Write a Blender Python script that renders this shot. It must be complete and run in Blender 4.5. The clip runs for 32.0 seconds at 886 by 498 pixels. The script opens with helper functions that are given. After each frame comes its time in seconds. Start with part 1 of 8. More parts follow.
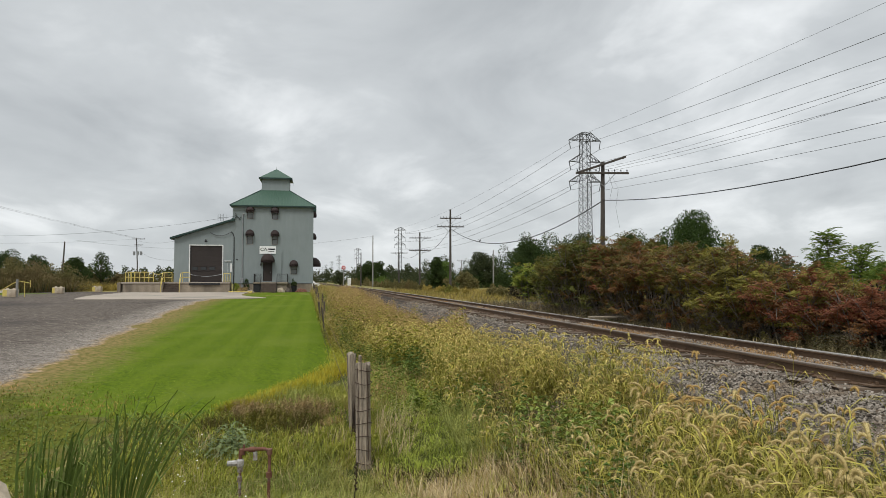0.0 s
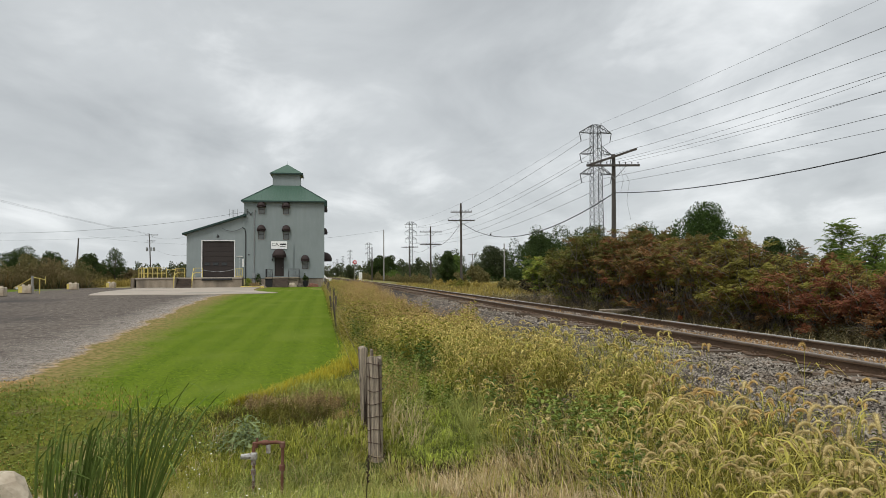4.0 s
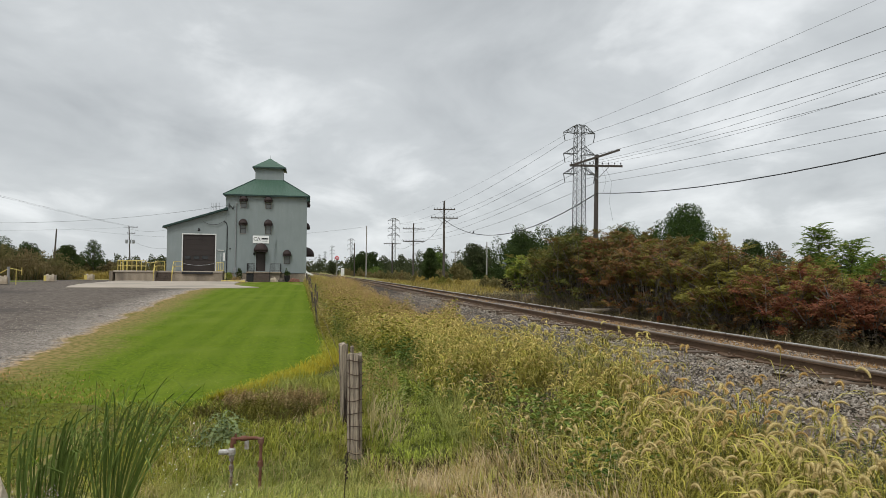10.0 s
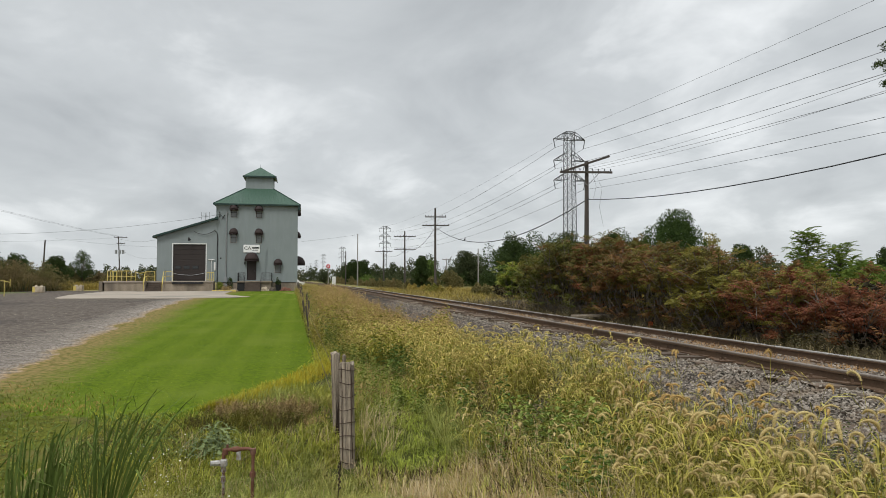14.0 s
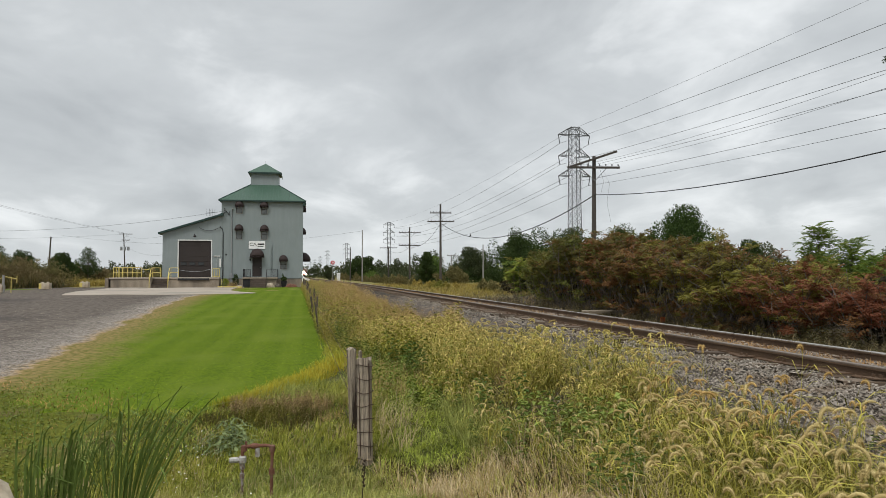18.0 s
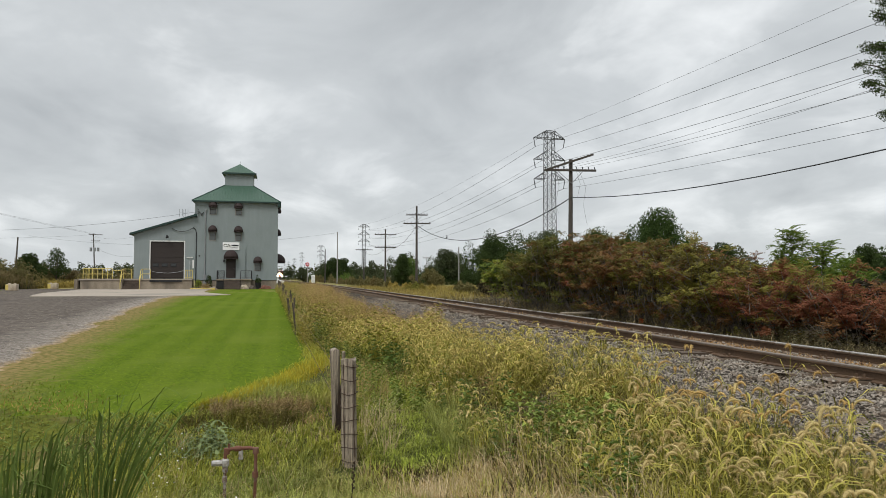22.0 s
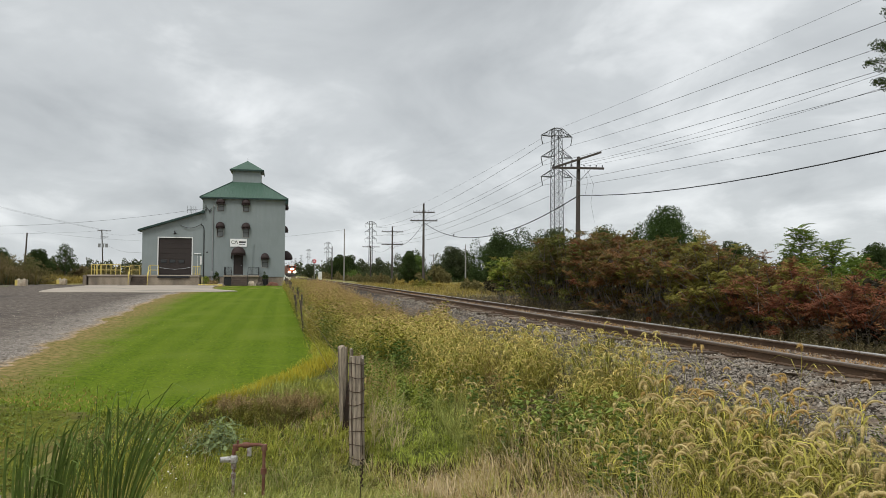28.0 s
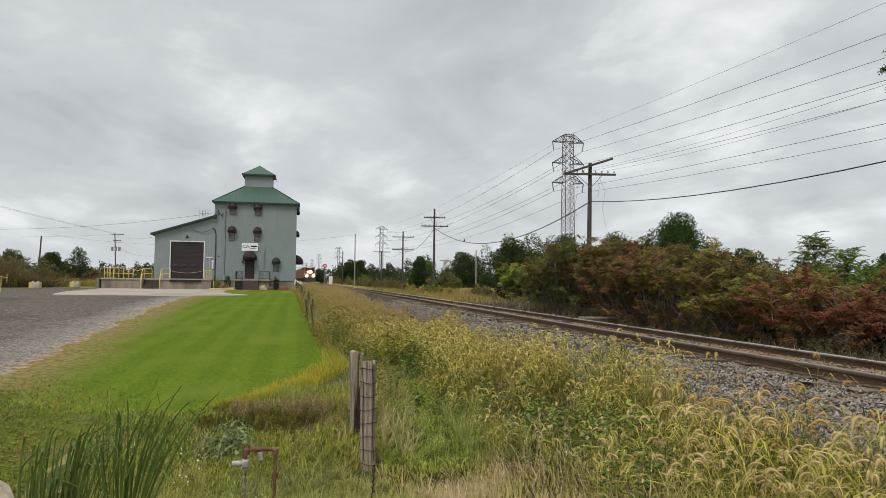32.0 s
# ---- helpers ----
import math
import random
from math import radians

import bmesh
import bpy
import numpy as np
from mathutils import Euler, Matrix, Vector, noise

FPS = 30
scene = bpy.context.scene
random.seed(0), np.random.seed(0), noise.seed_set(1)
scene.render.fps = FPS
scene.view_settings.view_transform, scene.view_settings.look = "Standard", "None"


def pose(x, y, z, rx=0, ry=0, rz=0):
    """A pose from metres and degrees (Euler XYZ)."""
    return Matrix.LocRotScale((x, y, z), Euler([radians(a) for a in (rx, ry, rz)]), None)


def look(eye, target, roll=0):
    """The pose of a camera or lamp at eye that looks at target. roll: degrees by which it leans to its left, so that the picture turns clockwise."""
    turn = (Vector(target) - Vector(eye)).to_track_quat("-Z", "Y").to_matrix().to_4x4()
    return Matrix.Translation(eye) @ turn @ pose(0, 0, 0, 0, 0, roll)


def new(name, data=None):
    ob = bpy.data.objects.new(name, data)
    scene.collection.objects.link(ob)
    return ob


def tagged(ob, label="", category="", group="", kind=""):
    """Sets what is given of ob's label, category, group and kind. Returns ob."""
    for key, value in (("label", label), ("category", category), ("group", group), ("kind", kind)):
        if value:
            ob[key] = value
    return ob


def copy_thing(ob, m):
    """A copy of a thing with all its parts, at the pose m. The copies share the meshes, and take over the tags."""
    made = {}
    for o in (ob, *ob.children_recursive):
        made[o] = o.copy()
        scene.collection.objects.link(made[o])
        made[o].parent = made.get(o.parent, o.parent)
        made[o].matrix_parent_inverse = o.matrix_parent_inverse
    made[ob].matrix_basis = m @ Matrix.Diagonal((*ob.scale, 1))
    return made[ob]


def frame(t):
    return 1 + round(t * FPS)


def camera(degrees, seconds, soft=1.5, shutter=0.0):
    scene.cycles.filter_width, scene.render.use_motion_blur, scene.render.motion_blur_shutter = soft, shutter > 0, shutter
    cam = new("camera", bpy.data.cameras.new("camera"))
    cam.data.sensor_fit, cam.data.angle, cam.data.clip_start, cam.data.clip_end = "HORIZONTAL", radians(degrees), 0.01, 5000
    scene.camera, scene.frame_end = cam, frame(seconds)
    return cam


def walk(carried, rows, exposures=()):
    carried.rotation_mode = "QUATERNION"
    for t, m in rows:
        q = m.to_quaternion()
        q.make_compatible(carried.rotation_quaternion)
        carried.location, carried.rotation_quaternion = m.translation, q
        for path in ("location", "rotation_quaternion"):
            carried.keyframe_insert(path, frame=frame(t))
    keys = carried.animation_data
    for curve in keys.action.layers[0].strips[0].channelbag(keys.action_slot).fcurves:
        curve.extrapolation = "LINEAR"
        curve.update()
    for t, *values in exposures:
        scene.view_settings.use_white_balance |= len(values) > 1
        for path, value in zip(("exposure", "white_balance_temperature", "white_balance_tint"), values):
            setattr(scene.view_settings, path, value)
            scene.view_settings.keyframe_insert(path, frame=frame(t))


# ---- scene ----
cam = camera(64.81, 32.0, soft=0.35)
# seconds, place in metres, turn in degrees
PATH = [
    (0, 0.000, -0.000, 1.250, 92.596, -0.000, -10.279), (0.5, 0.003, -0.020, 1.255, 92.480, 0.017, -10.212), (1, 0.005, -0.040, 1.259, 92.387, 0.017, -10.166),
    (1.5, 0.005, -0.044, 1.258, 92.305, 0.051, -10.062), (2, 0.004, -0.040, 1.254, 92.226, 0.102, -9.925), (2.5, 0.001, -0.036, 1.252, 92.171, 0.149, -9.795),
    (3, -0.002, -0.027, 1.250, 92.142, 0.244, -9.650), (3.5, 0.001, -0.022, 1.248, 92.136, 0.307, -9.508), (5.5, 0.007, -0.044, 1.255, 91.900, 0.480, -9.117),
    (6, 0.006, -0.052, 1.255, 91.876, 0.553, -9.170), (6.5, 0.006, -0.055, 1.257, 91.898, 0.526, -9.244), (7, 0.006, -0.057, 1.257, 91.954, 0.572, -9.351),
    (7.5, 0.007, -0.059, 1.256, 92.053, 0.524, -9.463), (8, 0.009, -0.059, 1.257, 92.119, 0.400, -9.578), (8.5, 0.008, -0.059, 1.258, 92.202, 0.138, -9.751),
    (9, 0.006, -0.052, 1.256, 92.159, -0.107, -10.022), (9.5, 0.006, -0.042, 1.256, 92.081, -0.349, -10.402), (10, 0.008, -0.043, 1.259, 91.868, -0.515, -10.819),
    (10.5, 0.010, -0.051, 1.260, 91.686, -0.601, -11.135), (11, 0.010, -0.056, 1.260, 91.558, -0.689, -11.287), (11.5, 0.009, -0.056, 1.262, 91.504, -0.727, -11.330),
    (12, 0.008, -0.055, 1.264, 91.563, -0.724, -11.352), (12.5, 0.008, -0.050, 1.264, 91.720, -0.581, -11.401), (13, 0.009, -0.046, 1.264, 91.952, -0.373, -11.487),
    (13.5, 0.008, -0.046, 1.264, 92.235, -0.113, -11.532), (14, 0.008, -0.047, 1.263, 92.475, 0.045, -11.506), (14.5, 0.010, -0.042, 1.261, 92.597, -0.050, -11.378),
    (16.5, -0.119, 0.014, 1.248, 92.524, -0.007, -10.448), (17, -0.140, 0.030, 1.249, 92.469, 0.106, -10.372), (17.5, -0.133, 0.046, 1.251, 92.384, 0.105, -10.623),
    (18, -0.139, 0.091, 1.245, 92.168, 0.121, -11.189), (18.5, -0.189, 0.146, 1.233, 91.958, 0.200, -12.180), (19, -0.238, 0.179, 1.223, 91.868, 0.388, -12.685),
    (19.5, -0.251, 0.186, 1.218, 91.930, 0.393, -12.915), (20, -0.250, 0.175, 1.218, 92.109, 0.352, -13.017), (20.5, -0.250, 0.169, 1.218, 92.259, 0.213, -12.894),
    (21, -0.251, 0.183, 1.216, 92.335, 0.075, -12.923), (21.5, -0.251, 0.197, 1.213, 92.358, -0.006, -13.047), (22, -0.251, 0.193, 1.215, 92.361, -0.021, -13.251),
    (22.5, -0.250, 0.184, 1.219, 92.355, -0.093, -13.476), (23, -0.249, 0.182, 1.223, 92.310, -0.202, -13.569), (23.5, -0.249, 0.186, 1.223, 92.189, -0.320, -13.526),
    (24, -0.255, 0.194, 1.221, 92.051, -0.510, -13.355), (24.5, -0.262, 0.199, 1.220, 91.900, -0.664, -13.140), (25, -0.266, 0.196, 1.220, 91.820, -0.801, -12.985),
    (25.5, -0.270, 0.192, 1.220, 91.806, -0.914, -12.936), (27.5, -0.268, 0.208, 1.220, 92.053, -0.433, -12.793), (28, -0.269, 0.201, 1.222, 92.141, -0.275, -12.714),
    (28.5, -0.272, 0.196, 1.225, 92.214, -0.198, -12.618), (29, -0.275, 0.192, 1.225, 92.339, -0.251, -12.544), (29.5, -0.276, 0.191, 1.225, 92.404, -0.329, -12.459),
    (30, -0.278, 0.196, 1.224, 92.438, -0.386, -12.377), (30.5, -0.280, 0.202, 1.223, 92.455, -0.461, -12.253), (31, -0.281, 0.201, 1.224, 92.500, -0.556, -12.124),
    (31.5, -0.284, 0.202, 1.225, 92.542, -0.625, -11.982), (32, -0.287, 0.216, 1.222, 92.584, -0.663, -11.872),
]
walk(cam, [(r[0], pose(*r[1:])) for r in PATH])

# ---- world, sun and exposure ----
world = bpy.data.worlds.new("overcast_sky")
scene.world = world
world.use_nodes = True
scene.view_settings.exposure = 0.0


def sky_world():
    nt = world.node_tree
    nt.nodes.clear()
    N, L = nt.nodes.new, nt.links.new
    out, bg = N("ShaderNodeOutputWorld"), N("ShaderNodeBackground")
    L(bg.outputs[0], out.inputs[0])
    tc = N("ShaderNodeTexCoord")
    sep = N("ShaderNodeSeparateXYZ")
    L(tc.outputs["Generated"], sep.inputs[0])

    def math(op, a, b=None):
        m = N("ShaderNodeMath")
        m.operation = op
        for i, v in ((0, a), (1, b)):
            if v is None:
                continue
            if isinstance(v, (int, float)):
                m.inputs[i].default_value = v
            else:
                L(v, m.inputs[i])
        return m.outputs[0]

    # cloud deck: the direction is laid on a flat ceiling overhead
    up = math("ADD", math("MAXIMUM", sep.outputs[2], 0.0), 0.27)
    comb = N("ShaderNodeCombineXYZ")
    L(math("DIVIDE", sep.outputs[0], up), comb.inputs[0])
    L(math("DIVIDE", sep.outputs[1], up), comb.inputs[1])

    def cloud(scale, offset, detail, rough, distort):
        mp = N("ShaderNodeMapping")
        mp.inputs["Location"].default_value = offset
        mp.inputs["Rotation"].default_value = (0, 0, radians(-28))
        mp.inputs["Scale"].default_value = (1.0, 0.8, 1.0)
        L(comb.outputs[0], mp.inputs[0])
        n = N("ShaderNodeTexNoise")
        n.inputs["Scale"].default_value = scale
        n.inputs["Detail"].default_value = detail
        n.inputs["Roughness"].default_value = rough
        n.inputs["Distortion"].default_value = distort
        L(mp.outputs[0], n.inputs["Vector"])
        return n.outputs[0]

    big = cloud(0.85, SKY_BIG, 3.0, 0.5, 0.5)
    small = cloud(2.6, (1.3, 4.2, 0), 5.0, 0.55, 0.35)
    mixed = math("ADD", math("MULTIPLY", big, 0.50), math("MULTIPLY", small, 0.50))
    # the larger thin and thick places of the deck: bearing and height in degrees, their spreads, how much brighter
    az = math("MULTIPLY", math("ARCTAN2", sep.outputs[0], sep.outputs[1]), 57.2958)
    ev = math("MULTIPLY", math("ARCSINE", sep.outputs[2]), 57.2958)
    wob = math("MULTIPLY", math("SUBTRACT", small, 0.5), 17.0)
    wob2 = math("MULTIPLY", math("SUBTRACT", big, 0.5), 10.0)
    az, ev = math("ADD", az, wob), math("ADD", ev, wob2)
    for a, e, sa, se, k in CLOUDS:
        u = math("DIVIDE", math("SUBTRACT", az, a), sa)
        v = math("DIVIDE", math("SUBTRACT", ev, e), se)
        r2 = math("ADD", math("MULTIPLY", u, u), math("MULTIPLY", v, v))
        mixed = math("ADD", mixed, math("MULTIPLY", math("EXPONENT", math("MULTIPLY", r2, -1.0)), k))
    ramp = N("ShaderNodeValToRGB")
    L(mixed, ramp.inputs[0])
    el = ramp.color_ramp.elements
    el[0].position, el[0].color = 0.33, (0.45, 0.475, 0.492, 1)
    el[1].position, el[1].color = 0.66, (0.93, 0.955, 0.965, 1)
    mid = el.new(0.50)
    mid.color = (0.595, 0.623, 0.638, 1)
    # pale band over the horizon
    hz = N("ShaderNodeMapRange")
    L(sep.outputs[2], hz.inputs[0])
    for i, v in ((1, 0.0), (2, 0.10), (3, 0.50), (4, 0.0)):
        hz.inputs[i].default_value = v
    mix = N("ShaderNodeMix")
    mix.data_type = "RGBA"
    L(hz.outputs[0], mix.inputs[0])
    L(ramp.outputs[0], mix.inputs[6])
    mix.inputs[7].default_value = (0.62, 0.66, 0.69, 1)
    # an overcast sky is brighter towards the zenith
    zen = N("ShaderNodeMapRange")
    L(sep.outputs[2], zen.inputs[0])
    for i, v in ((1, 0.40), (2, 1.0), (3, 1.0), (4, 2.2)):
        zen.inputs[i].default_value = v
    sc = N("ShaderNodeVectorMath")
    sc.operation = "SCALE"
    L(mix.outputs[2], sc.inputs[0])
    L(zen.outputs[0], sc.inputs["Scale"])
    nish = N("ShaderNodeTexSky")
    nish.sky_type = "NISHITA"
    nish.sun_disc = False
    nish.sun_elevation = radians(48)
    nish.sun_rotation = radians(215)
    sn = N("ShaderNodeVectorMath")
    sn.operation = "SCALE"
    sn.inputs["Scale"].default_value = 0.006
    L(nish.outputs[0], sn.inputs[0])
    add = N("ShaderNodeVectorMath")
    L(sc.outputs[0], add.inputs[0])
    L(sn.outputs[0], add.inputs[1])
    L(add.outputs[0], bg.inputs[0])
    bg.inputs[1].default_value = 1.0


SKY_BIG = (0.35, 0.9, 0)
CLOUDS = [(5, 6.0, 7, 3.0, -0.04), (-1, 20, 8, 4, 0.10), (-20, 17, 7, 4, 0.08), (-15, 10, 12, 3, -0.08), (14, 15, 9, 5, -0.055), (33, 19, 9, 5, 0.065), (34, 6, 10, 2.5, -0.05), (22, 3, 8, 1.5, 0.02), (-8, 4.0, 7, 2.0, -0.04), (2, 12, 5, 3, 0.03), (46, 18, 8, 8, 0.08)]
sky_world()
sun = new("sun", bpy.data.lights.new("sun", "SUN"))
sun.data.energy, sun.data.angle, sun.data.color = 2.0, radians(20), (1.0, 0.97, 0.93)
sun.matrix_world = look((-22, -34, 60), (0, 0, 0))

# ---- materials ----
def material(name, c1, c2, scale=6.0, rough=0.8, metal=0.0, bump=0.2, fine=60.0, c3=None, per="", spec=0.3, stretch=(1, 1, 1), big=0.0, emit=None, trans=0.0, spread=0.35):
    """A surface that runs between colours c1 and c2 by noise at two sizes; c3: stains; per: 'island' or 'object' to vary piece by piece."""
    m = bpy.data.materials.new(name)
    m.use_nodes = True
    nt = m.node_tree
    N, L = nt.nodes.new, nt.links.new
    b = nt.nodes["Principled BSDF"]
    b.inputs["Roughness"].default_value = rough
    b.inputs["Metallic"].default_value = metal
    b.inputs["Specular IOR Level"].default_value = spec
    tc = N("ShaderNodeTexCoord")
    mp = N("ShaderNodeMapping")
    mp.inputs["Scale"].default_value = stretch
    L(tc.outputs["Object"], mp.inputs[0])

    def noise_at(s, detail=4.0):
        n = N("ShaderNodeTexNoise")
        n.inputs["Scale"].default_value = s
        n.inputs["Detail"].default_value = detail
        L(mp.outputs[0], n.inputs["Vector"])
        return n.outputs[0]

    def mixed(fac, a, bcol):
        x = N("ShaderNodeMix")
        x.data_type = "RGBA"
        L(fac, x.inputs[0])
        for sock, v in ((x.inputs[6], a), (x.inputs[7], bcol)):
            if isinstance(v, tuple):
                sock.default_value = (*v, 1)
            else:
                L(v, sock)
        return x.outputs[2]

    def ranged(v, a, bb, lo=0.0, hi=1.0):
        r = N("ShaderNodeMapRange")
        L(v, r.inputs[0])
        for i, q in ((1, a), (2, bb), (3, lo), (4, hi)):
            r.inputs[i].default_value = q
        return r.outputs[0]

    n1, n2 = noise_at(scale), noise_at(fine, 2.0)
    add = N("ShaderNodeMath")
    add.operation = "MULTIPLY_ADD"
    L(n1, add.inputs[0])
    add.inputs[1].default_value = 0.6
    half = N("ShaderNodeMath")
    half.operation = "MULTIPLY"
    L(n2, half.inputs[0])
    half.inputs[1].default_value = 0.4
    L(half.outputs[0], add.inputs[2])
    fac = ranged(add.outputs[0], 0.5 - spread / 2, 0.5 + spread / 2)
    if per:
        if per == "island":
            rnd = N("ShaderNodeNewGeometry").outputs["Random Per Island"]
        else:
            rnd = N("ShaderNodeObjectInfo").outputs["Random"]
        mm = N("ShaderNodeMath")
        mm.operation = "MULTIPLY_ADD"
        L(rnd, mm.inputs[0])
        mm.inputs[1].default_value = 0.65
        q = N("ShaderNodeMath")
        q.operation = "MULTIPLY"
        L(fac, q.inputs[0])
        q.inputs[1].default_value = 0.35
        L(q.outputs[0], mm.inputs[2])
        fac = mm.outputs[0]
    col = mixed(fac, c1, c2)
    if c3:
        col = mixed(ranged(noise_at(scale * 0.37 if not big else big, 6.0), 0.52, 0.68, 0.0, 0.85), col, c3)
    L(col, b.inputs["Base Color"])
    L(ranged(n1, 0.3, 0.7, max(rough - 0.1, 0.02), min(rough + 0.1, 1.0)), b.inputs["Roughness"])
    if bump:
        bp = N("ShaderNodeBump")
        bp.inputs["Strength"].default_value = bump
        bp.inputs["Distance"].default_value = 0.02
        L(add.outputs[0], bp.inputs["Height"])
        L(bp.outputs[0], b.inputs["Normal"])
    if trans:
        b.inputs["Subsurface Weight"].default_value = 0.0
        tr = N("ShaderNodeBsdfTranslucent")
        L(col, tr.inputs[0])
        ms = N("ShaderNodeMixShader")
        ms.inputs[0].default_value = trans
        L(b.outputs[0], ms.inputs[1])
        L(tr.outputs[0], ms.inputs[2])
        L(ms.outputs[0], nt.nodes["Material Output"].inputs[0])
    if emit:
        b.inputs["Emission Color"].default_value = (*emit[:3], 1)
        b.inputs["Emission Strength"].default_value = emit[3]
    return m


M = {}


def lay(name, *a, **k):
    M[name] = material(name, *a, **k)


lay("litter", (0.045, 0.034, 0.022), (0.10, 0.075, 0.048), 2.0, 0.95, bump=0.6, fine=20, c3=(0.05, 0.06, 0.025), spread=0.5, spec=0.05)
lay("step_dark", (0.05, 0.038, 0.030), (0.105, 0.080, 0.062), 2.0, 0.9, bump=0.2)
lay("field", (0.16, 0.15, 0.05), (0.24, 0.19, 0.08), 0.12, 0.95, bump=0.4, fine=3, c3=(0.09, 0.13, 0.035), spec=0.05)
lay("gravel_edge", (0.09, 0.078, 0.066), (0.36, 0.325, 0.285), 2.0, 0.9, bump=0.3, fine=25, per="island", spec=0.05)
lay("bank", (0.028, 0.034, 0.010), (0.090, 0.100, 0.026), 3.0, 0.95, bump=0.8, fine=34, c3=(0.085, 0.070, 0.030), spread=0.5, spec=0.05)
lay("rough_turf", (0.050, 0.058, 0.010), (0.130, 0.138, 0.024), 9.0, 0.95, bump=1.0, fine=34, c3=(0.125, 0.100, 0.042), spread=0.30, big=1.3, spec=0.03)
lay("concrete", (0.28, 0.243, 0.20), (0.37, 0.325, 0.27), 0.5, 0.85, bump=0.2, fine=40, c3=(0.21, 0.19, 0.165), spec=0.05)
lay("dock_concrete", (0.17, 0.140, 0.107), (0.33, 0.28, 0.215), 1.4, 0.85, bump=0.25, fine=30, c3=(0.13, 0.11, 0.088), stretch=(1, 1, 0.35), spec=0.05)
# bed under the loose stones, darkened to paint shade in their gaps
lay("ballast", (0.024, 0.020, 0.017), (0.075, 0.063, 0.052), 3.0, 0.9, bump=1.0, fine=24, c3=(0.15, 0.11, 0.08), spread=0.5, spec=0.05)
lay("stone", (0.040, 0.034, 0.027), (0.39, 0.342, 0.285), 9.0, 0.85, bump=0.3, fine=60, per="island", c3=(0.17, 0.125, 0.085), spec=0.05)
lay("tie_wood", (0.055, 0.040, 0.028), (0.185, 0.135, 0.095), 3.0, 0.9, bump=0.5, fine=40, per="object", stretch=(0.4, 3, 3))
lay("rail_rust", (0.072, 0.044, 0.027), (0.145, 0.092, 0.057), 2.0, 0.8, metal=0.2, bump=0.2, fine=50)
# one steel in two tones: brighter one paints the sky's reflection
lay("rail_top", (0.40, 0.37, 0.34), (0.55, 0.52, 0.49), 2.0, 0.30, metal=0.9, bump=0.05, fine=40)
lay("rail_dull", (0.13, 0.098, 0.074), (0.24, 0.195, 0.16), 2.0, 0.45, metal=0.6, bump=0.05, fine=40)
lay("siding", (0.190, 0.220, 0.220), (0.235, 0.268, 0.267), 0.35, 0.55, bump=0.05, fine=3, c3=(0.265, 0.297, 0.293), stretch=(1, 1, 0.25))
lay("roof_green", (0.034, 0.075, 0.050), (0.052, 0.100, 0.070), 0.4, 0.5, bump=0.05, fine=5)
lay("trim_green", (0.016, 0.036, 0.032), (0.024, 0.050, 0.044), 1.0, 0.5, bump=0.05)
lay("awning_brown", (0.022, 0.014, 0.013), (0.036, 0.022, 0.020), 2.0, 0.7, bump=0.1)
lay("door_brown", (0.026, 0.020, 0.018), (0.036, 0.028, 0.025), 1.0, 0.6, bump=0.05)
lay("glass_dark", (0.015, 0.017, 0.018), (0.03, 0.033, 0.035), 1.0, 0.08, bump=0.0, spec=0.6)
lay("window_glass", (0.12, 0.13, 0.13), (0.17, 0.18, 0.18), 1.0, 0.15, bump=0.0, spec=0.6)
lay("white_trim", (0.60, 0.60, 0.58), (0.70, 0.70, 0.68), 2.0, 0.6, bump=0.05)
lay("white_paint", (0.70, 0.71, 0.70), (0.80, 0.80, 0.79), 2.0, 0.5, bump=0.05)
lay("black_paint", (0.012, 0.012, 0.013), (0.025, 0.025, 0.026), 3.0, 0.5, bump=0.05)
lay("yellow_paint", (0.50, 0.39, 0.09), (0.62, 0.50, 0.15), 4.0, 0.5, bump=0.1, c3=(0.42, 0.35, 0.16))
lay("galvanised", (0.22, 0.23, 0.235), (0.34, 0.35, 0.355), 6.0, 0.55, metal=0.6, bump=0.1)
lay("tower_steel", (0.065, 0.067, 0.07), (0.115, 0.118, 0.122), 1.0, 0.6, metal=0.3, bump=0.05)
# same steel for the far towers, paled to paint in the haze
lay("tower_pale", (0.17, 0.18, 0.19), (0.24, 0.25, 0.26), 1.0, 0.6, metal=0.2, bump=0.05)
lay("pole_wood", (0.040, 0.034, 0.029), (0.092, 0.080, 0.069), 1.5, 0.9, bump=0.3, fine=30, stretch=(6, 6, 0.6))
lay("pole_grey", (0.20, 0.19, 0.175), (0.29, 0.28, 0.26), 1.5, 0.85, bump=0.1, stretch=(4, 4, 0.5))
lay("cable", (0.035, 0.036, 0.038), (0.060, 0.062, 0.065), 1.0, 0.6, bump=0.0)
lay("post_far", (0.045, 0.036, 0.028), (0.125, 0.102, 0.080), 2.0, 0.95, bump=0.4, fine=20, stretch=(6, 6, 0.6))
lay("post_wood", (0.078, 0.060, 0.045), (0.54, 0.45, 0.345), 2.6, 0.95, bump=1.0, fine=20, stretch=(16, 16, 0.5), c3=(0.10, 0.075, 0.055), spread=0.30)
lay("post_rot", (0.012, 0.009, 0.007), (0.045, 0.026, 0.016), 6.0, 0.95, bump=0.8)
lay("wire_rust", (0.05, 0.032, 0.024), (0.10, 0.06, 0.045), 8.0, 0.8, metal=0.4, bump=0.1)
lay("pipe_rust", (0.11, 0.045, 0.030), (0.19, 0.085, 0.055), 9.0, 0.85, metal=0.1, bump=0.4, fine=70, c3=(0.20, 0.13, 0.10), big=9)
lay("pipe_grey", (0.24, 0.225, 0.205), (0.50, 0.485, 0.46), 18.0, 0.7, metal=0.1, bump=0.3, c3=(0.16, 0.10, 0.07), big=30)
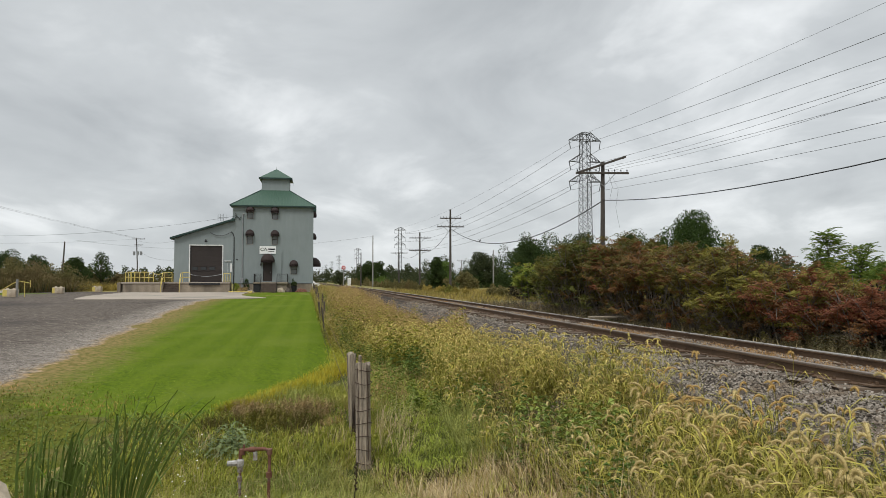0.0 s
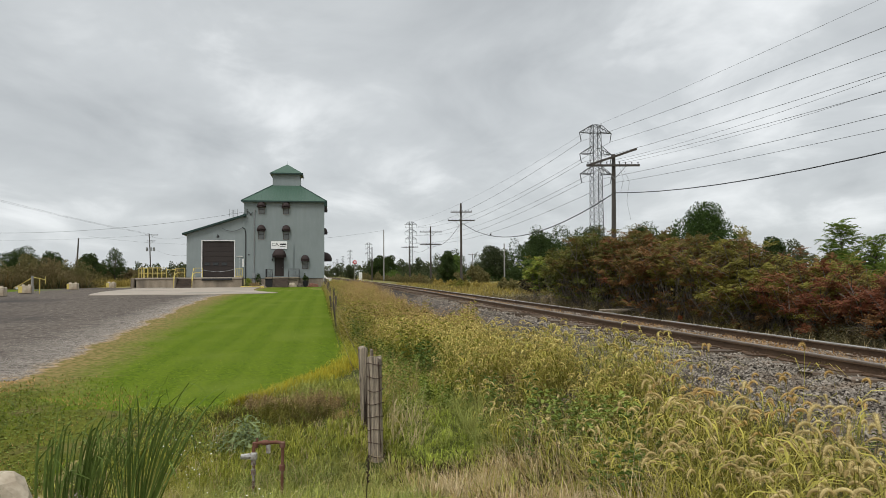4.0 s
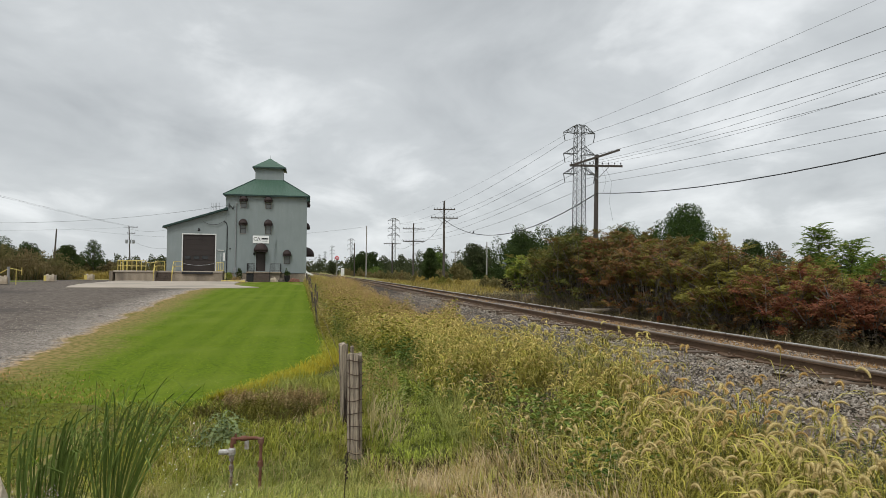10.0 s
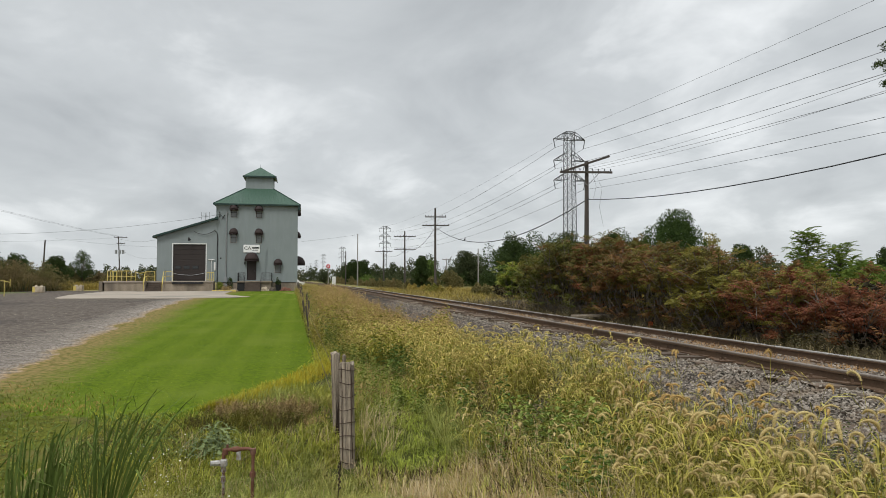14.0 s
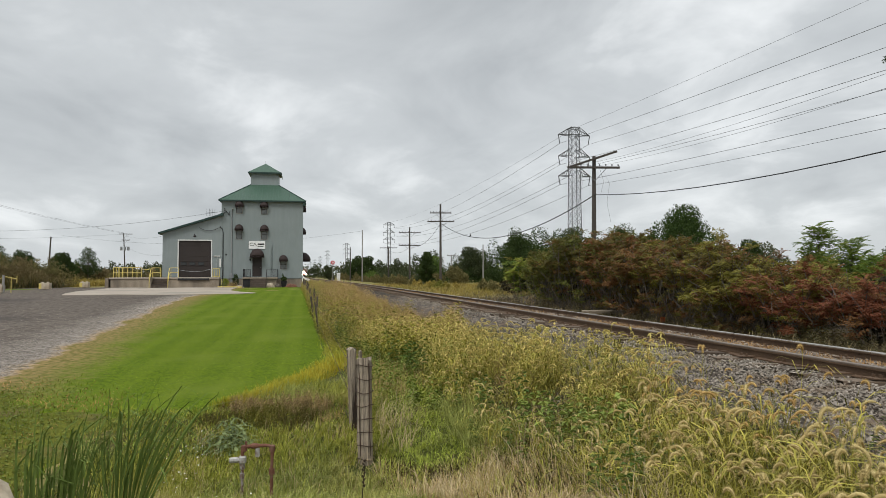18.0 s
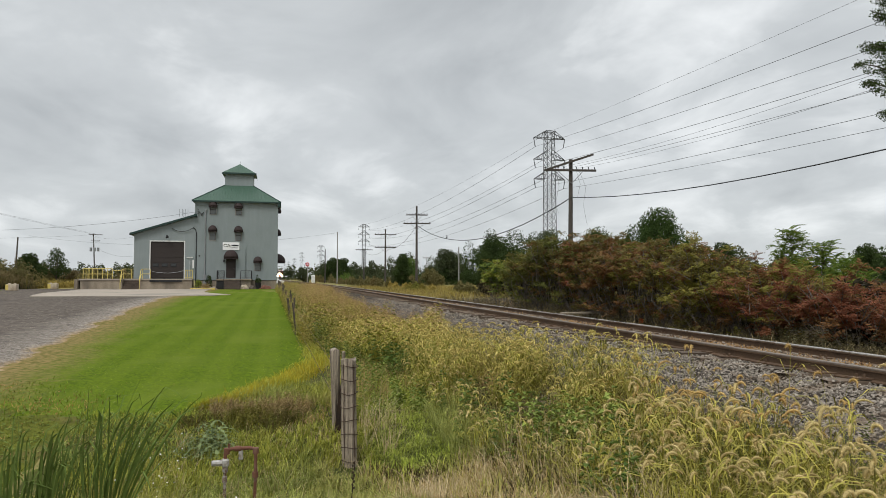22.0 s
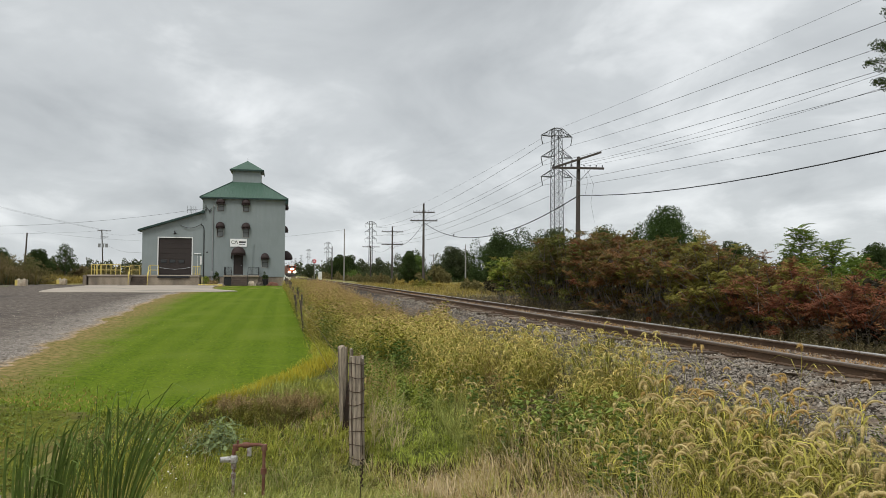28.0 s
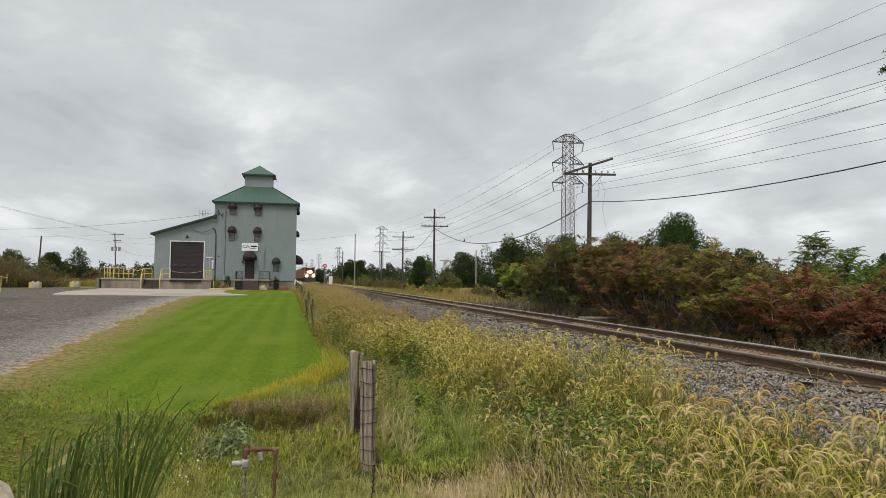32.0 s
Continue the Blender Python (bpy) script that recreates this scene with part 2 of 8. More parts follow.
lay("pipe_worn", (0.12, 0.062, 0.042), (0.30, 0.275, 0.25), 26.0, 0.8, metal=0.1, bump=0.4, fine=80, spread=0.12, c3=(0.15, 0.07, 0.04), big=20)
lay("rock", (0.33, 0.275, 0.20), (0.50, 0.43, 0.33), 5.0, 0.9, bump=1.0, fine=28, c3=(0.25, 0.19, 0.13))
lay("orange_marker", (0.42, 0.085, 0.03), (0.52, 0.12, 0.04), 4.0, 0.6)
lay("signal_red", (0.50, 0.045, 0.06), (0.60, 0.06, 0.075), 3.0, 0.5)
lay("loco_orange", (0.20, 0.05, 0.028), (0.28, 0.075, 0.04), 1.0, 0.55, bump=0.05, c3=(0.20, 0.05, 0.03))
lay("loco_dark", (0.02, 0.018, 0.018), (0.04, 0.035, 0.033), 1.0, 0.6, bump=0.1)
lay("car_brown", (0.16, 0.085, 0.06), (0.24, 0.135, 0.095), 0.6, 0.75, bump=0.1, c3=(0.10, 0.06, 0.045), per="object")
lay("car_grey", (0.25, 0.235, 0.22), (0.34, 0.32, 0.30), 0.6, 0.75, bump=0.1, c3=(0.18, 0.13, 0.10), per="object")
M["headlight"] = material("headlight", (0.9, 0.85, 0.7), (1, 0.95, 0.8), 1.0, 0.3, bump=0.0, emit=(1.0, 0.80, 0.55, 220.0))
lay("bark", (0.055, 0.045, 0.035), (0.12, 0.10, 0.08), 5.0, 0.95, bump=0.6, fine=30, stretch=(3, 3, 0.6))
lay("twig", (0.05, 0.042, 0.036), (0.21, 0.18, 0.155), 2.0, 0.9, bump=0.1, per="island")


def leafy(name, c1, c2, c3=None, trans=0.3, big=0.5, scale=1.5):
    g = 1.0 if name in ("leaf_dark", "leaf_far", "understory", "reed_dry") else 1.36 if name.startswith("leaf_") else 1.44
    warm, cool = (1.08, 0.77) if name in ("leaf_orange", "leaf_olive", "leaf_red", "leaf_yellowgreen", "leaf_greenolive") else (1.05, 0.84) if g == 1.0 or name.startswith("leaf_") else (1.09, 0.80)
    c1, c2, c3 = [c and (min(c[0] * g * warm, 0.8), min(c[1] * g, 0.8), min(c[2] * g * cool, 0.8)) for c in (c1, c2, c3)]
    lay(name, c1, c2, scale, 0.75, bump=0.0, fine=12, per="island", c3=c3, trans=trans, spec=0.12, big=big)


leafy("leaf_dark", (0.022, 0.042, 0.015), (0.066, 0.098, 0.034), big=0.15)
# distant foliage: haze is put into the colour, paler and greyer
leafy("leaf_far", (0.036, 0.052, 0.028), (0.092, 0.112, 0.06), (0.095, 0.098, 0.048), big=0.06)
leafy("leaf_walnut", (0.015, 0.032, 0.01), (0.052, 0.084, 0.025), big=0.4)
leafy("leaf_yellow", (0.11, 0.105, 0.030), (0.26, 0.235, 0.085), big=0.5)
leafy("leaf_fresh", (0.060, 0.095, 0.016), (0.20, 0.235, 0.048), big=0.4)
leafy("leaf_heaven", (0.030, 0.060, 0.012), (0.115, 0.165, 0.034), big=0.4)
leafy("leaf_mid", (0.042, 0.078, 0.020), (0.105, 0.155, 0.042), big=0.3)
leafy("leaf_bright", (0.095, 0.135, 0.025), (0.245, 0.285, 0.058), big=0.4)
leafy("leaf_olive", (0.040, 0.040, 0.016), (0.125, 0.110, 0.040), (0.11, 0.070, 0.03), big=0.5)
leafy("leaf_greenolive", (0.034, 0.044, 0.014), (0.115, 0.128, 0.040), (0.10, 0.085, 0.03), big=0.5)
leafy("brush", (0.05, 0.05, 0.024), (0.15, 0.14, 0.07), (0.13, 0.105, 0.06), big=0.2)
leafy("weed_dull", (0.040, 0.038, 0.024), (0.125, 0.108, 0.068), (0.06, 0.07, 0.045), trans=0.15, big=1.5)
leafy("leaf_orange", (0.052, 0.030, 0.018), (0.19, 0.102, 0.052), (0.1, 0.085, 0.038), big=0.7)
leafy("leaf_red", (0.06, 0.025, 0.018), (0.205, 0.08, 0.055), (0.09, 0.058, 0.028), big=0.6)
leafy("leaf_yellowgreen", (0.070, 0.074, 0.022), (0.185, 0.175, 0.045), (0.14, 0.085, 0.03), big=0.6)
# thicket inside: its shade is put into this near-black leaf colour
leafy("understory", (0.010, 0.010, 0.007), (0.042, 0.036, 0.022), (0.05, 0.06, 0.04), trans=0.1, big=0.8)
leafy("reed_dry", (0.13, 0.105, 0.06), (0.22, 0.18, 0.10), (0.09, 0.10, 0.04), big=0.12)
leafy("cattail", (0.010, 0.026, 0.006), (0.130, 0.190, 0.055), trans=0.2, big=3)
leafy("grass_green", (0.034, 0.058, 0.008), (0.35, 0.43, 0.090), (0.235, 0.25, 0.07), trans=0.14, big=0.7)
leafy("turf_blade", (0.024, 0.050, 0.006), (0.135, 0.195, 0.016), trans=0.14, big=0.7)
leafy("turf_olive", (0.042, 0.046, 0.012), (0.175, 0.170, 0.045), trans=0.14, big=0.7)
leafy("clover", (0.026, 0.046, 0.010), (0.130, 0.170, 0.045), trans=0.14, big=1.2)
leafy("grass_soft", (0.055, 0.074, 0.014), (0.36, 0.39, 0.095), (0.24, 0.235, 0.065), trans=0.2, big=0.9)
leafy("grass_deep", (0.036, 0.060, 0.012), (0.235, 0.31, 0.07), trans=0.2, big=0.9)
leafy("grass_blue", (0.060, 0.080, 0.026), (0.32, 0.365, 0.125), (0.25, 0.24, 0.09), trans=0.2, big=0.9)
leafy("grass_yellow", (0.13, 0.122, 0.012), (0.39, 0.335, 0.035), (0.16, 0.20, 0.022), trans=0.3, big=0.8)
leafy("straw_pale", (0.22, 0.185, 0.13), (0.5, 0.435, 0.33), trans=0.25, big=0.6)
leafy("straw_brown", (0.13, 0.098, 0.052), (0.42, 0.32, 0.18), (0.16, 0.15, 0.06), trans=0.25, big=0.8)
# dead grass with the shade of the gaps put into its colour
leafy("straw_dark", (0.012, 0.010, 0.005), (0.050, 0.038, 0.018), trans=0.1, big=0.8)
leafy("weed_leaf", (0.050, 0.085, 0.020), (0.20, 0.26, 0.075), trans=0.25, big=1.0)
leafy("weed_tan", (0.15, 0.108, 0.06), (0.38, 0.29, 0.175), (0.22, 0.16, 0.09), trans=0.25, big=0.6)
leafy("thistle", (0.042, 0.066, 0.034), (0.165, 0.215, 0.115), trans=0.2, big=1.5)
leafy("grass_lime", (0.085, 0.098, 0.014), (0.36, 0.36, 0.066), trans=0.25, big=0.6)
leafy("grass_dry", (0.24, 0.2, 0.13), (0.46, 0.395, 0.29), trans=0.35, big=0.6)
leafy("grass_tan", (0.23, 0.145, 0.07), (0.38, 0.25, 0.13), trans=0.3, big=0.6)
leafy("weed_green", (0.034, 0.045, 0.012), (0.38, 0.39, 0.1), (0.28, 0.225, 0.08), trans=0.14, big=0.5)
leafy("weed_rust", (0.105, 0.082, 0.048), (0.33, 0.262, 0.155), (0.14, 0.14, 0.06), trans=0.2, big=1.5)
leafy("weed_blue", (0.050, 0.080, 0.034), (0.17, 0.22, 0.095), trans=0.2, big=1.5)
leafy("fox_gold", (0.22, 0.145, 0.06), (0.55, 0.41, 0.21), (0.33, 0.25, 0.12), trans=0.3, big=1.2)
leafy("foxtail_head", (0.26, 0.205, 0.1), (0.54, 0.47, 0.3), (0.36, 0.32, 0.16), trans=0.35, big=0.9)
leafy("fox_mid", (0.26, 0.21, 0.08), (0.55, 0.47, 0.22), (0.34, 0.31, 0.12), trans=0.3, big=0.6)
leafy("fox_stem", (0.026, 0.03, 0.01), (0.35, 0.335, 0.085), (0.13, 0.15, 0.036), trans=0.14, big=0.5)
leafy("meadow", (0.13, 0.115, 0.035), (0.27, 0.22, 0.075), (0.09, 0.12, 0.03), trans=0.3, big=0.08)
leafy("flower_white", (0.65, 0.65, 0.60), (0.78, 0.78, 0.74), trans=0.2)
leafy("fox_far", (0.12, 0.098, 0.042), (0.48, 0.4, 0.19), (0.24, 0.22, 0.09), trans=0.2, big=0.6)
leafy("weed_orange", (0.13, 0.095, 0.05), (0.33, 0.24, 0.135), (0.18, 0.155, 0.075), trans=0.25, big=0.8)
leafy("flower_mauve", (0.15, 0.14, 0.17), (0.24, 0.22, 0.26), trans=0.2)


def by_edge(name, near_mat, far_cols, lo, hi, rough_edge, scale):
    """A surface that turns from its own colour into far_cols where the stored distance from the yard's edge runs from lo to hi."""
    m = near_mat
    nt = m.node_tree
    N, L = nt.nodes.new, nt.links.new
    b = nt.nodes["Principled BSDF"]
    src = b.inputs["Base Color"].links[0].from_socket
    at = N("ShaderNodeAttribute")
    at.attribute_name = "edge"
    tc = N("ShaderNodeTexCoord")
    tot = at.outputs["Fac"]
    for s, k in ((scale, rough_edge), (scale * 5, rough_edge * 0.5)):
        n = N("ShaderNodeTexNoise")
        n.inputs["Scale"].default_value = s
        n.inputs["Detail"].default_value = 5.0
        L(tc.outputs["Object"], n.inputs["Vector"])
        q = N("ShaderNodeMath")
        q.operation = "MULTIPLY_ADD"
        L(n.outputs[0], q.inputs[0])
        q.inputs[1].default_value = 2 * k
        L(tot, q.inputs[2])
        tot = q.outputs[0]
    r = N("ShaderNodeMapRange")
    L(tot, r.inputs[0])
    base = 1.5 * rough_edge
    r.inputs[1].default_value, r.inputs[2].default_value = lo + base, hi + base
    r.inputs[3].default_value, r.inputs[4].default_value = 0.0, 1.0
    fn = N("ShaderNodeTexNoise")
    fn.inputs["Scale"].default_value = 9.0
    fn.inputs["Detail"].default_value = 6.0
    L(tc.outputs["Object"], fn.inputs["Vector"])
    cm = N("ShaderNodeMix")
    cm.data_type = "RGBA"
    fr = N("ShaderNodeMapRange")
    L(fn.outputs[0], fr.inputs[0])
    fr.inputs[1].default_value, fr.inputs[2].default_value = 0.36, 0.60
    L(fr.outputs[0], cm.inputs[0])
    cm.inputs[6].default_value, cm.inputs[7].default_value = (*far_cols[0], 1), (*far_cols[1], 1)
    mix = N("ShaderNodeMix")
    mix.data_type = "RGBA"
    L(r.outputs[0], mix.inputs[0])
    L(src, mix.inputs[6])
    L(cm.outputs[2], mix.inputs[7])
    L(mix.outputs[2], b.inputs["Base Color"])
    return m


def lawn_material():
    m = material("lawn", (0.034, 0.060, 0.006), (0.126, 0.180, 0.013), 17.0, 0.9, bump=1.0, fine=50, c3=(0.105, 0.140, 0.018), big=0.45, spread=0.36, spec=0.02, stretch=(1, 0.75, 1))
    nt = m.node_tree
    N, L = nt.nodes.new, nt.links.new
    b = nt.nodes["Principled BSDF"]
    src = b.inputs["Base Color"].links[0].from_socket
    tc = N("ShaderNodeTexCoord")
    w = N("ShaderNodeTexWave")
    w.wave_type, w.bands_direction = "BANDS", "X"
    w.inputs["Scale"].default_value = 0.36
    w.inputs["Distortion"].default_value = 0.9
    w.inputs["Detail Scale"].default_value = 0.3
    L(tc.outputs["Object"], w.inputs[0])
    mr = N("ShaderNodeMapRange")
    L(w.outputs[1], mr.inputs[0])
    mr.inputs[1].default_value, mr.inputs[2].default_value = 0.3, 0.7
    mr.inputs[3].default_value, mr.inputs[4].default_value = 0.0, 0.14
    mix = N("ShaderNodeMix")
    mix.data_type = "RGBA"
    L(mr.outputs[0], mix.inputs[0])
    L(src, mix.inputs[6])
    mix.inputs[7].default_value = (0.165, 0.205, 0.024, 1)
    L(mix.outputs[2], b.inputs["Base Color"])
    return m


M["lawn"] = by_edge("lawn", lawn_material(), ((0.100, 0.098, 0.024), (0.225, 0.165, 0.072)), 1.5, 0.2, 0.8, 5.5)
M["gravel"] = by_edge("gravel", material("gravel", (0.040, 0.033, 0.028), (0.175, 0.150, 0.127), 4.5, 0.9, bump=1.0, fine=15, c3=(0.050, 0.045, 0.043), spread=0.30, big=0.085, spec=0.03), ((0.09, 0.076, 0.064), (0.33, 0.295, 0.255)), -2.2, -0.3, 0.8, 1.2)
M["gravel"] = by_edge("gravel", M["gravel"], ((0.15, 0.115, 0.06), (0.34, 0.225, 0.105)), -0.55, 0.05, 0.35, 1.9)


# ---- building blocks ----
def part(name, bm, mat, parent=None, label="", smooth=False):
    me = bpy.data.meshes.new(name)
    bm.normal_update()
    bm.to_mesh(me)
    bm.free()
    return finish(name, me, mat, parent, label, smooth)


def finish(name, me, mat, parent=None, label="", smooth=False):
    for k in ([mat] if isinstance(mat, str) else mat):
        me.materials.append(M[k])
    if smooth:
        me.polygons.foreach_set("use_smooth", [True] * len(me.polygons))
    ob = new(name, me)
    if parent:
        ob.parent = parent
    if label:
        ob["label"] = label
    return ob


def thing(name, at, label, category, group="", kind=""):
    ob = new(name)
    ob.location = at
    ob.empty_display_size = 0.2
    return tagged(ob, label, category, group, kind)


def box(bm, x0, x1, y0, y1, z0, z1, bevel=0.0):
    r = bmesh.ops.create_cube(bm, size=1.0)
    vs = r["verts"]
    for v in vs:
        v.co = Vector((x0 + (v.co.x + 0.5) * (x1 - x0), y0 + (v.co.y + 0.5) * (y1 - y0), z0 + (v.co.z + 0.5) * (z1 - z0)))
    if bevel:
        es = list({e for v in vs for e in v.link_edges})
        bmesh.ops.bevel(bm, geom=es, offset=bevel, segments=1, affect="EDGES")
    return bm


def boxes(*bs, bevel=0.0):
    bm = bmesh.new()
    for b in bs:
        box(bm, *b, bevel=bevel)
    return bm


def rod(bm, a, b, r0, r1=None, n=8):
    a, b = Vector(a), Vector(b)
    r1 = r0 if r1 is None else r1
    q = (b - a).to_track_quat("Z", "Y").to_matrix()
    rings = []
    for p, r in ((a, r0), (b, r1)):
        rings.append([bm.verts.new(p + q @ Vector((r * math.cos(2 * math.pi * i / n), r * math.sin(2 * math.pi * i / n), 0))) for i in range(n)])
    for i in range(n):
        j = (i + 1) % n
        bm.faces.new((rings[0][i], rings[0][j], rings[1][j], rings[1][i]))
    bm.faces.new(rings[0][::-1])
    bm.faces.new(rings[1])
    return bm


def rods(pairs, r0, r1=None, n=8):
    bm = bmesh.new()
    for a, b in pairs:
        rod(bm, a, b, r0, r1, n)
    return bm


def tube(bm, pts, r, n=6):
    """A bent tube along points; r: one radius, or one a point."""
    pts = [Vector(p) for p in pts]
    rs = r if isinstance(r, (list, tuple)) else [r] * len(pts)
    prev = None
    rings = []
    for i, p in enumerate(pts):
        d = (pts[min(i + 1, len(pts) - 1)] - pts[max(i - 1, 0)]).normalized()
        side = d.cross(Vector((0.13, 0.21, 1))) if abs(d.z) < 0.95 else d.cross(Vector((1, 0.1, 0)))
        side.normalize()
        if prev and side.dot(prev) < 0:
            side = -side
        prev = side
        oth = d.cross(side)
        rings.append([bm.verts.new(p + rs[i] * (side * math.cos(2 * math.pi * k / n) + oth * math.sin(2 * math.pi * k / n))) for k in range(n)])
    for a, b in zip(rings, rings[1:]):
        for k in range(n):
            j = (k + 1) % n
            bm.faces.new((a[k], a[j], b[j], b[k]))
    bm.faces.new(rings[0][::-1])
    bm.faces.new(rings[-1])
    return bm


def prism(bm, outline, axis, lo, hi):
    """An outline of (u, v) pushed from lo to hi along an axis: 'x' (u=y, v=z), 'y' (u=x, v=z) or 'z' (u=x, v=y)."""
    def at(u, v, w):
        return {"x": (w, u, v), "y": (u, w, v), "z": (u, v, w)}[axis]
    a = [bm.verts.new(at(u, v, lo)) for u, v in outline]
    b = [bm.verts.new(at(u, v, hi)) for u, v in outline]
    n = len(outline)
    for i in range(n):
        bm.faces.new((a[i], a[(i + 1) % n], b[(i + 1) % n], b[i]))
    bm.faces.new(a[::-1])
    bm.faces.new(b)
    bmesh.ops.recalc_face_normals(bm, faces=bm.faces)
    return bm


def mesh_np(name, V, F):
    """A mesh from arrays of places and triangles."""
    V, F = np.asarray(V, np.float32), np.asarray(F, np.int32)
    me = bpy.data.meshes.new(name)
    me.vertices.add(len(V))
    me.vertices.foreach_set("co", V.ravel())
    me.loops.add(F.size)
    me.loops.foreach_set("vertex_index", F.ravel())
    me.polygons.add(len(F))
    me.polygons.foreach_set("loop_start", np.arange(0, F.size, 3, dtype=np.int32))
    me.update(calc_edges=True)
    return me


rng = np.random.default_rng(7)


def turns(n, lean=0.3, yaw=None):
    """n turning matrices: free round z, leaning up to lean radians."""
    a = rng.uniform(0, 2 * np.pi, n) if yaw is None else yaw
    b, c = rng.uniform(0, 2 * np.pi, n), rng.uniform(0, lean, n)
    ca, sa = np.cos(a), np.sin(a)
    Rz = np.zeros((n, 3, 3))
    Rz[:, 0, 0], Rz[:, 0, 1], Rz[:, 1, 0], Rz[:, 1, 1], Rz[:, 2, 2] = ca, -sa, sa, ca, 1
    k = np.stack([np.cos(b), np.sin(b), np.zeros(n)], 1)
    K = np.zeros((n, 3, 3))
    K[:, 0, 2], K[:, 1, 2], K[:, 2, 0], K[:, 2, 1] = k[:, 1], -k[:, 0], -k[:, 1], k[:, 0]
    R = np.eye(3) + np.sin(c)[:, None, None] * K + (1 - np.cos(c))[:, None, None] * (K @ K)
    return R @ Rz


def scatter(tpl, R, P, S):
    """Many small shapes of one form as one soup: turned by R, scaled by S, at P."""
    V, F = tpl
    V, F = np.asarray(V, float), np.asarray(F, int)
    S = np.asarray(S, float)
    VV = V[None] * (S[:, None, None] if S.ndim == 1 else S[:, None, :])
    out = np.einsum("nij,nvj->nvi", R, VV) + np.asarray(P)[:, None, :]
    return out.reshape(-1, 3), (F[None] + (np.arange(len(P)) * len(V))[:, None, None]).reshape(-1, 3)


def joined(soups):
    Vs, Fs, k = [], [], 0
    for v, f in soups:
        Vs.append(v)
        Fs.append(f + k)
        k += len(v)
    return np.concatenate(Vs), np.concatenate(Fs)


def stuff(name, soups, mat, label="", category="", parent=None, kind="stuff"):
    me = mesh_np(name, *joined(soups))
    ob = finish(name, me, mat, parent)
    if parent:
        if label:
            ob["label"] = label
        return ob
    return tagged(ob, label, category, kind=kind)


def smooth01(a, b, x):
    t = np.clip((x - a) / (b - a), 0, 1)
    return t * t * (3 - 2 * t)


def wobble(x, y, s):
    return np.sin(x * s + 1.3 * np.sin(y * s * 0.71)) * np.cos(y * s * 0.83 + 1.7 * np.sin(x * s * 0.57))

# ---- the lie of the land and the line of the track ----
BEND_Y = [-60, 0, 70, 140, 208, 267, 325, 400, 500, 600, 900, 1500, 3000]
BEND_X = [6.3, 6.3, 6.3, 5.4, 3.75, 2.2, 0.75, -0.4, -1.7, -3.1, -7.2, -15.5, -36.0]
_fy = np.arange(-60.0, 3000.0, 10.0)
_fx = np.interp(_fy, BEND_Y, BEND_X)
_fx = np.convolve(np.pad(_fx, 4, mode="edge"), np.ones(9) / 9, mode="valid")


def track_x(y):
    return np.interp(y, _fy, _fx)


def ground_z(x, y):
    x, y = np.asarray(x, float), np.asarray(y, float)
    z = -0.52 * (1 - smooth01(12, 58, y))
    z = z + (-0.36 - z) * (1 - smooth01(2.6, 4.6, y))
    dip = np.exp(-((y - 7.6) / 1.9) ** 2) * 0.52 * (1 - smooth01(1.2, 3.4, x))
    z = z - dip
    u = x - track_x(y)
    bed = smooth01(-3.3, -1.9, u) * (1 - smooth01(1.9, 3.6, u))
    z = z * (1 - bed) + 0.04 * bed
    right = smooth01(1.9, 3.6, u)
    z = z * (1 - right) + (-0.12) * right
    return z + 0.025 * wobble(x, y, 0.9) * (1 - bed) + 0.012 * wobble(y, x, 2.3) * (1 - bed)


def sheet(name, xs, ys, mat, label, category, lift=0.0, keep=None):
    X, Y = np.meshgrid(xs, ys)
    Z = ground_z(X, Y) + lift
    V = np.stack([X.ravel(), Y.ravel(), Z.ravel()], 1)
    nx, ny = len(xs), len(ys)
    i, j = np.meshgrid(np.arange(nx - 1), np.arange(ny - 1))
    a = (j * nx + i).ravel()
    F = np.concatenate([np.stack([a, a + 1, a + nx + 1], 1), np.stack([a, a + nx + 1, a + nx], 1)])
    if keep is not None:
        c = V[F].mean(1)
        F = F[keep(c[:, 0], c[:, 1])]
        used = np.unique(F)
        remap = np.zeros(len(V), int)
        remap[used] = np.arange(len(used))
        V, F = V[used], remap[F]
        # the rim dips into the ground below, so that no edge stands free
        E = np.sort(np.concatenate([F[:, [0, 1]], F[:, [1, 2]], F[:, [2, 0]]]), axis=1)
        key, count = np.unique(E[:, 0] * len(V) + E[:, 1], return_counts=True)
        rim = np.unique(np.concatenate([key[count == 1] // len(V), key[count == 1] % len(V)]))
        V[rim, 2] -= lift + 0.02
    ob = finish(name, mesh_np(name, V, F), mat, smooth=True)
    return tagged(ob, label, category, kind="structure")


def steps(*runs):
    out = [runs[0][0]]
    for a, b, d in runs:
        n = max(1, int(round((b - a) / d)))
        out += list(np.linspace(a, b, n + 1)[1:])
    return np.array(out)


XS = steps((-3000, -400, 260), (-400, -80, 20), (-80, -30, 5), (-30, -8, 1), (-8, 14, 0.25), (14, 40, 2), (40, 120, 8), (120, 400, 28), (400, 3000, 260))
YS = steps((-3000, -300, 270), (-300, -30, 15), (-30, -14, 2), (-14, 20, 0.25), (20, 60, 1), (60, 160, 5), (160, 600, 20), (600, 3000, 150))
sheet("ground", XS, YS, "field", "flat ground with dry grass and bare soil", "ground")


def lot_edge(y):
    """The gravel's edge towards the lawn."""
    return np.interp(y, [5, 10.5, 13, 20, 40, 50, 78], [-3.4, -4.75, -5.1, -5.7, -6.9, -7.0, -7.0]) + 0.16 * wobble(y, y * 0.3, 1.1) + 0.07 * wobble(y, 3 + 0 * y, 4.1)


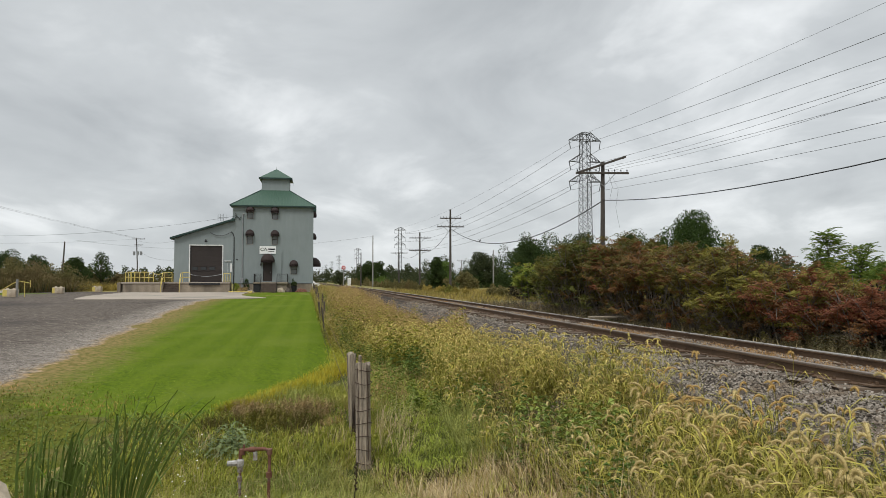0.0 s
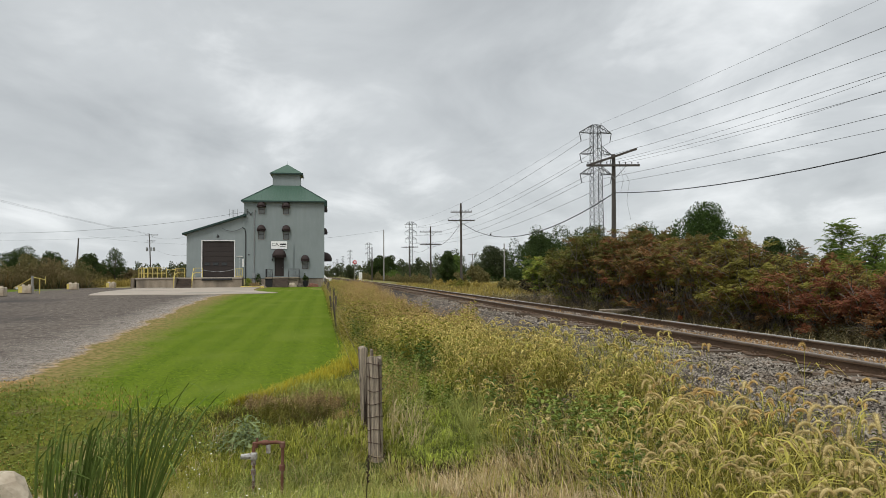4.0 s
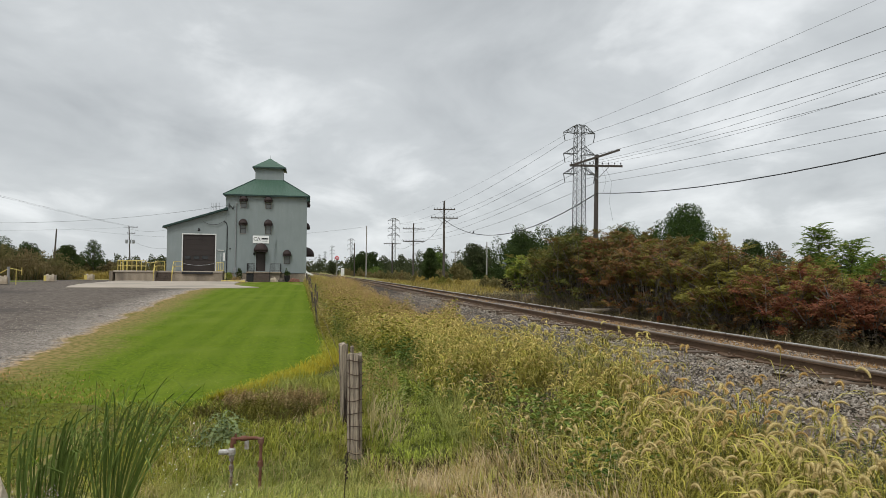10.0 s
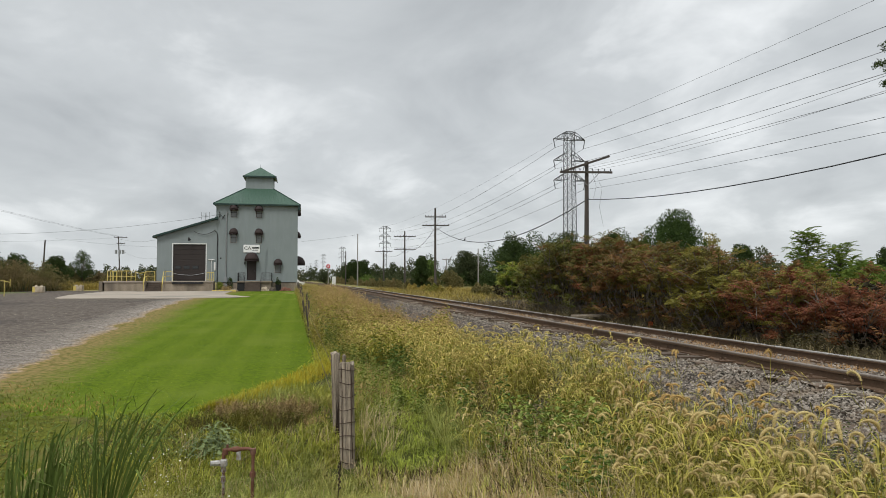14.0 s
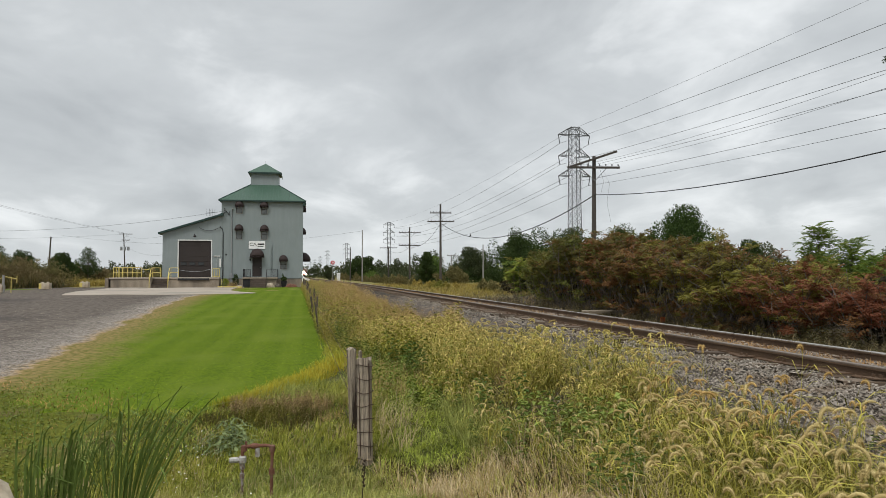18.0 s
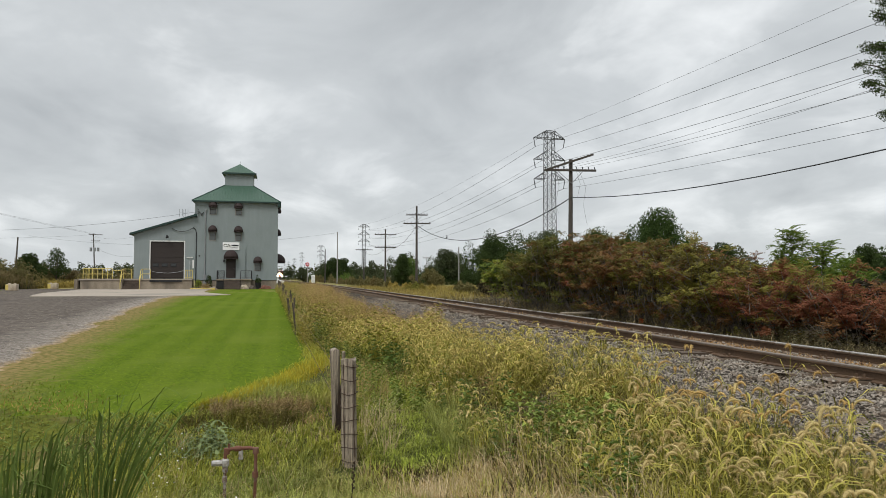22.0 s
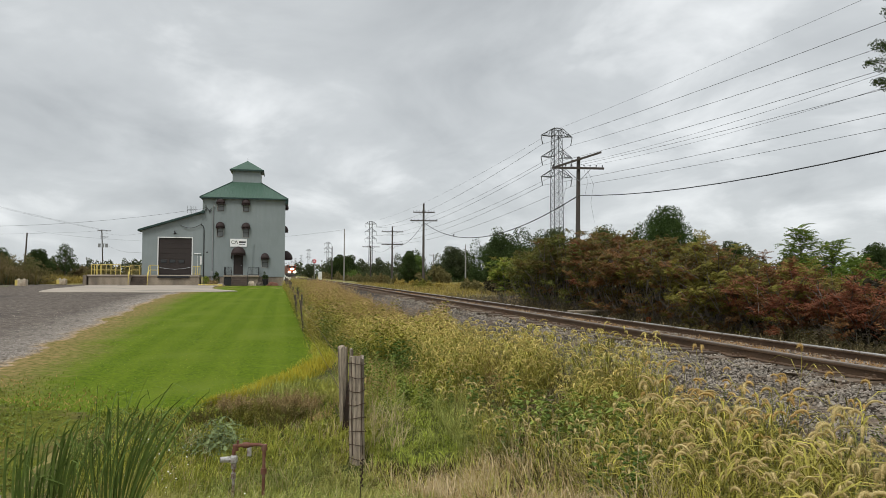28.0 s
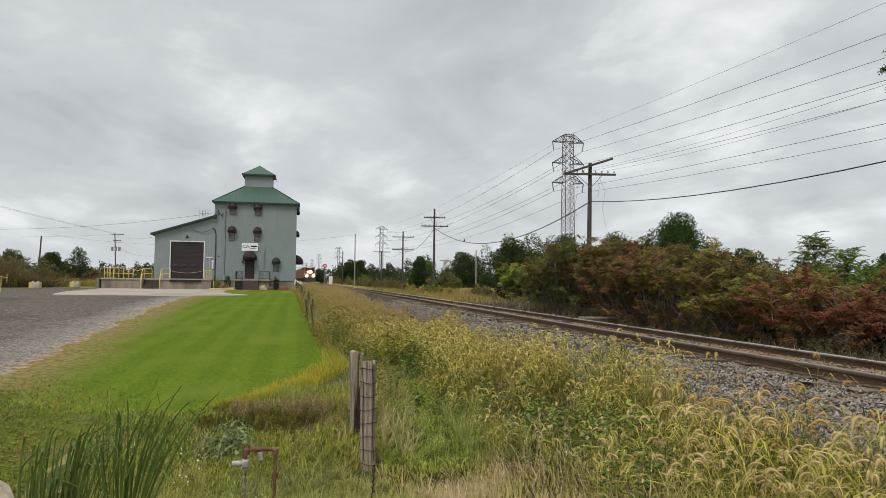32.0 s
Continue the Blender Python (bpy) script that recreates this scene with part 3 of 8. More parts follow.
def lawn_right(y):
    """The mown edge along the fence."""
    return np.interp(y, [6, 10, 10.75, 12.45, 14.7, 20, 76], [-1.7, -1.35, -0.95, -0.2, 0.45, 0.50, -0.55]) + 0.05 * wobble(y, y * 0.2, 1.7)


def lawn_near(x):
    return 10.2 + 0.3 * np.sin(x * 0.9) + 0.9 * smooth01(-1.8, 0.4, x)


def lawn_low(x):
    """Where the mown turf ends towards the ditch."""
    f = smooth01(-3.9, -2.3, x)
    return (5.2 + 0.3 * np.sin(x * 2.0)) * (1 - f) + lawn_near(x) * f


def edged(ob, edge):
    """Store how far each corner lies from the yard's edge."""
    me = ob.data
    co = np.empty(len(me.vertices) * 3, np.float32)
    me.vertices.foreach_get("co", co)
    co = co.reshape(-1, 3)
    me.attributes.new("edge", "FLOAT", "POINT").data.foreach_set("value", edge(co[:, 0], co[:, 1]).astype(np.float32))
    return ob


def lot_dist(x, y):
    d = x - lot_edge(y)
    return np.where(y < 12.6, np.maximum(d, 0.9 * (12.6 - y)), d)


def in_lot(x, y):
    return (x < lot_edge(y) + 0.07 * wobble(x, y, 9.0) + 0.05 * wobble(y, x, 17.0)) & (y > 12.6 + 0.12 * wobble(x, y, 3.0) + 0.06 * wobble(x, y, 13.0)) & (y < 84)


edged(sheet("lawn", steps((-40, -14, 1), (-14, 1.2, 0.1)), steps((3.6, 8.0, 0.2), (8.0, 30, 0.12), (30, 78, 0.5)), "lawn", "bright green mown lawn with mowing stripes", "lawn", 0.014,
            lambda x, y: (x > lot_edge(y) - 0.8) & (x < lawn_right(y)) & (y > lawn_low(x)) | ((x <= lot_edge(y) - 0.8) & (y < 14) & (y > 4.0))), lot_dist)
edged(sheet("gravel_lot", steps((-46, -16, 1), (-16, -3, 0.11)), steps((12.2, 26, 0.13), (26, 84, 0.5)), "gravel", "worn grey gravel yard with pale loose edge", "gravel yard", 0.019, in_lot), lambda x, y: np.maximum(lot_dist(x, y), (13.4 - y) * 1.2))
edged(sheet("far_lawn", steps((-60, -24, 1)), steps((64, 100, 1)), "lawn", "green verge beyond the yard", "lawn", 0.05,
            lambda x, y: (x < -24.5 + 0.25 * (y - 70)) & (x > -60) & (y < 72 + 0.3 * (-x - 24))), lambda x, y: 3.0 + 0 * x)
sheet("grass_bank", steps((-16, 3.6, 0.2)), steps((-14.0, 12.5, 0.2), (12.5, 78, 1.0)), "bank", "mossy earth bank under the weeds", "ground", 0.008,
      lambda x, y: (x < 3.3 + 0.1 * wobble(x, y, 2)) & ((y < np.minimum(lawn_low(x) + 0.3, 11.6)) | (x > lawn_right(y) - 0.12)))
sheet("rough_turf", steps((-30, -14, 1), (-14, -1.6, 0.12)), steps((3.6, 13.2, 0.12)), "rough_turf", "rough mottled turf with clover above the ditch", "grass", 0.028,
      lambda x, y: (y > lawn_low(x) - 0.1) & (y < 11.7 + 0.35 * (x + 6) * (x < -6) * 0 - 0.42 * (x + 4.5) * (x > -4.5) + 0.8 * wobble(x, y, 0.9) + 0.35 * wobble(x, y, 2.6) + 0.2 * wobble(y, x, 6.0)) & (x < -2.0 + 0.3 * wobble(y, x, 1.9)) & ((x < -3.0) | (y < 10.6)))
sheet("thicket_floor", steps((8.0, 24, 0.5)), steps((3, 42, 0.5)), "litter", "dark leaf litter under the thicket", "ground", 0.02,
      lambda x, y: x > 8.6 + 0.2 * wobble(x, y, 1.1))
def concrete_pad():
    rows = [((-15.8, 50.0), (-6.8, 49.6)), ((-16.2, 51.4), (-4.4, 50.8)), ((-16.7, 53.5), (-3.6, 52.6)), ((-17.4, 58.0), (-5.2, 56.0)), ((-18.0, 63.0), (-6.3, 61.5)), ((-18.8, 70.0), (-6.8, 69.5)), ((-19.6, 76.2), (-7.0, 76.2))]
    bm = bmesh.new()
    n = 10
    grid = []
    for (x0, y0), (x1, y1) in rows:
        pts = [(x0 + (x1 - x0) * i / n, y0 + (y1 - y0) * i / n) for i in range(n + 1)]
        grid.append([bm.verts.new((x, y, float(ground_z(x, y)) + 0.055)) for x, y in pts])
    for a, b in zip(grid, grid[1:]):
        for i in range(n):
            bm.faces.new((a[i], a[i + 1], b[i + 1], b[i]))
    bmesh.ops.recalc_face_normals(bm, faces=bm.faces)
    bmesh.ops.solidify(bm, geom=bm.faces[:], thickness=0.15)
    return tagged(part("concrete_pad", bm, "concrete"), "pale worn concrete pad before the dock", "pavement", kind="structure")


concrete_pad()


# ---- the railway ----
def rail_path(off, z, ys):
    return [Vector((float(track_x(y)) + off, float(y), z)) for y in ys]


def sweep(bm, path, profile):
    rings = []
    for i, p in enumerate(path):
        d = (path[min(i + 1, len(path) - 1)] - path[max(i - 1, 0)]).normalized()
        s = Vector((d.y, -d.x, 0)).normalized()
        rings.append([bm.verts.new(p + s * u + Vector((0, 0, v))) for u, v in profile])
    n = len(profile)
    for a, b in zip(rings, rings[1:]):
        for k in range(n):
            j = (k + 1) % n
            bm.faces.new((a[k], b[k], b[j], a[j]))
    bm.faces.new(rings[0])
    bm.faces.new(rings[-1][::-1])
    return bm


RAIL_Y = list(np.arange(-30, 60, 3.0)) + list(np.arange(60, 900, 12.0))
FOOT = [(-0.065, 0.0), (0.065, 0.0), (0.065, 0.012), (0.011, 0.024), (0.011, 0.094), (0.034, 0.102), (0.034, 0.128), (-0.034, 0.128), (-0.034, 0.102), (-0.011, 0.094), (-0.011, 0.024), (-0.065, 0.012)]
HEAD = [(-0.0345, 0.118), (0.0345, 0.118), (0.0345, 0.131), (0.028, 0.138), (-0.028, 0.138), (-0.0345, 0.131)]
track = thing("railway_track", (0, 0, 0), "single railway track with rusty rails on wooden ties", "railway track", kind="structure")
for off in (-0.755, 0.755):
    r = part("rail", sweep(bmesh.new(), rail_path(off, 0.175 if off < 0 else 0.114, RAIL_Y), FOOT), "rail_rust", track, "rusty steel rail")
    # far head gets the tone with the sky's reflection painted in
    part("rail_head", sweep(bmesh.new(), rail_path(off, 0.176 if off < 0 else 0.115, RAIL_Y), HEAD), "rail_dull" if off < 0 else "rail_top", r, "worn running surface")


def tie_mesh(seed):
    rr = random.Random(seed)
    bm = boxes((-1.3, 1.3, -0.11, 0.11, -0.12, 0.075), bevel=0.012)
    for v in bm.verts:
        v.co += Vector((rr.uniform(-0.05, 0.05) if abs(v.co.x) > 1.2 else 0, rr.uniform(-0.012, 0.012), rr.uniform(-0.012, 0.006)))
    me = bpy.data.meshes.new("tie")
    bm.to_mesh(me)
    bm.free()
    me.materials.append(M["tie_wood"])
    return me


def plate_mesh():
    bm = boxes((-0.19, 0.19, -0.09, 0.09, 0, 0.014), (-0.105, -0.08, -0.06, -0.035, 0.014, 0.05), (0.08, 0.105, 0.035, 0.06, 0.014, 0.05), (-0.105, -0.08, 0.035, 0.06, 0.014, 0.045))
    me = bpy.data.meshes.new("tie_plate")
    bm.to_mesh(me)
    bm.free()
    me.materials.append(M["rail_rust"])
    return me


PLATE = plate_mesh()
TIES = [tie_mesh(s) for s in range(6)]
tr = random.Random(3)
for i in range(150):
    y = -4 + i * 0.53
    t = new("tie", TIES[tr.randrange(6)])
    t.parent = track
    if 3 < y < 34:
        for off in (-0.755, 0.755):
            q = new("tie_plate", PLATE)
            q.parent = t
            q.matrix_basis = pose(off, 0, 0.078)
    t.matrix_basis = pose(float(track_x(y)) + tr.uniform(-0.13, 0.10), y + tr.uniform(-0.03, 0.03), 0.082 + tr.uniform(-0.02, 0.012), 0, 2.3, tr.uniform(-2.2, 2.2))
far_ties = bmesh.new()
for i in range(300):
    y = 75.6 + i * 0.6
    cx = float(track_x(y))
    box(far_ties, cx - 1.3, cx + 1.3, y - 0.11, y + 0.11, -0.1, 0.12)
tagged(part("far_ties", far_ties, "tie_wood", track), kind="stuff")
bed = bmesh.new()
bys = list(np.arange(-30, 900, 4.0))
sweep(bed, rail_path(0, 0, bys), [(-2.7, -0.27), (-1.5, 0.125), (-0.6, 0.158), (0.62, 0.115), (1.6, 0.06), (2.7, -0.27)])
tagged(part("ballast_bed", bed, "ballast"), "bed of crushed grey stone under the track", "ballast", kind="structure")

# ---- the grain elevator made over into offices ----
def wall_cells(bm, u0, u1, z0, z1, holes, at):
    """A slab with rectangular openings, from cells; at(u0, u1, z0, z1) puts one cell's box."""
    us = sorted({u0, u1, *[h[0] for h in holes], *[h[1] for h in holes]})
    zs = sorted({z0, z1, *[h[2] for h in holes], *[h[3] for h in holes]})
    for a, b in zip(us, us[1:]):
        for c, d in zip(zs, zs[1:]):
            mu, mz = (a + b) / 2, (c + d) / 2
            if any(h[0] < mu < h[1] and h[2] < mz < h[3] for h in holes):
                continue
            at(a, b, c, d)


def ribs(bm, u0, u1, z0, ztop, holes, at, pitch=0.30):
    u = u0 + pitch * 0.5
    while u < u1 - 0.05:
        spans = [(z0, ztop(u))]
        for h in holes:
            if h[0] - 0.05 < u < h[1] + 0.05:
                spans = [q for s in spans for q in ((s[0], min(s[1], h[2] - 0.04)), (max(s[0], h[3] + 0.04), s[1])) if q[1] - q[0] > 0.02]
        for a, b in spans:
            at(u - 0.035, u + 0.035, a, b)
        u += pitch


BX0, BX1, BY0, BY1, BZ0, BZ1 = -8.88, -0.42, 78.0, 86.6, 0.95, 9.28
house = thing("office_tower", ((BX0 + BX1) / 2, BY0, 0), "tall grey metal-clad former grain elevator with green hipped roof and cupola", "building")
OX, OY = house.location.x, house.location.y


def hp(name, bm, mat, parent=house, label="", smooth=False):
    """A part of the tower, given in the world's metres."""
    off = Vector((OX, OY, 0))
    for v in bm.verts:
        v.co -= off
    return part(name, bm, mat, parent, label, smooth)


# window openings of the front: x0, x1, z0, z1
FRONT = [(-7.42, -6.80, 7.98, 8.95), (-4.80, -4.20, 7.95, 8.90), (-7.43, -6.82, 5.20, 6.30), (-4.78, -4.18, 5.18, 6.28), (-2.76, -2.12, 1.98, 3.0)]
DOOR = (-5.70, -4.72, 1.16, 3.30)
bm = bmesh.new()
holes = FRONT + [DOOR]
wall_cells(bm, BX0, BX1, BZ0, BZ1, holes, lambda a, b, c, d: box(bm, a, b, BY0, BY0 + 0.2, c, d))
ribs(bm, BX0, BX1, BZ0, lambda u: BZ1, holes, lambda a, b, c, d: box(bm, a, b, BY0 - 0.010, BY0 - 0.001, c, d))
hp("front_wall", bm, "siding", label="grey ribbed metal siding")
bm = boxes((BX1 - 0.2, BX1, BY0 + 0.203, BY1 - 0.203, BZ0, BZ1))
ribs(bm, BY0 + 0.2, BY1 - 0.2, BZ0, lambda u: BZ1, [], lambda a, b, c, d: box(bm, BX1 + 0.001, BX1 + 0.012, a, b, c, d))
hp("side_wall", bm, "siding")
hp("side_wall", boxes((BX0, BX0 + 0.2, BY0 + 0.203, BY1 - 0.203, BZ0, BZ1)), "siding")
hp("back_wall", boxes((BX0, BX1, BY1 - 0.2, BY1, BZ0, BZ1)), "siding")
hp("foundation", boxes((BX0 + 0.05, BX1 - 0.05, BY0 + 0.05, BY1 - 0.05, -0.1, 0.93), bevel=0.02), "dock_concrete", label="stained concrete foundation")
for cx in (BX0, BX1):
    hp("corner_trim", boxes((cx - 0.06, cx + 0.06, BY0 - 0.035, BY0 - 0.024, BZ0, BZ1 - 0.05)), "siding")


def hipped(x0, x1, y0, y1, z, rx0, rx1, ry0, ry1, zt, over, thick):
    bm = bmesh.new()
    lo = [bm.verts.new((x, y, z)) for x, y in ((x0 - over, y0 - over), (x1 + over, y0 - over), (x1 + over, y1 + over), (x0 - over, y1 + over))]
    l2 = [bm.verts.new((v.co.x, v.co.y, z + thick)) for v in lo]
    hi = [bm.verts.new((x, y, zt)) for x, y in ((rx0, ry0), (rx1, ry0), (rx1, ry1), (rx0, ry1))]
    bm.faces.new(lo[::-1])
    bm.faces.new(hi)
    for i in range(4):
        j = (i + 1) % 4
        bm.faces.new((lo[i], lo[j], l2[j], l2[i]))
        bm.faces.new((l2[i], l2[j], hi[j], hi[i]))
    return bm


CX, CY = -4.62, 82.3
CW = 1.52
roof = hp("roof", hipped(BX0, BX1, BY0, BY1, BZ1 + 0.02, CX - CW, CX + CW, CY - CW, CY + CW, 11.46, 0.34, 0.10), "roof_green", label="green standing-seam metal roof")
# standing seams of the front slope
bm = bmesh.new()
z0, z1 = BZ1 + 0.13, 11.47
ya, yb = BY0 - 0.33, CY - CW
for i in range(30):
    u = BX0 - 0.2 + (BX1 - BX0 + 0.4) * (i + 0.5) / 30
    if u < CX - CW:
        f = min(1.0, (u - (BX0 - 0.34)) / ((CX - CW) - (BX0 - 0.34)))
    elif u > CX + CW:
        f = min(1.0, ((BX1 + 0.34) - u) / ((BX1 + 0.34) - (CX + CW)))
    else:
        f = 1.0
    rod(bm, (u, ya, z0), (u, ya + (yb - ya) * f, z0 + (z1 - z0) * f), 0.016, n=4)
hp("roof_seams", bm, "roof_green", roof)
for a, b in (((BX0 - 0.34, BY0 - 0.34), (CX - CW, CY - CW)), ((BX1 + 0.34, BY0 - 0.34), (CX + CW, CY - CW)), ((BX1 + 0.34, BY1 + 0.34), (CX + CW, CY + CW))):
    hp("hip_cap", rod(bmesh.new(), (*a, z0), (*b, z1 + 0.02), 0.05, n=6), "trim_green", roof)
hp("fascia", boxes((BX0 - 0.36, BX1 + 0.36, BY0 - 0.37, BY0 - 0.342, BZ1 - 0.03, BZ1 + 0.13), (BX1 + 0.342, BX1 + 0.37, BY0 - 0.34, BY1 + 0.36, BZ1 - 0.03, BZ1 + 0.13)), "trim_green", roof, "dark green fascia")
hp("soffit_end", boxes((BX1 + 0.05, BX1 + 0.33, BY0 - 0.33, BY0 + 0.1, BZ1 - 0.45, BZ1 - 0.01), bevel=0.04), "trim_green", roof)
cup = hp("cupola", boxes((CX - CW, CX + CW, CY - CW, CY + CW, 11.2, 12.77)), "siding", label="square grey cupola")
hp("cupola_roof", hipped(CX - CW, CX + CW, CY - CW, CY + CW, 12.77, CX - 0.03, CX + 0.03, CY - 0.03, CY + 0.03, 14.10, 0.30, 0.09), "roof_green", cup, "small green pyramid roof")
hp("cupola_fascia", boxes((CX - CW - 0.31, CX + CW + 0.31, CY - CW - 0.33, CY - CW - 0.302, 12.71, 12.88), (CX + CW + 0.302, CX + CW + 0.33, CY - CW - 0.3, CY + CW + 0.3, 12.58, 12.88)), "trim_green", cup)
hp("finial", rods([((CX, CY, 14.06), (CX, CY, 14.5))], 0.02, 0.008), "galvanised", cup)


def window(x0, x1, z0, z1):
    e = 0.045
    w = hp("window", boxes((x0 - e, x1 + e, BY0 - 0.03, BY0 + 0.06, z1, z1 + e), (x0 - e, x1 + e, BY0 - 0.04, BY0 + 0.06, z0 - e, z0),
                           (x0 - e, x0, BY0 - 0.03, BY0 + 0.06, z0, z1), (x1, x1 + e, BY0 - 0.03, BY0 + 0.06, z0, z1)), "pole_grey", label="narrow sash window with pale frame")
    zm = (z0 + z1) / 2
    hp("pane", boxes((x0 + 0.04, x1 - 0.04, BY0 + 0.075, BY0 + 0.085, z0 + 0.04, z1)), "window_glass", w)
    hp("sash", boxes((x0, x1, BY0 + 0.086, BY0 + 0.12, z0, z1)), "door_brown", w)
    hp("sash_rail", boxes((x0, x1, BY0 + 0.055, BY0 + 0.074, zm - 0.02, zm + 0.02)), "door_brown", w)


def awning(cx, cz, width, height, deep, name="awning", side=False):
    """A domed cloth awning; side: on the wall that looks along x."""
    bm = bmesh.new()
    n, m = 12, 6
    grid = []
    for i in range(n + 1):
        a = math.pi * i / n
        row = []
        for j in range(m + 1):
            b = math.pi / 2 * j / m
            u = -math.cos(a) * width / 2
            out = math.sin(b) * deep * math.sin(a) ** 0.5 if 0 < i < n else 0
            z = math.sin(a) * height * math.cos(b)
            row.append((u, out, z))
        grid.append(row)

    def at(u, o, z):
        return (BX1 + 0.03 + o, cx + u, cz + z) if side else (cx + u, BY0 - 0.03 - o, cz + z)
    vs = [[bm.verts.new(at(*p)) for p in row] for row in grid]
    for i in range(n):
        for j in range(m):
            bm.faces.new((vs[i][j], vs[i + 1][j], vs[i + 1][j + 1], vs[i][j + 1]))
    bmesh.ops.remove_doubles(bm, verts=bm.verts, dist=0.001)
    # valance
    k = 14
    ring = [(-math.cos(math.pi * i / k) * width / 2, math.sin(math.pi * i / k) ** 0.5 * deep) for i in range(k + 1)]
    for (u0, o0), (u1, o1) in zip(ring, ring[1:]):
        q = [bm.verts.new(at(u0, o0, 0)), bm.verts.new(at(u1, o1, 0)), bm.verts.new(at(u1, o1, -0.13)), bm.verts.new(at(u0, o0, -0.13))]
        bm.faces.new(q)
    bmesh.ops.solidify(bm, geom=bm.faces[:], thickness=0.015)
    bmesh.ops.recalc_face_normals(bm, faces=bm.faces)
    a = hp(name, bm, "awning_brown", label="dark brown domed cloth awning", smooth=True)
    for f in (0.25, 0.5, 0.75):
        pts = []
        i = f * math.pi
        for j in range(m + 1):
            b = math.pi / 2 * j / m
            pts.append(at(-math.cos(i) * (width / 2 + 0.01), math.sin(b) * (deep + 0.012) * math.sin(i) ** 0.5, math.sin(i) * (height + 0.012) * math.cos(b)))
        hp("awning_rib", tube(bmesh.new(), pts, 0.012, 5), "door_brown", a)


for x0, x1, za, zb in FRONT:
    window(x0, x1, za, zb)
for cx, cz, s in ((-7.11, 8.80, 1), (-4.50, 8.76, 1), (-7.12, 6.22, 1.03), (-4.48, 6.20, 1.03), (-2.44, 2.93, 1.03)):
    awning(cx, cz, 0.88 * s, 0.55 * s, 0.5)
awning(-5.21, 3.34, 1.46, 0.84, 0.8, "door_awning")
for cy, cz, s in ((80.2, 8.55, 1.0), (80.2, 6.02, 1.0), (80.0, 2.95, 1.5)):
    awning(cy, cz, 0.9 * s, 0.6 * s, 0.36 * s + (0.32 if s > 1 else 0), side=True)

# door, sign, porch and fittings
d = hp("door", boxes((DOOR[0] + 0.06, DOOR[1] - 0.06, BY0 + 0.05, BY0 + 0.1, DOOR[2], DOOR[3] - 0.06), bevel=0.01), "door_brown", label="dark brown entrance door")
hp("door_frame", boxes((DOOR[0], DOOR[0] + 0.057, BY0 - 0.03, BY0 + 0.14, DOOR[2], DOOR[3]), (DOOR[1] - 0.057, DOOR[1], BY0 - 0.03, BY0 + 0.14, DOOR[2], DOOR[3]), (DOOR[0] + 0.057, DOOR[1] - 0.057, BY0 - 0.03, BY0 + 0.14, DOOR[3] - 0.057, DOOR[3])), "door_brown", d)
hp("door_knob", rods([((DOOR[1] - 0.16, BY0 - 0.02, 2.15), (DOOR[1] - 0.16, BY0 + 0.06, 2.15))], 0.035), "galvanised", d)
bm = bmesh.new()
rod(bm, (-5.93, BY0 - 0.1, 2.86), (-5.93, BY0 - 0.1, 3.1), 0.06, 0.08)
rod(bm, (-5.93, BY0 - 0.1, 3.1), (-5.93, BY0 - 0.02, 3.16), 0.02)
hp("wall_lantern", bm, "black_paint")

sign = hp("sign_board", boxes((-6.08, -4.36, BY0 - 0.085, BY0 - 0.045, 4.16, 5.0), bevel=0.008), "white_paint", label="white sign with a dark mark and bars of lettering")
SY = BY0 - 0.09
bm = bmesh.new()
for i in range(11):
    a0, a1 = math.radians(45 + i * 25), math.radians(45 + (i + 1) * 25)
    c = Vector((-5.78, SY, 4.64))
    rod(bm, c + Vector((0.19 * math.cos(a0), 0, 0.15 * math.sin(a0))), c + Vector((0.19 * math.cos(a1), 0, 0.15 * math.sin(a1))), 0.028, n=5)
rod(bm, (-5.60, SY, 4.46), (-5.47, SY, 4.80), 0.030, n=5)
rod(bm, (-5.47, SY, 4.80), (-5.28, SY, 4.46), 0.040, n=5)
hp("sign_mark", bm, "black_paint", sign)
bm = boxes((-5.16, -4.46, SY - 0.004, SY, 4.58, 4.74), (-5.16, -4.55, SY - 0.004, SY, 4.38, 4.44))
hp("lettering_bar", bm, "black_paint", sign)

porch = hp("porch", boxes((-6.58, -2.98, BY0 - 1.75, BY0 - 0.003, 0.93, 1.09), bevel=0.02), "dock_concrete", label="concrete entrance landing")
hp("porch_base", boxes((-6.45, -3.1, BY0 - 1.55, BY0 - 0.01, -0.05, 0.925)), "dock_concrete", porch)
# plain black panel added for the shaded hollow below the landing
hp("porch_void", boxes((-6.55, -5.80, BY0 - 1.62, BY0 - 1.56, 0.0, 0.90)), "black_paint", porch, "black panel standing in for the shade under the landing")
for i in range(4):
    hp("step", boxes((-5.72, -4.12, BY0 - 1.78 - 0.28 * (4 - i), BY0 - 1.78 - 0.28 * (3 - i), 0.0, 0.23 * (i + 1) - 0.02), bevel=0.012), "step_dark", porch)


def porch_rail(x0, x1, solid):
    bm = bmesh.new()
    y = BY0 - 1.68
    for z in (1.2, 1.95):
        rod(bm, (x0, y, z), (x1, y, z), 0.022, n=6)
        rod(bm, (x0 if solid else x1, y, z), (x0 if solid else x1, BY0 - 0.05, z), 0.022, n=6)
    n = 9
    for i in range(n + 1):
        u = x0 + (x1 - x0) * i / n
        rod(bm, (u, y, 1.09), (u, y, 1.95), 0.022 if i in (0, n) else 0.010, n=5)
    for i in range(10):
        v = y + (BY0 - 0.1 - y) * i / 9
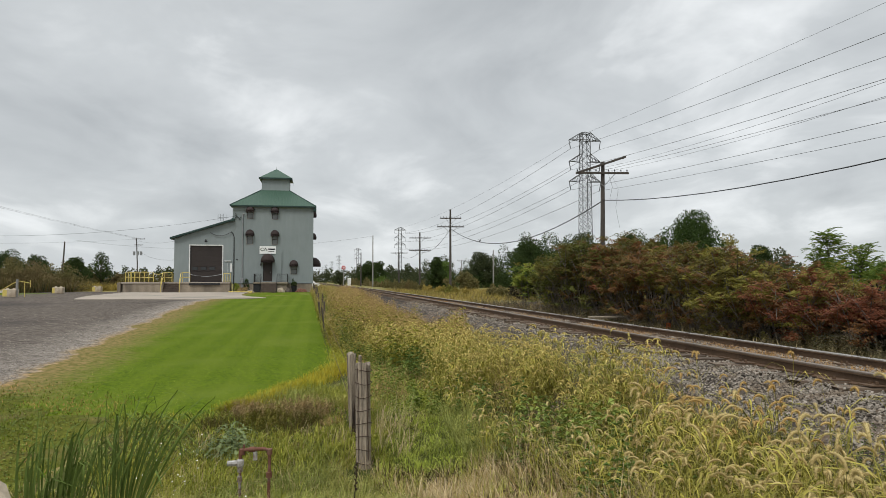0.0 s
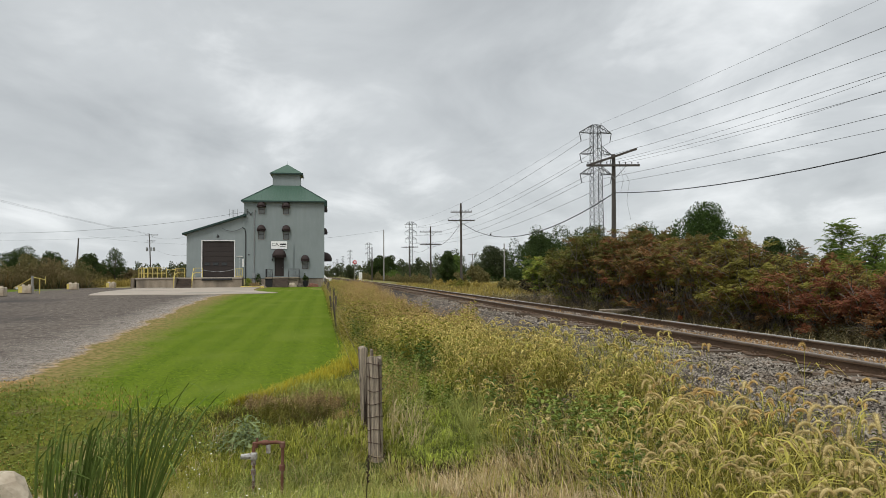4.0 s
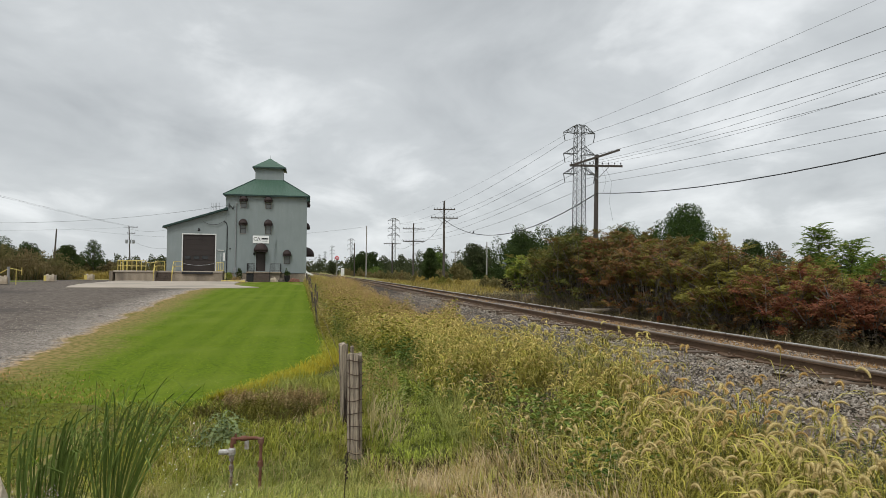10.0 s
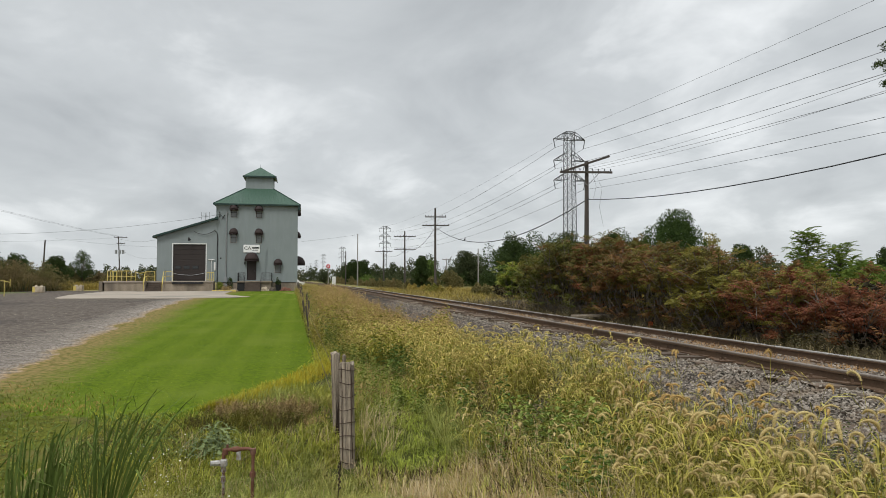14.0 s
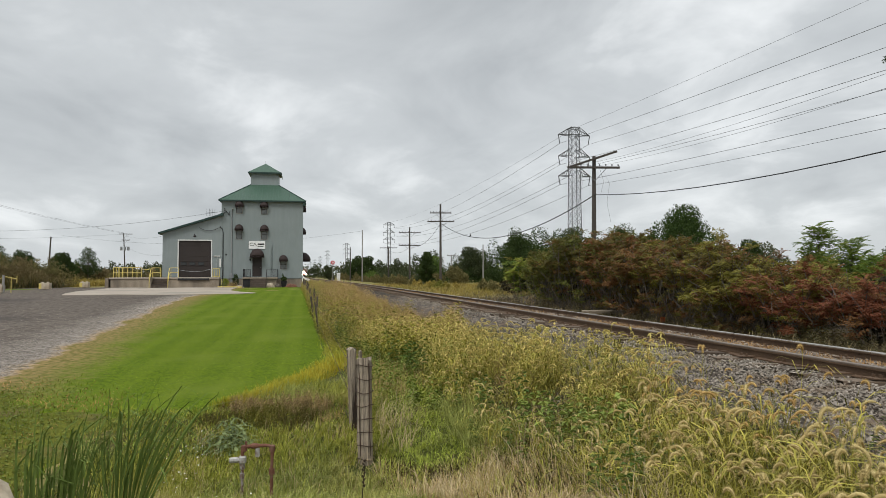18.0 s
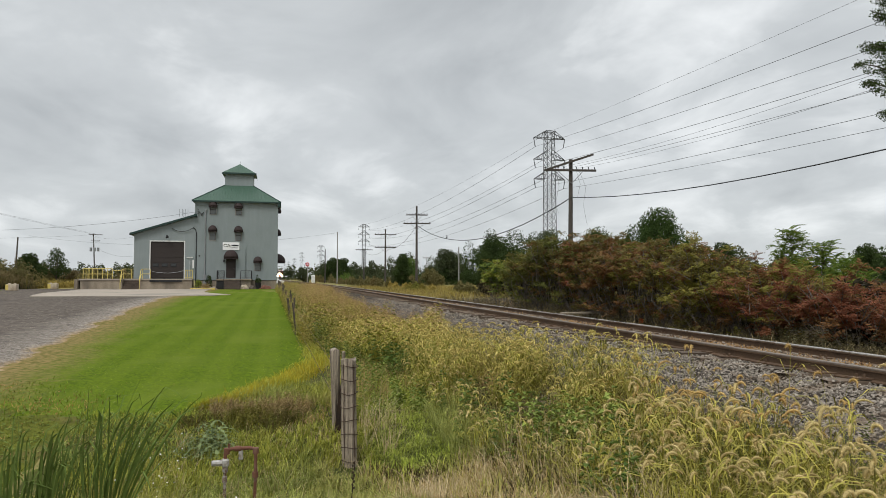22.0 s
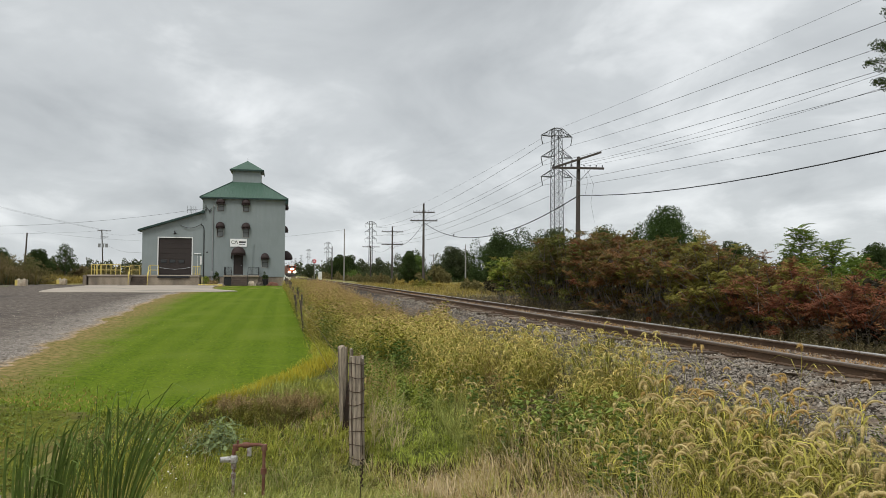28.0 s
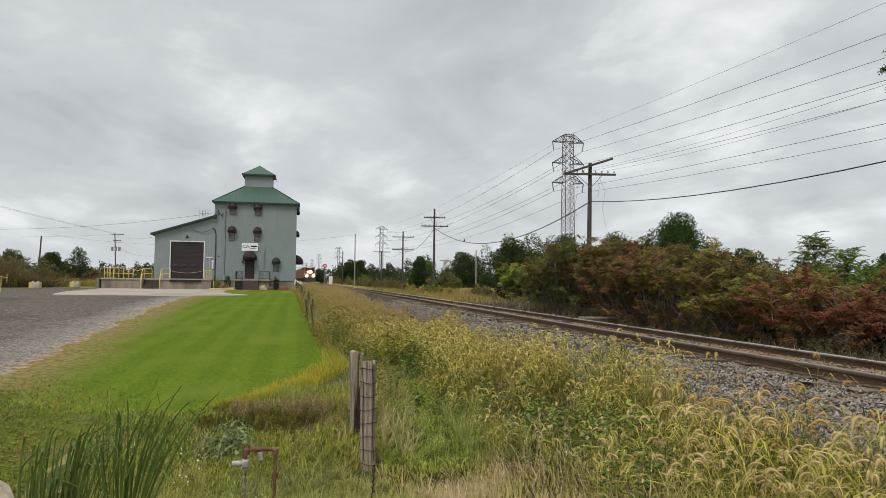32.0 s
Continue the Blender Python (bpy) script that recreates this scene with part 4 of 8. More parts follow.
        rod(bm, (x0 if solid else x1, v, 1.09), (x0 if solid else x1, v, 1.95), 0.016, n=5)
    hp("porch_railing", bm, "black_paint", porch, "black metal railing")


porch_rail(-6.5, -5.75, True)
porch_rail(-4.1, -3.05, False)
for u in (-5.74, -4.1):
    bm = tube(bmesh.new(), [(u, BY0 - 1.7, 1.95), (u, BY0 - 2.85, 1.0), (u, BY0 - 2.85, 0.05)], 0.02, 6)
    hp("stair_rail", bm, "black_paint", porch)

# service mast, conduit and meter on the front
bm = bmesh.new()
tube(bm, [(-7.86, BY0 - 0.09, 1.3), (-7.86, BY0 - 0.09, 8.35), (-7.80, BY0 - 0.12, 8.5), (-7.70, BY0 - 0.16, 8.42)], 0.055, 8)
hp("service_mast", bm, "galvanised", label="galvanised conduit up the wall")
hp("meter_box", boxes((-8.05, -7.72, BY0 - 0.22, BY0 - 0.03, 0.95, 1.5), bevel=0.02), "galvanised", label="grey electric meter")
hp("meter_base", boxes((-8.0, -7.75, BY0 - 0.15, BY0 - 0.03, 0.4, 0.93), bevel=0.02), "galvanised")
bm = bmesh.new()
tube(bm, [(-8.75, BY0 - 0.06, 0.9), (-8.75, BY0 - 0.06, 5.9), (-8.85, BY0 - 0.06, 6.3), (-9.1, BY0 - 0.06, 6.5)], 0.04, 6)
hp("conduit", bm, "black_paint")
bm = bmesh.new()
tube(bm, [(-3.75, BY0 - 0.05, 1.3), (-3.75, BY0 - 0.05, 4.3)], 0.025, 6)
tube(bm, [(-3.62, BY0 - 0.05, 2.0), (-3.62, BY0 - 0.05, 4.6)], 0.02, 6)
hp("downpipe", bm, "siding")
hp("wall_vent", boxes((-8.5, -8.35, BY0 - 0.05, BY0 - 0.024, 3.45, 3.6), bevel=0.01), "black_paint")
bm = bmesh.new()
for z in (8.05, 8.25, 8.45):
    rod(bm, (-8.6, BY0 - 0.02, z), (-8.6, BY0 - 0.22, z), 0.05, n=8)
for a, b in (((-8.5, 8.2), (-8.1, 7.8)), ((-8.3, 7.8), (-8.05, 8.2))):
    rod(bm, (a[0], BY0 - 0.06, a[1]), (b[0], BY0 - 0.08, b[1]), 0.03, n=5)
hp("insulator_rack", bm, "black_paint", label="dark cable insulators on the wall")

# ---- the loading shed with its dock ----
SX0, SX1, SZL, SZR = -14.88, -8.90, 5.75, 7.68
shed = thing("loading_shed", (SX0, 78, 0), "grey metal lean-to loading shed with sloping roof", "building")


def sp(name, bm, mat, parent=shed, label=""):
    for v in bm.verts:
        v.co -= Vector((SX0, 78, 0))
    return part(name, bm, mat, parent, label)


def shed_top(u):
    return SZL + (SZR - SZL) * (u - SX0) / (SX1 - SX0)


GATE = (-13.36, -9.86, 1.12, 5.10)
bm = bmesh.new()
prism(bm, [(SX0, 1.12), (GATE[0], 1.12), (GATE[0], shed_top(GATE[0])), (SX0, SZL)], "y", 78.0, 78.2)
prism(bm, [(GATE[0], GATE[3]), (GATE[1], GATE[3]), (GATE[1], shed_top(GATE[1])), (GATE[0], shed_top(GATE[0]))], "y", 78.0, 78.2)
prism(bm, [(GATE[1], 1.12), (SX1, 1.12), (SX1, SZR), (GATE[1], shed_top(GATE[1]))], "y", 78.0, 78.2)
ribs(bm, SX0, SX1, 1.12, shed_top, [GATE], lambda a, b, c, d: box(bm, a, b, 77.990, 77.999, c, d - 0.02))
sp("front_wall", bm, "siding", label="grey ribbed metal siding")
sp("side_wall", boxes((SX0, SX0 + 0.2, 78.203, 86.4, 0.9, SZL)), "siding")
sp("back_wall", boxes((SX0 + 0.203, SX1, 86.2, 86.4, 0.9, SZL)), "siding")
bm = prism(bmesh.new(), [(SX0 - 0.4, SZL - 0.11), (SX1 - 0.0, SZR + 0.02), (SX1 - 0.0, SZR + 0.22), (SX0 - 0.4, SZL + 0.09)], "y", 77.6, 86.7)
sp("roof", bm, "trim_green", label="sloping roof with dark green edge")
sp("roof_end", boxes((SX1 - 0.12, SX1 + 0.2, 77.55, 77.95, SZR - 0.05, SZR + 0.28), bevel=0.05), "trim_green")
gate = sp("roller_door", boxes((GATE[0] + 0.1, GATE[1] - 0.1, 78.10, 78.14, 1.13, 5.0)), "door_brown", label="dark brown sectional roller door")
for i in range(7):
    sp("door_panel", boxes((GATE[0] + 0.1, GATE[1] - 0.1, 78.06, 78.097, 1.13 + i * 0.553, 1.13 + (i + 1) * 0.553 - 0.014), bevel=0.010), "door_brown", gate)
sp("door_frame", boxes((GATE[0], GATE[0] + 0.097, 77.94, 78.16, 1.12, 5.1), (GATE[1] - 0.097, GATE[1], 77.94, 78.16, 1.12, 5.1), (GATE[0] + 0.097, GATE[1] - 0.097, 77.94, 78.16, 5.0, 5.1)), "white_trim", gate, "pale door frame")
for u in (-12.75, -11.87, -10.98):
    w = sp("door_window", boxes((u - 0.3, u + 0.3, 78.03, 78.057, 2.36, 2.72), bevel=0.01), "black_paint", gate)
    sp("door_pane", boxes((u - 0.25, u + 0.25, 78.018, 78.028, 2.41, 2.67)), "glass_dark", w)
bm = bmesh.new()
rod(bm, (-11.65, 77.98, 5.5), (-11.65, 77.62, 5.62), 0.03)
rod(bm, (-11.65, 77.62, 5.68), (-11.58, 77.5, 5.42), 0.05, 0.16, n=10)
sp("yard_lamp", bm, "black_paint", label="black goose-neck yard lamp")
bm = bmesh.new()
rod(bm, (-9.35, 77.93, 1.2), (-9.35, 77.93, 3.3), 0.02, n=6)
rod(bm, (-9.7, 77.93, 3.35), (-9.05, 77.93, 3.35), 0.05, n=6)
sp("conduit", bm, "white_trim")
sp("panel_box", boxes((-9.1, -8.93, 77.85, 77.97, 2.2, 3.1), bevel=0.01), "white_trim")
bm = tube(bmesh.new(), [(-13.36, 77.75, 1.95), (-12.6, 77.72, 1.78), (-11.6, 77.7, 1.68), (-10.6, 77.72, 1.78), (-9.86, 77.75, 1.98)], 0.022, 6)
sp("safety_chain", bm, "galvanised", gate, "hanging safety chain")

dock = thing("loading_dock", (-14.2, 76.2, 0), "stained concrete loading dock", "loading dock")


def dp(name, bm, mat, parent=dock, label=""):
    for v in bm.verts:
        v.co -= Vector((-14.2, 76.2, 0))
    return part(name, bm, mat, parent, label)


DY = 76.2
dp("dock_wall", boxes((-19.5, -15.62, DY, 80.0, -0.1, 0.93), (-13.98, -8.95, DY, 77.97, -0.1, 0.93), (-15.617, -13.983, 77.3, 80, -0.1, 0.93), bevel=0.015), "dock_concrete")
dp("dock_deck", boxes((-19.62, -15.62, DY - 0.08, 80.05, 0.935, 1.10), (-13.98, -8.92, DY - 0.08, 77.96, 0.935, 1.10), (-15.617, -13.983, 77.25, 80.0, 0.935, 1.10), bevel=0.02), "concrete", label="thick concrete deck slab")
dp("dock_pier", boxes((-19.95, -19.65, DY - 0.3, 78.0, -0.1, 1.06), bevel=0.02), "dock_concrete")
dp("dock_bumper", boxes((-13.0, -9.9, DY - 0.15, DY - 0.085, 0.78, 1.0), bevel=0.02), "black_paint", label="black rubber dock bumper")
for i in range(5):
    dp("step", boxes((-15.6, -14.0, DY - 0.25 + 0.27 * i, 77.24, 0.0 + 0.19 * i, 0.19 * (i + 1) - 0.012), bevel=0.01), "step_dark")


def handrail(pts_list, name="yellow_railing"):
    bm = bmesh.new()
    for pts in pts_list:
        tube(bm, pts, 0.035, 6)
    return dp(name, bm, "yellow_paint", label="yellow painted pipe railing")


posts = [[(u, DY + 0.12, 1.08), (u, DY + 0.12, 2.12)] for u in np.linspace(-19.25, -16.55, 7)]
handrail(posts + [[(-19.25, DY + 0.12, z), (-16.55, DY + 0.12, z)] for z in (1.58, 2.12)] + [[(-19.25, DY + 0.12, z), (-19.25, 79.8, z)] for z in (1.58, 2.12)] + [[(-19.25, v, 1.08), (-19.25, v, 2.12)] for v in (77.4, 78.6, 79.8)])
handrail([[(-16.55, DY + 0.12, 2.0), (-16.1, DY + 0.12, 1.88), (-15.72, DY + 0.12, 1.98)]])
for u in (-15.7, -13.9):
    handrail([[(u, 77.4, 1.08), (u, 77.4, 2.1), (u, 76.6, 2.05), (u, 75.75, 1.1), (u, 75.75, 0.05)], [(u, 77.3, 1.6), (u, 76.5, 1.5), (u, 75.75, 0.62)]], "stair_handrail")
    handrail([[(u, 77.4, 2.1), (u + 0.75, 77.45, 2.1), (u + 0.75, 77.45, 1.08)], [(u, 77.4, 1.6), (u + 0.75, 77.45, 1.6)]], "stair_handrail")
for x0, x1 in ((-9.72, -9.02),):
    handrail([[(u, 77.3, 1.08), (u, 77.3, 2.0)] for u in np.linspace(x0, x1, 4)] + [[(x0, 77.3, z), (x1, 77.3, z)] for z in (2.0, 1.2)])

# planting bed with yellow kerb by the porch
kerb = boxes((-9.0, -6.6, 75.6, 75.85, -0.05, 0.16), bevel=0.02)
tagged(part("yellow_kerb", kerb, "yellow_paint"), "yellow painted kerb by the planting bed", "kerb")

# ---- poles, towers and wires ----
def insulator(bm, p, r=0.045, h=0.14):
    p = Vector(p)
    rod(bm, p, p + Vector((0, 0, h * 0.5)), r * 0.35, n=5)
    rod(bm, p + Vector((0, 0, h * 0.4)), p + Vector((0, 0, h)), r, r * 0.6, n=6)


def line_pole(at, top, r, arms, label, lean=0.0, mat="pole_wood", pins=8, group="railway line poles"):
    """A wooden pole; arms: (height, half length, turn in degrees, tilt)."""
    x, y, zb = at
    p = thing("utility_pole", at, label, "utility pole", group)
    part("pole", rod(bmesh.new(), (0, 0, -0.5), (lean, 0, top - zb), r * 1.25, r * 0.8, 10), mat, p)
    for h, half, turn, tilt, off in arms:
        hz = h - zb
        c, s = math.cos(radians(turn)), math.sin(radians(turn))
        bm = bmesh.new()
        a = Vector((-half * c + off * c, -half * s + off * s - r - 0.06, hz - tilt))
        b = Vector((half * c + off * c, half * s + off * s - r - 0.06, hz + tilt))
        n = (b - a).normalized()
        box(bm, 0, (b - a).length, -0.05, 0.05, -0.06, 0.06, bevel=0.008)
        m = Matrix.Translation(a) @ n.to_track_quat("X", "Z").to_matrix().to_4x4()
        bm.transform(m)
        arm = part("crossarm", bm, mat, p)
        if pins and abs(tilt) < 0.2:
            for i in range(pins):
                bm = bmesh.new()
                insulator(bm, a.lerp(b, 0.03 + 0.94 * (i / (pins - 1))) + Vector((0, 0, 0.06)))
                part("insulator", bm, "black_paint", arm, "dark glass insulator")
            for f in (0.24, 0.76):
                part("brace", rods([((lean * 0.8, -r - 0.03, hz - 0.75), a.lerp(b, f))], 0.02, n=5), "galvanised", arm)
    return p


line_pole((16.0, 37.46, -0.12), 8.05, 0.128, [(7.38, 1.52, -8, 0.0, -0.02), (7.85, 1.40, -8, 0.47, -0.05)], "weathered wooden pole with a level and a broken slanting crossarm", lean=0.1, pins=9)
line_pole((15.43, 80.24, -0.1), 9.6, 0.13, [(8.55, 1.25, -8, 0, 0), (7.55, 1.58, -8, 0, 0)], "dark wooden pole with two crossarms of insulators")
line_pole((15.27, 103.7, -0.1), 8.5, 0.12, [(7.65, 1.62, -8, 0, 0), (5.75, 1.62, -8, 0, 0)], "dark wooden pole with two crossarms of insulators")
line_pole((14.87, 127.3, -0.1), 6.5, 0.12, [(6.3, 1.55, -8, 0, 0)], "dark wooden pole with a single top crossarm")
line_pole((10.67, 170.7, -0.1), 8.1, 0.13, [], "plain dark wooden pole by the track", pins=0)
line_pole((11.9, 150.0, -0.1), 10.95, 0.12, [], "tall pale grey pole by the track", mat="pole_grey", pins=0)
line_pole((29.9, 116.4, -0.1), 6.5, 0.11, [], "short pale pole by the meadow", mat="pole_grey", pins=0)
line_pole((28.66, 137.0, -0.1), 5.4, 0.10, [(5.2, 0.9, 0, 0, 0)], "small pole with one crossarm", mat="pole_grey", pins=2)
line_pole((31.0, 80.0, -0.1), 5.0, 0.09, [(4.9, 0.7, 0, 0, 0)], "pale post with a short crossarm", mat="pole_grey", pins=2)
line_pole((-39.45, 118.8, 0), 7.4, 0.12, [], "bare leaning wooden pole by the yard", lean=0.36, pins=0, group="yard poles")
tp = line_pole((-37.57, 159.0, 0), 10.4, 0.12, [(10.2, 1.3, 0, 0, 0), (8.9, 0.8, 0, 0, 0)], "wooden pole with grey transformers", lean=-0.5, pins=3, group="yard poles")
for u in (-0.55, 0.15, 0.85):
    part("transformer", rod(bmesh.new(), (u - 0.35, -0.1, 6.7), (u - 0.35, -0.1, 7.5), 0.25, 0.25, 12), "galvanised", tp, "grey can transformer")


def lattice_tower(at, H, turn, scale=1.0, detail=True):
    """A lattice pylon with three crossarms a side."""
    t = thing("transmission_tower", at, "grey lattice steel transmission tower with three pairs of arms", "transmission tower", "transmission towers")
    t.rotation_euler = (0, 0, radians(turn))
    hb, hw, ht = 1.18, 1.0, 0.85
    zw = H * 0.55
    steel = "tower_steel" if detail else "tower_pale"

    def half(z):
        return hb + (hw - hb) * min(z / zw, 1.0) if z < zw else hw + (ht - hw) * (z - zw) / (H - zw)
    bm = bmesh.new()
    legs = [bmesh.new() for _ in range(4)]
    n = 22 if detail else 12
    zs = [H * i / n for i in range(n + 1)]
    rl, rb = (0.085, 0.045) if detail else (0.10, 0.05)
    for a, b in zip(zs, zs[1:]):
        for k in range(4):
            c = [(-1, -1), (1, -1), (1, 1), (-1, 1)]
            p, q = c[k], c[(k + 1) % 4]
            rod(bm, (p[0] * half(a), p[1] * half(a), a), (q[0] * half(b), q[1] * half(b), b), rb, n=4)
            rod(bm, (q[0] * half(a), q[1] * half(a), a), (p[0] * half(b), p[1] * half(b), b), rb, n=4)
    for leg, (sx, sy) in zip(legs, ((-1, -1), (1, -1), (1, 1), (-1, 1))):
        tube(leg, [(sx * half(z), sy * half(z), z) for z in (0, zw, H)], rl, 4)
        part("leg", leg, steel, t)
    for k in range(4):
        p, q = [(-1, -1), (1, -1), (1, 1), (-1, 1)][k], [(1, -1), (1, 1), (-1, 1), (-1, -1)][k]
        for z in (H * 0.955, H):
            rod(bm, (p[0] * half(z), p[1] * half(z), z), (q[0] * half(z), q[1] * half(z), z), rl * 0.8, n=4)
        rod(bm, (p[0] * half(H), p[1] * half(H), H), (0, 0, H * 1.012), rb, n=4)
    part("lattice", bm, steel, t)
    for za in (0.955, 0.815, 0.685):
        z = H * za
        for s in (-1, 1):
            bm = bmesh.new()
            tip = Vector((s * 3.65, 0, z))
            hh = half(z)
            for sy in (-1, 1):
                rod(bm, (s * hh, sy * hh, z), tip, rl * 0.9, n=4)
                rod(bm, (s * hh, sy * hh, z + H * 0.05), tip, rl * 0.9, n=4)
                for k in range(1, 4):
                    f = k / 4
                    rod(bm, Vector((s * hh, sy * hh, z)).lerp(tip, f), Vector((s * hh, sy * hh, z + H * 0.05)).lerp(tip, f - 0.2), rb, n=4)
            arm = part("tower_arm", bm, steel, t)
            bm = rods([(tip, tip + Vector((-s * 0.35, 0, -1.9)))], 0.09, n=6)
            part("insulator_string", bm, steel, arm, "hanging insulator string")
    return t


def tower_tips(at, H, turn):
    """The hanging points of the six conductors and the earth wire."""
    m = Matrix.Translation(at) @ pose(0, 0, 0, 0, 0, turn)
    out = [m @ Vector((s * 3.3, 0, H * za - 1.9)) for za in (0.955, 0.815, 0.685) for s in (-1, 1)]
    return out + [m @ Vector((0, 0, H))]


TOWERS = [((56.5, 140.9, -0.1), 32.9), ((49.9, 421.8, 0), 33.4), ((40.6, 703.3, 0), 33.4), ((30.6, 984.7, 0), 36.0), ((26.8, 1265, 0), 35.4), ((20.5, 1545, 0), 36.0), ((15.0, 1830, 0), 36.0), ((9, 2110, 0), 36.0)]
for i, (at, H) in enumerate(TOWERS):
    lattice_tower(at, H, 3.0, detail=i < 1)


def wire(a, b, sag, r, label="thin dark overhead wire", name="overhead_wire", n=16, group="overhead wires"):
    a, b = Vector(a), Vector(b)
    pts = [a.lerp(b, i / n) - Vector((0, 0, sag * 4 * (i / n) * (1 - i / n))) for i in range(n + 1)]
    d = (b - a)
    d.z = 0
    ob = part(name, tube(bmesh.new(), [p - a for p in pts], r, 5), "cable", label=label)
    ob.location = a
    return tagged(ob, label, "overhead wire", group)


nxt = ((66.0, -150.0, 0), 33.0)
t1, t2, t0 = tower_tips(*TOWERS[0], 3.0), tower_tips(*TOWERS[1], 3.0), tower_tips(*nxt, 3.0)
for k, (a, b, c) in enumerate(zip(t0, t1, t2)):
    wire(b, a, 4.3 if k < 6 else 2.8, 0.028 if k < 6 else 0.018, n=28)
    wire(b, c, 5.0 if k < 6 else 3.0, 0.036 if k < 6 else 0.022, n=24)
lattice_tower(*nxt, 3.0, detail=False)
# railway telegraph cable, pole to pole
P1, P2, P3, P4 = (16.05, 37.3, 5.82), (15.43, 80.1, 7.35), (15.27, 103.6, 5.6), (14.87, 127.2, 6.0)
wire(P1, P2, 2.1, 0.032, "thick black cable slung between poles")
wire(P2, P3, 1.0, 0.022)
wire(P3, P4, 0.8, 0.02)
P0 = (15.6, -6.0, 6.62)
wire(P1, P0, 1.5, 0.022, "thick black cable slung between poles")
line_pole((15.7, -6.0, -0.12), 8.0, 0.155, [(7.38, 1.52, -8, 0.0, 0)], "weathered wooden pole with a crossarm")
for u in (15.2, 16.4):
    wire((u, 37.3, 7.5), (u - 0.3, -6.0, 7.5), 0.9, 0.0055)
# service lines to the tower's wall
wire((-8.6, 77.8, 8.2), (-62, 92, 8.6), 2.2, 0.013, group="service lines")
wire((-8.6, 77.8, 8.0), (-37.6, 158.8, 9.8), 1.4, 0.013, group="service lines")
wire((-37.6, 159, 10.2), (-110, 150, 10.5), 1.6, 0.013, group="service lines")
wire((-37.6, 159, 7.6), (-14.0, 95, 5.2), 1.6, 0.013, group="service lines")
wire((-9.0, 77.85, 6.55), (-11.2, 77.9, 6.4), 0.4, 0.03, group="service lines")
wire((11.9, 150, 10.8), (-60, 190, 11.5), 2.5, 0.016)
line_pole((-58.0, 110.0, 0), 15.6, 0.13, [(15.4, 0.9, 0, 0, 0)], "tall wooden pole at the yard's far side", pins=3, group="yard poles")
for k in (0.0, 0.8):
    wire((-58.0 + k, 109.8, 15.4), (-37.9 + k, 158.8, 10.3), 0.5, 0.014, group="service lines")
for pts in ([(0.45, 0, 7.4), (0.95, 0.1, 6.5), (0.78, 0.1, 5.4), (1.05, 0.2, 4.3)], [(0.3, 0, 7.4), (0.55, 0, 6.6), (0.42, 0.1, 5.9)], [(-0.9, 0, 7.35), (-0.75, 0, 6.4), (-1.0, 0, 5.4), (-0.8, 0, 4.9)]):
    ob = tagged(part("loose_wire", tube(bmesh.new(), pts, 0.006, 4), "cable"), "loose end of wire hanging from the crossarm", "overhead wire", "overhead wires")
    ob.location = (16.05, 37.3, 0)

# ---- trees and far woods ----
def leaf_tpl(w=0.5):
    return [(-0.5, 0, 0), (0, -w / 2, 0.06), (0.5, 0, 0), (0, w / 2, 0.06)], [(0, 1, 2), (0, 2, 3)]


SPRAY = ([(-0.5, -0.22, 0), (0.5, -0.1, 0.05), (-0.05, 0.45, 0)], [(0, 1, 2)])


def free_turns(n):
    q = rng.normal(size=(n, 4))
    q /= np.linalg.norm(q, axis=1)[:, None]
    w, x, y, z = q.T
    R = np.empty((n, 3, 3))
    R[:, 0] = np.stack([1 - 2 * (y * y + z * z), 2 * (x * y - z * w), 2 * (x * z + y * w)], 1)
    R[:, 1] = np.stack([2 * (x * y + z * w), 1 - 2 * (x * x + z * z), 2 * (y * z - x * w)], 1)
    R[:, 2] = np.stack([2 * (x * z - y * w), 2 * (y * z + x * w), 1 - 2 * (x * x + y * y)], 1)
    return R


def clumps(n, size, lobes, leaf, gaps=0.0):
    """Leaf soup in uneven lobes: (x, y, z, rx, ry, rz) each; leaves lie mostly near the lobes' skin."""
    lob = np.array(lobes, float)
    vol = lob[:, 3] * lob[:, 4] * lob[:, 5]
    idx = rng.choice(len(lob), n, p=vol / vol.sum())
    d = rng.normal(size=(n, 3))
    d /= np.linalg.norm(d, axis=1)[:, None]
    r = rng.uniform(0.35, 1, n) ** 0.45
    bump = 1 + 0.11 * np.sin(d[:, 0] * 7 + idx) * np.cos(d[:, 1] * 6 + idx * 2) + 0.08 * np.sin(d[:, 2] * 11 + idx)
    P = lob[idx, :3] + d * lob[idx, 3:] * (r * bump)[:, None]
    if gaps:
        keep = (np.sin(P[:, 0] * 2.1 / size * 0.3 + 1) * np.sin(P[:, 1] * 2.3 / size * 0.3) * np.sin(P[:, 2] * 2.7 / size * 0.3 + 2)) < gaps
        P = P[keep]
    n = len(P)
    return scatter(leaf, free_turns(n), P, rng.uniform(0.6, 1.4, n) * size)


def lobes_for(w, h, base, k, seed):
    rr = random.Random(seed)
    out = [(0, 0, base + (h - base) * 0.5, w * 0.30, w * 0.30, (h - base) * 0.42)]
    for i in range(k):
        f = (i + 0.5) / k
        z = base + (h - base) * (0.12 + 0.78 * f)
        reach = w * 0.5 * (1 - abs(f - 0.32) * 1.15) * rr.uniform(0.5, 0.95)
        a = i * 2.4 + rr.uniform(-0.5, 0.5)
        s = w * rr.uniform(0.13, 0.24)
        out.append((math.cos(a) * reach, math.sin(a) * reach, z, s, s, s * rr.uniform(0.7, 1.1)))
    return out


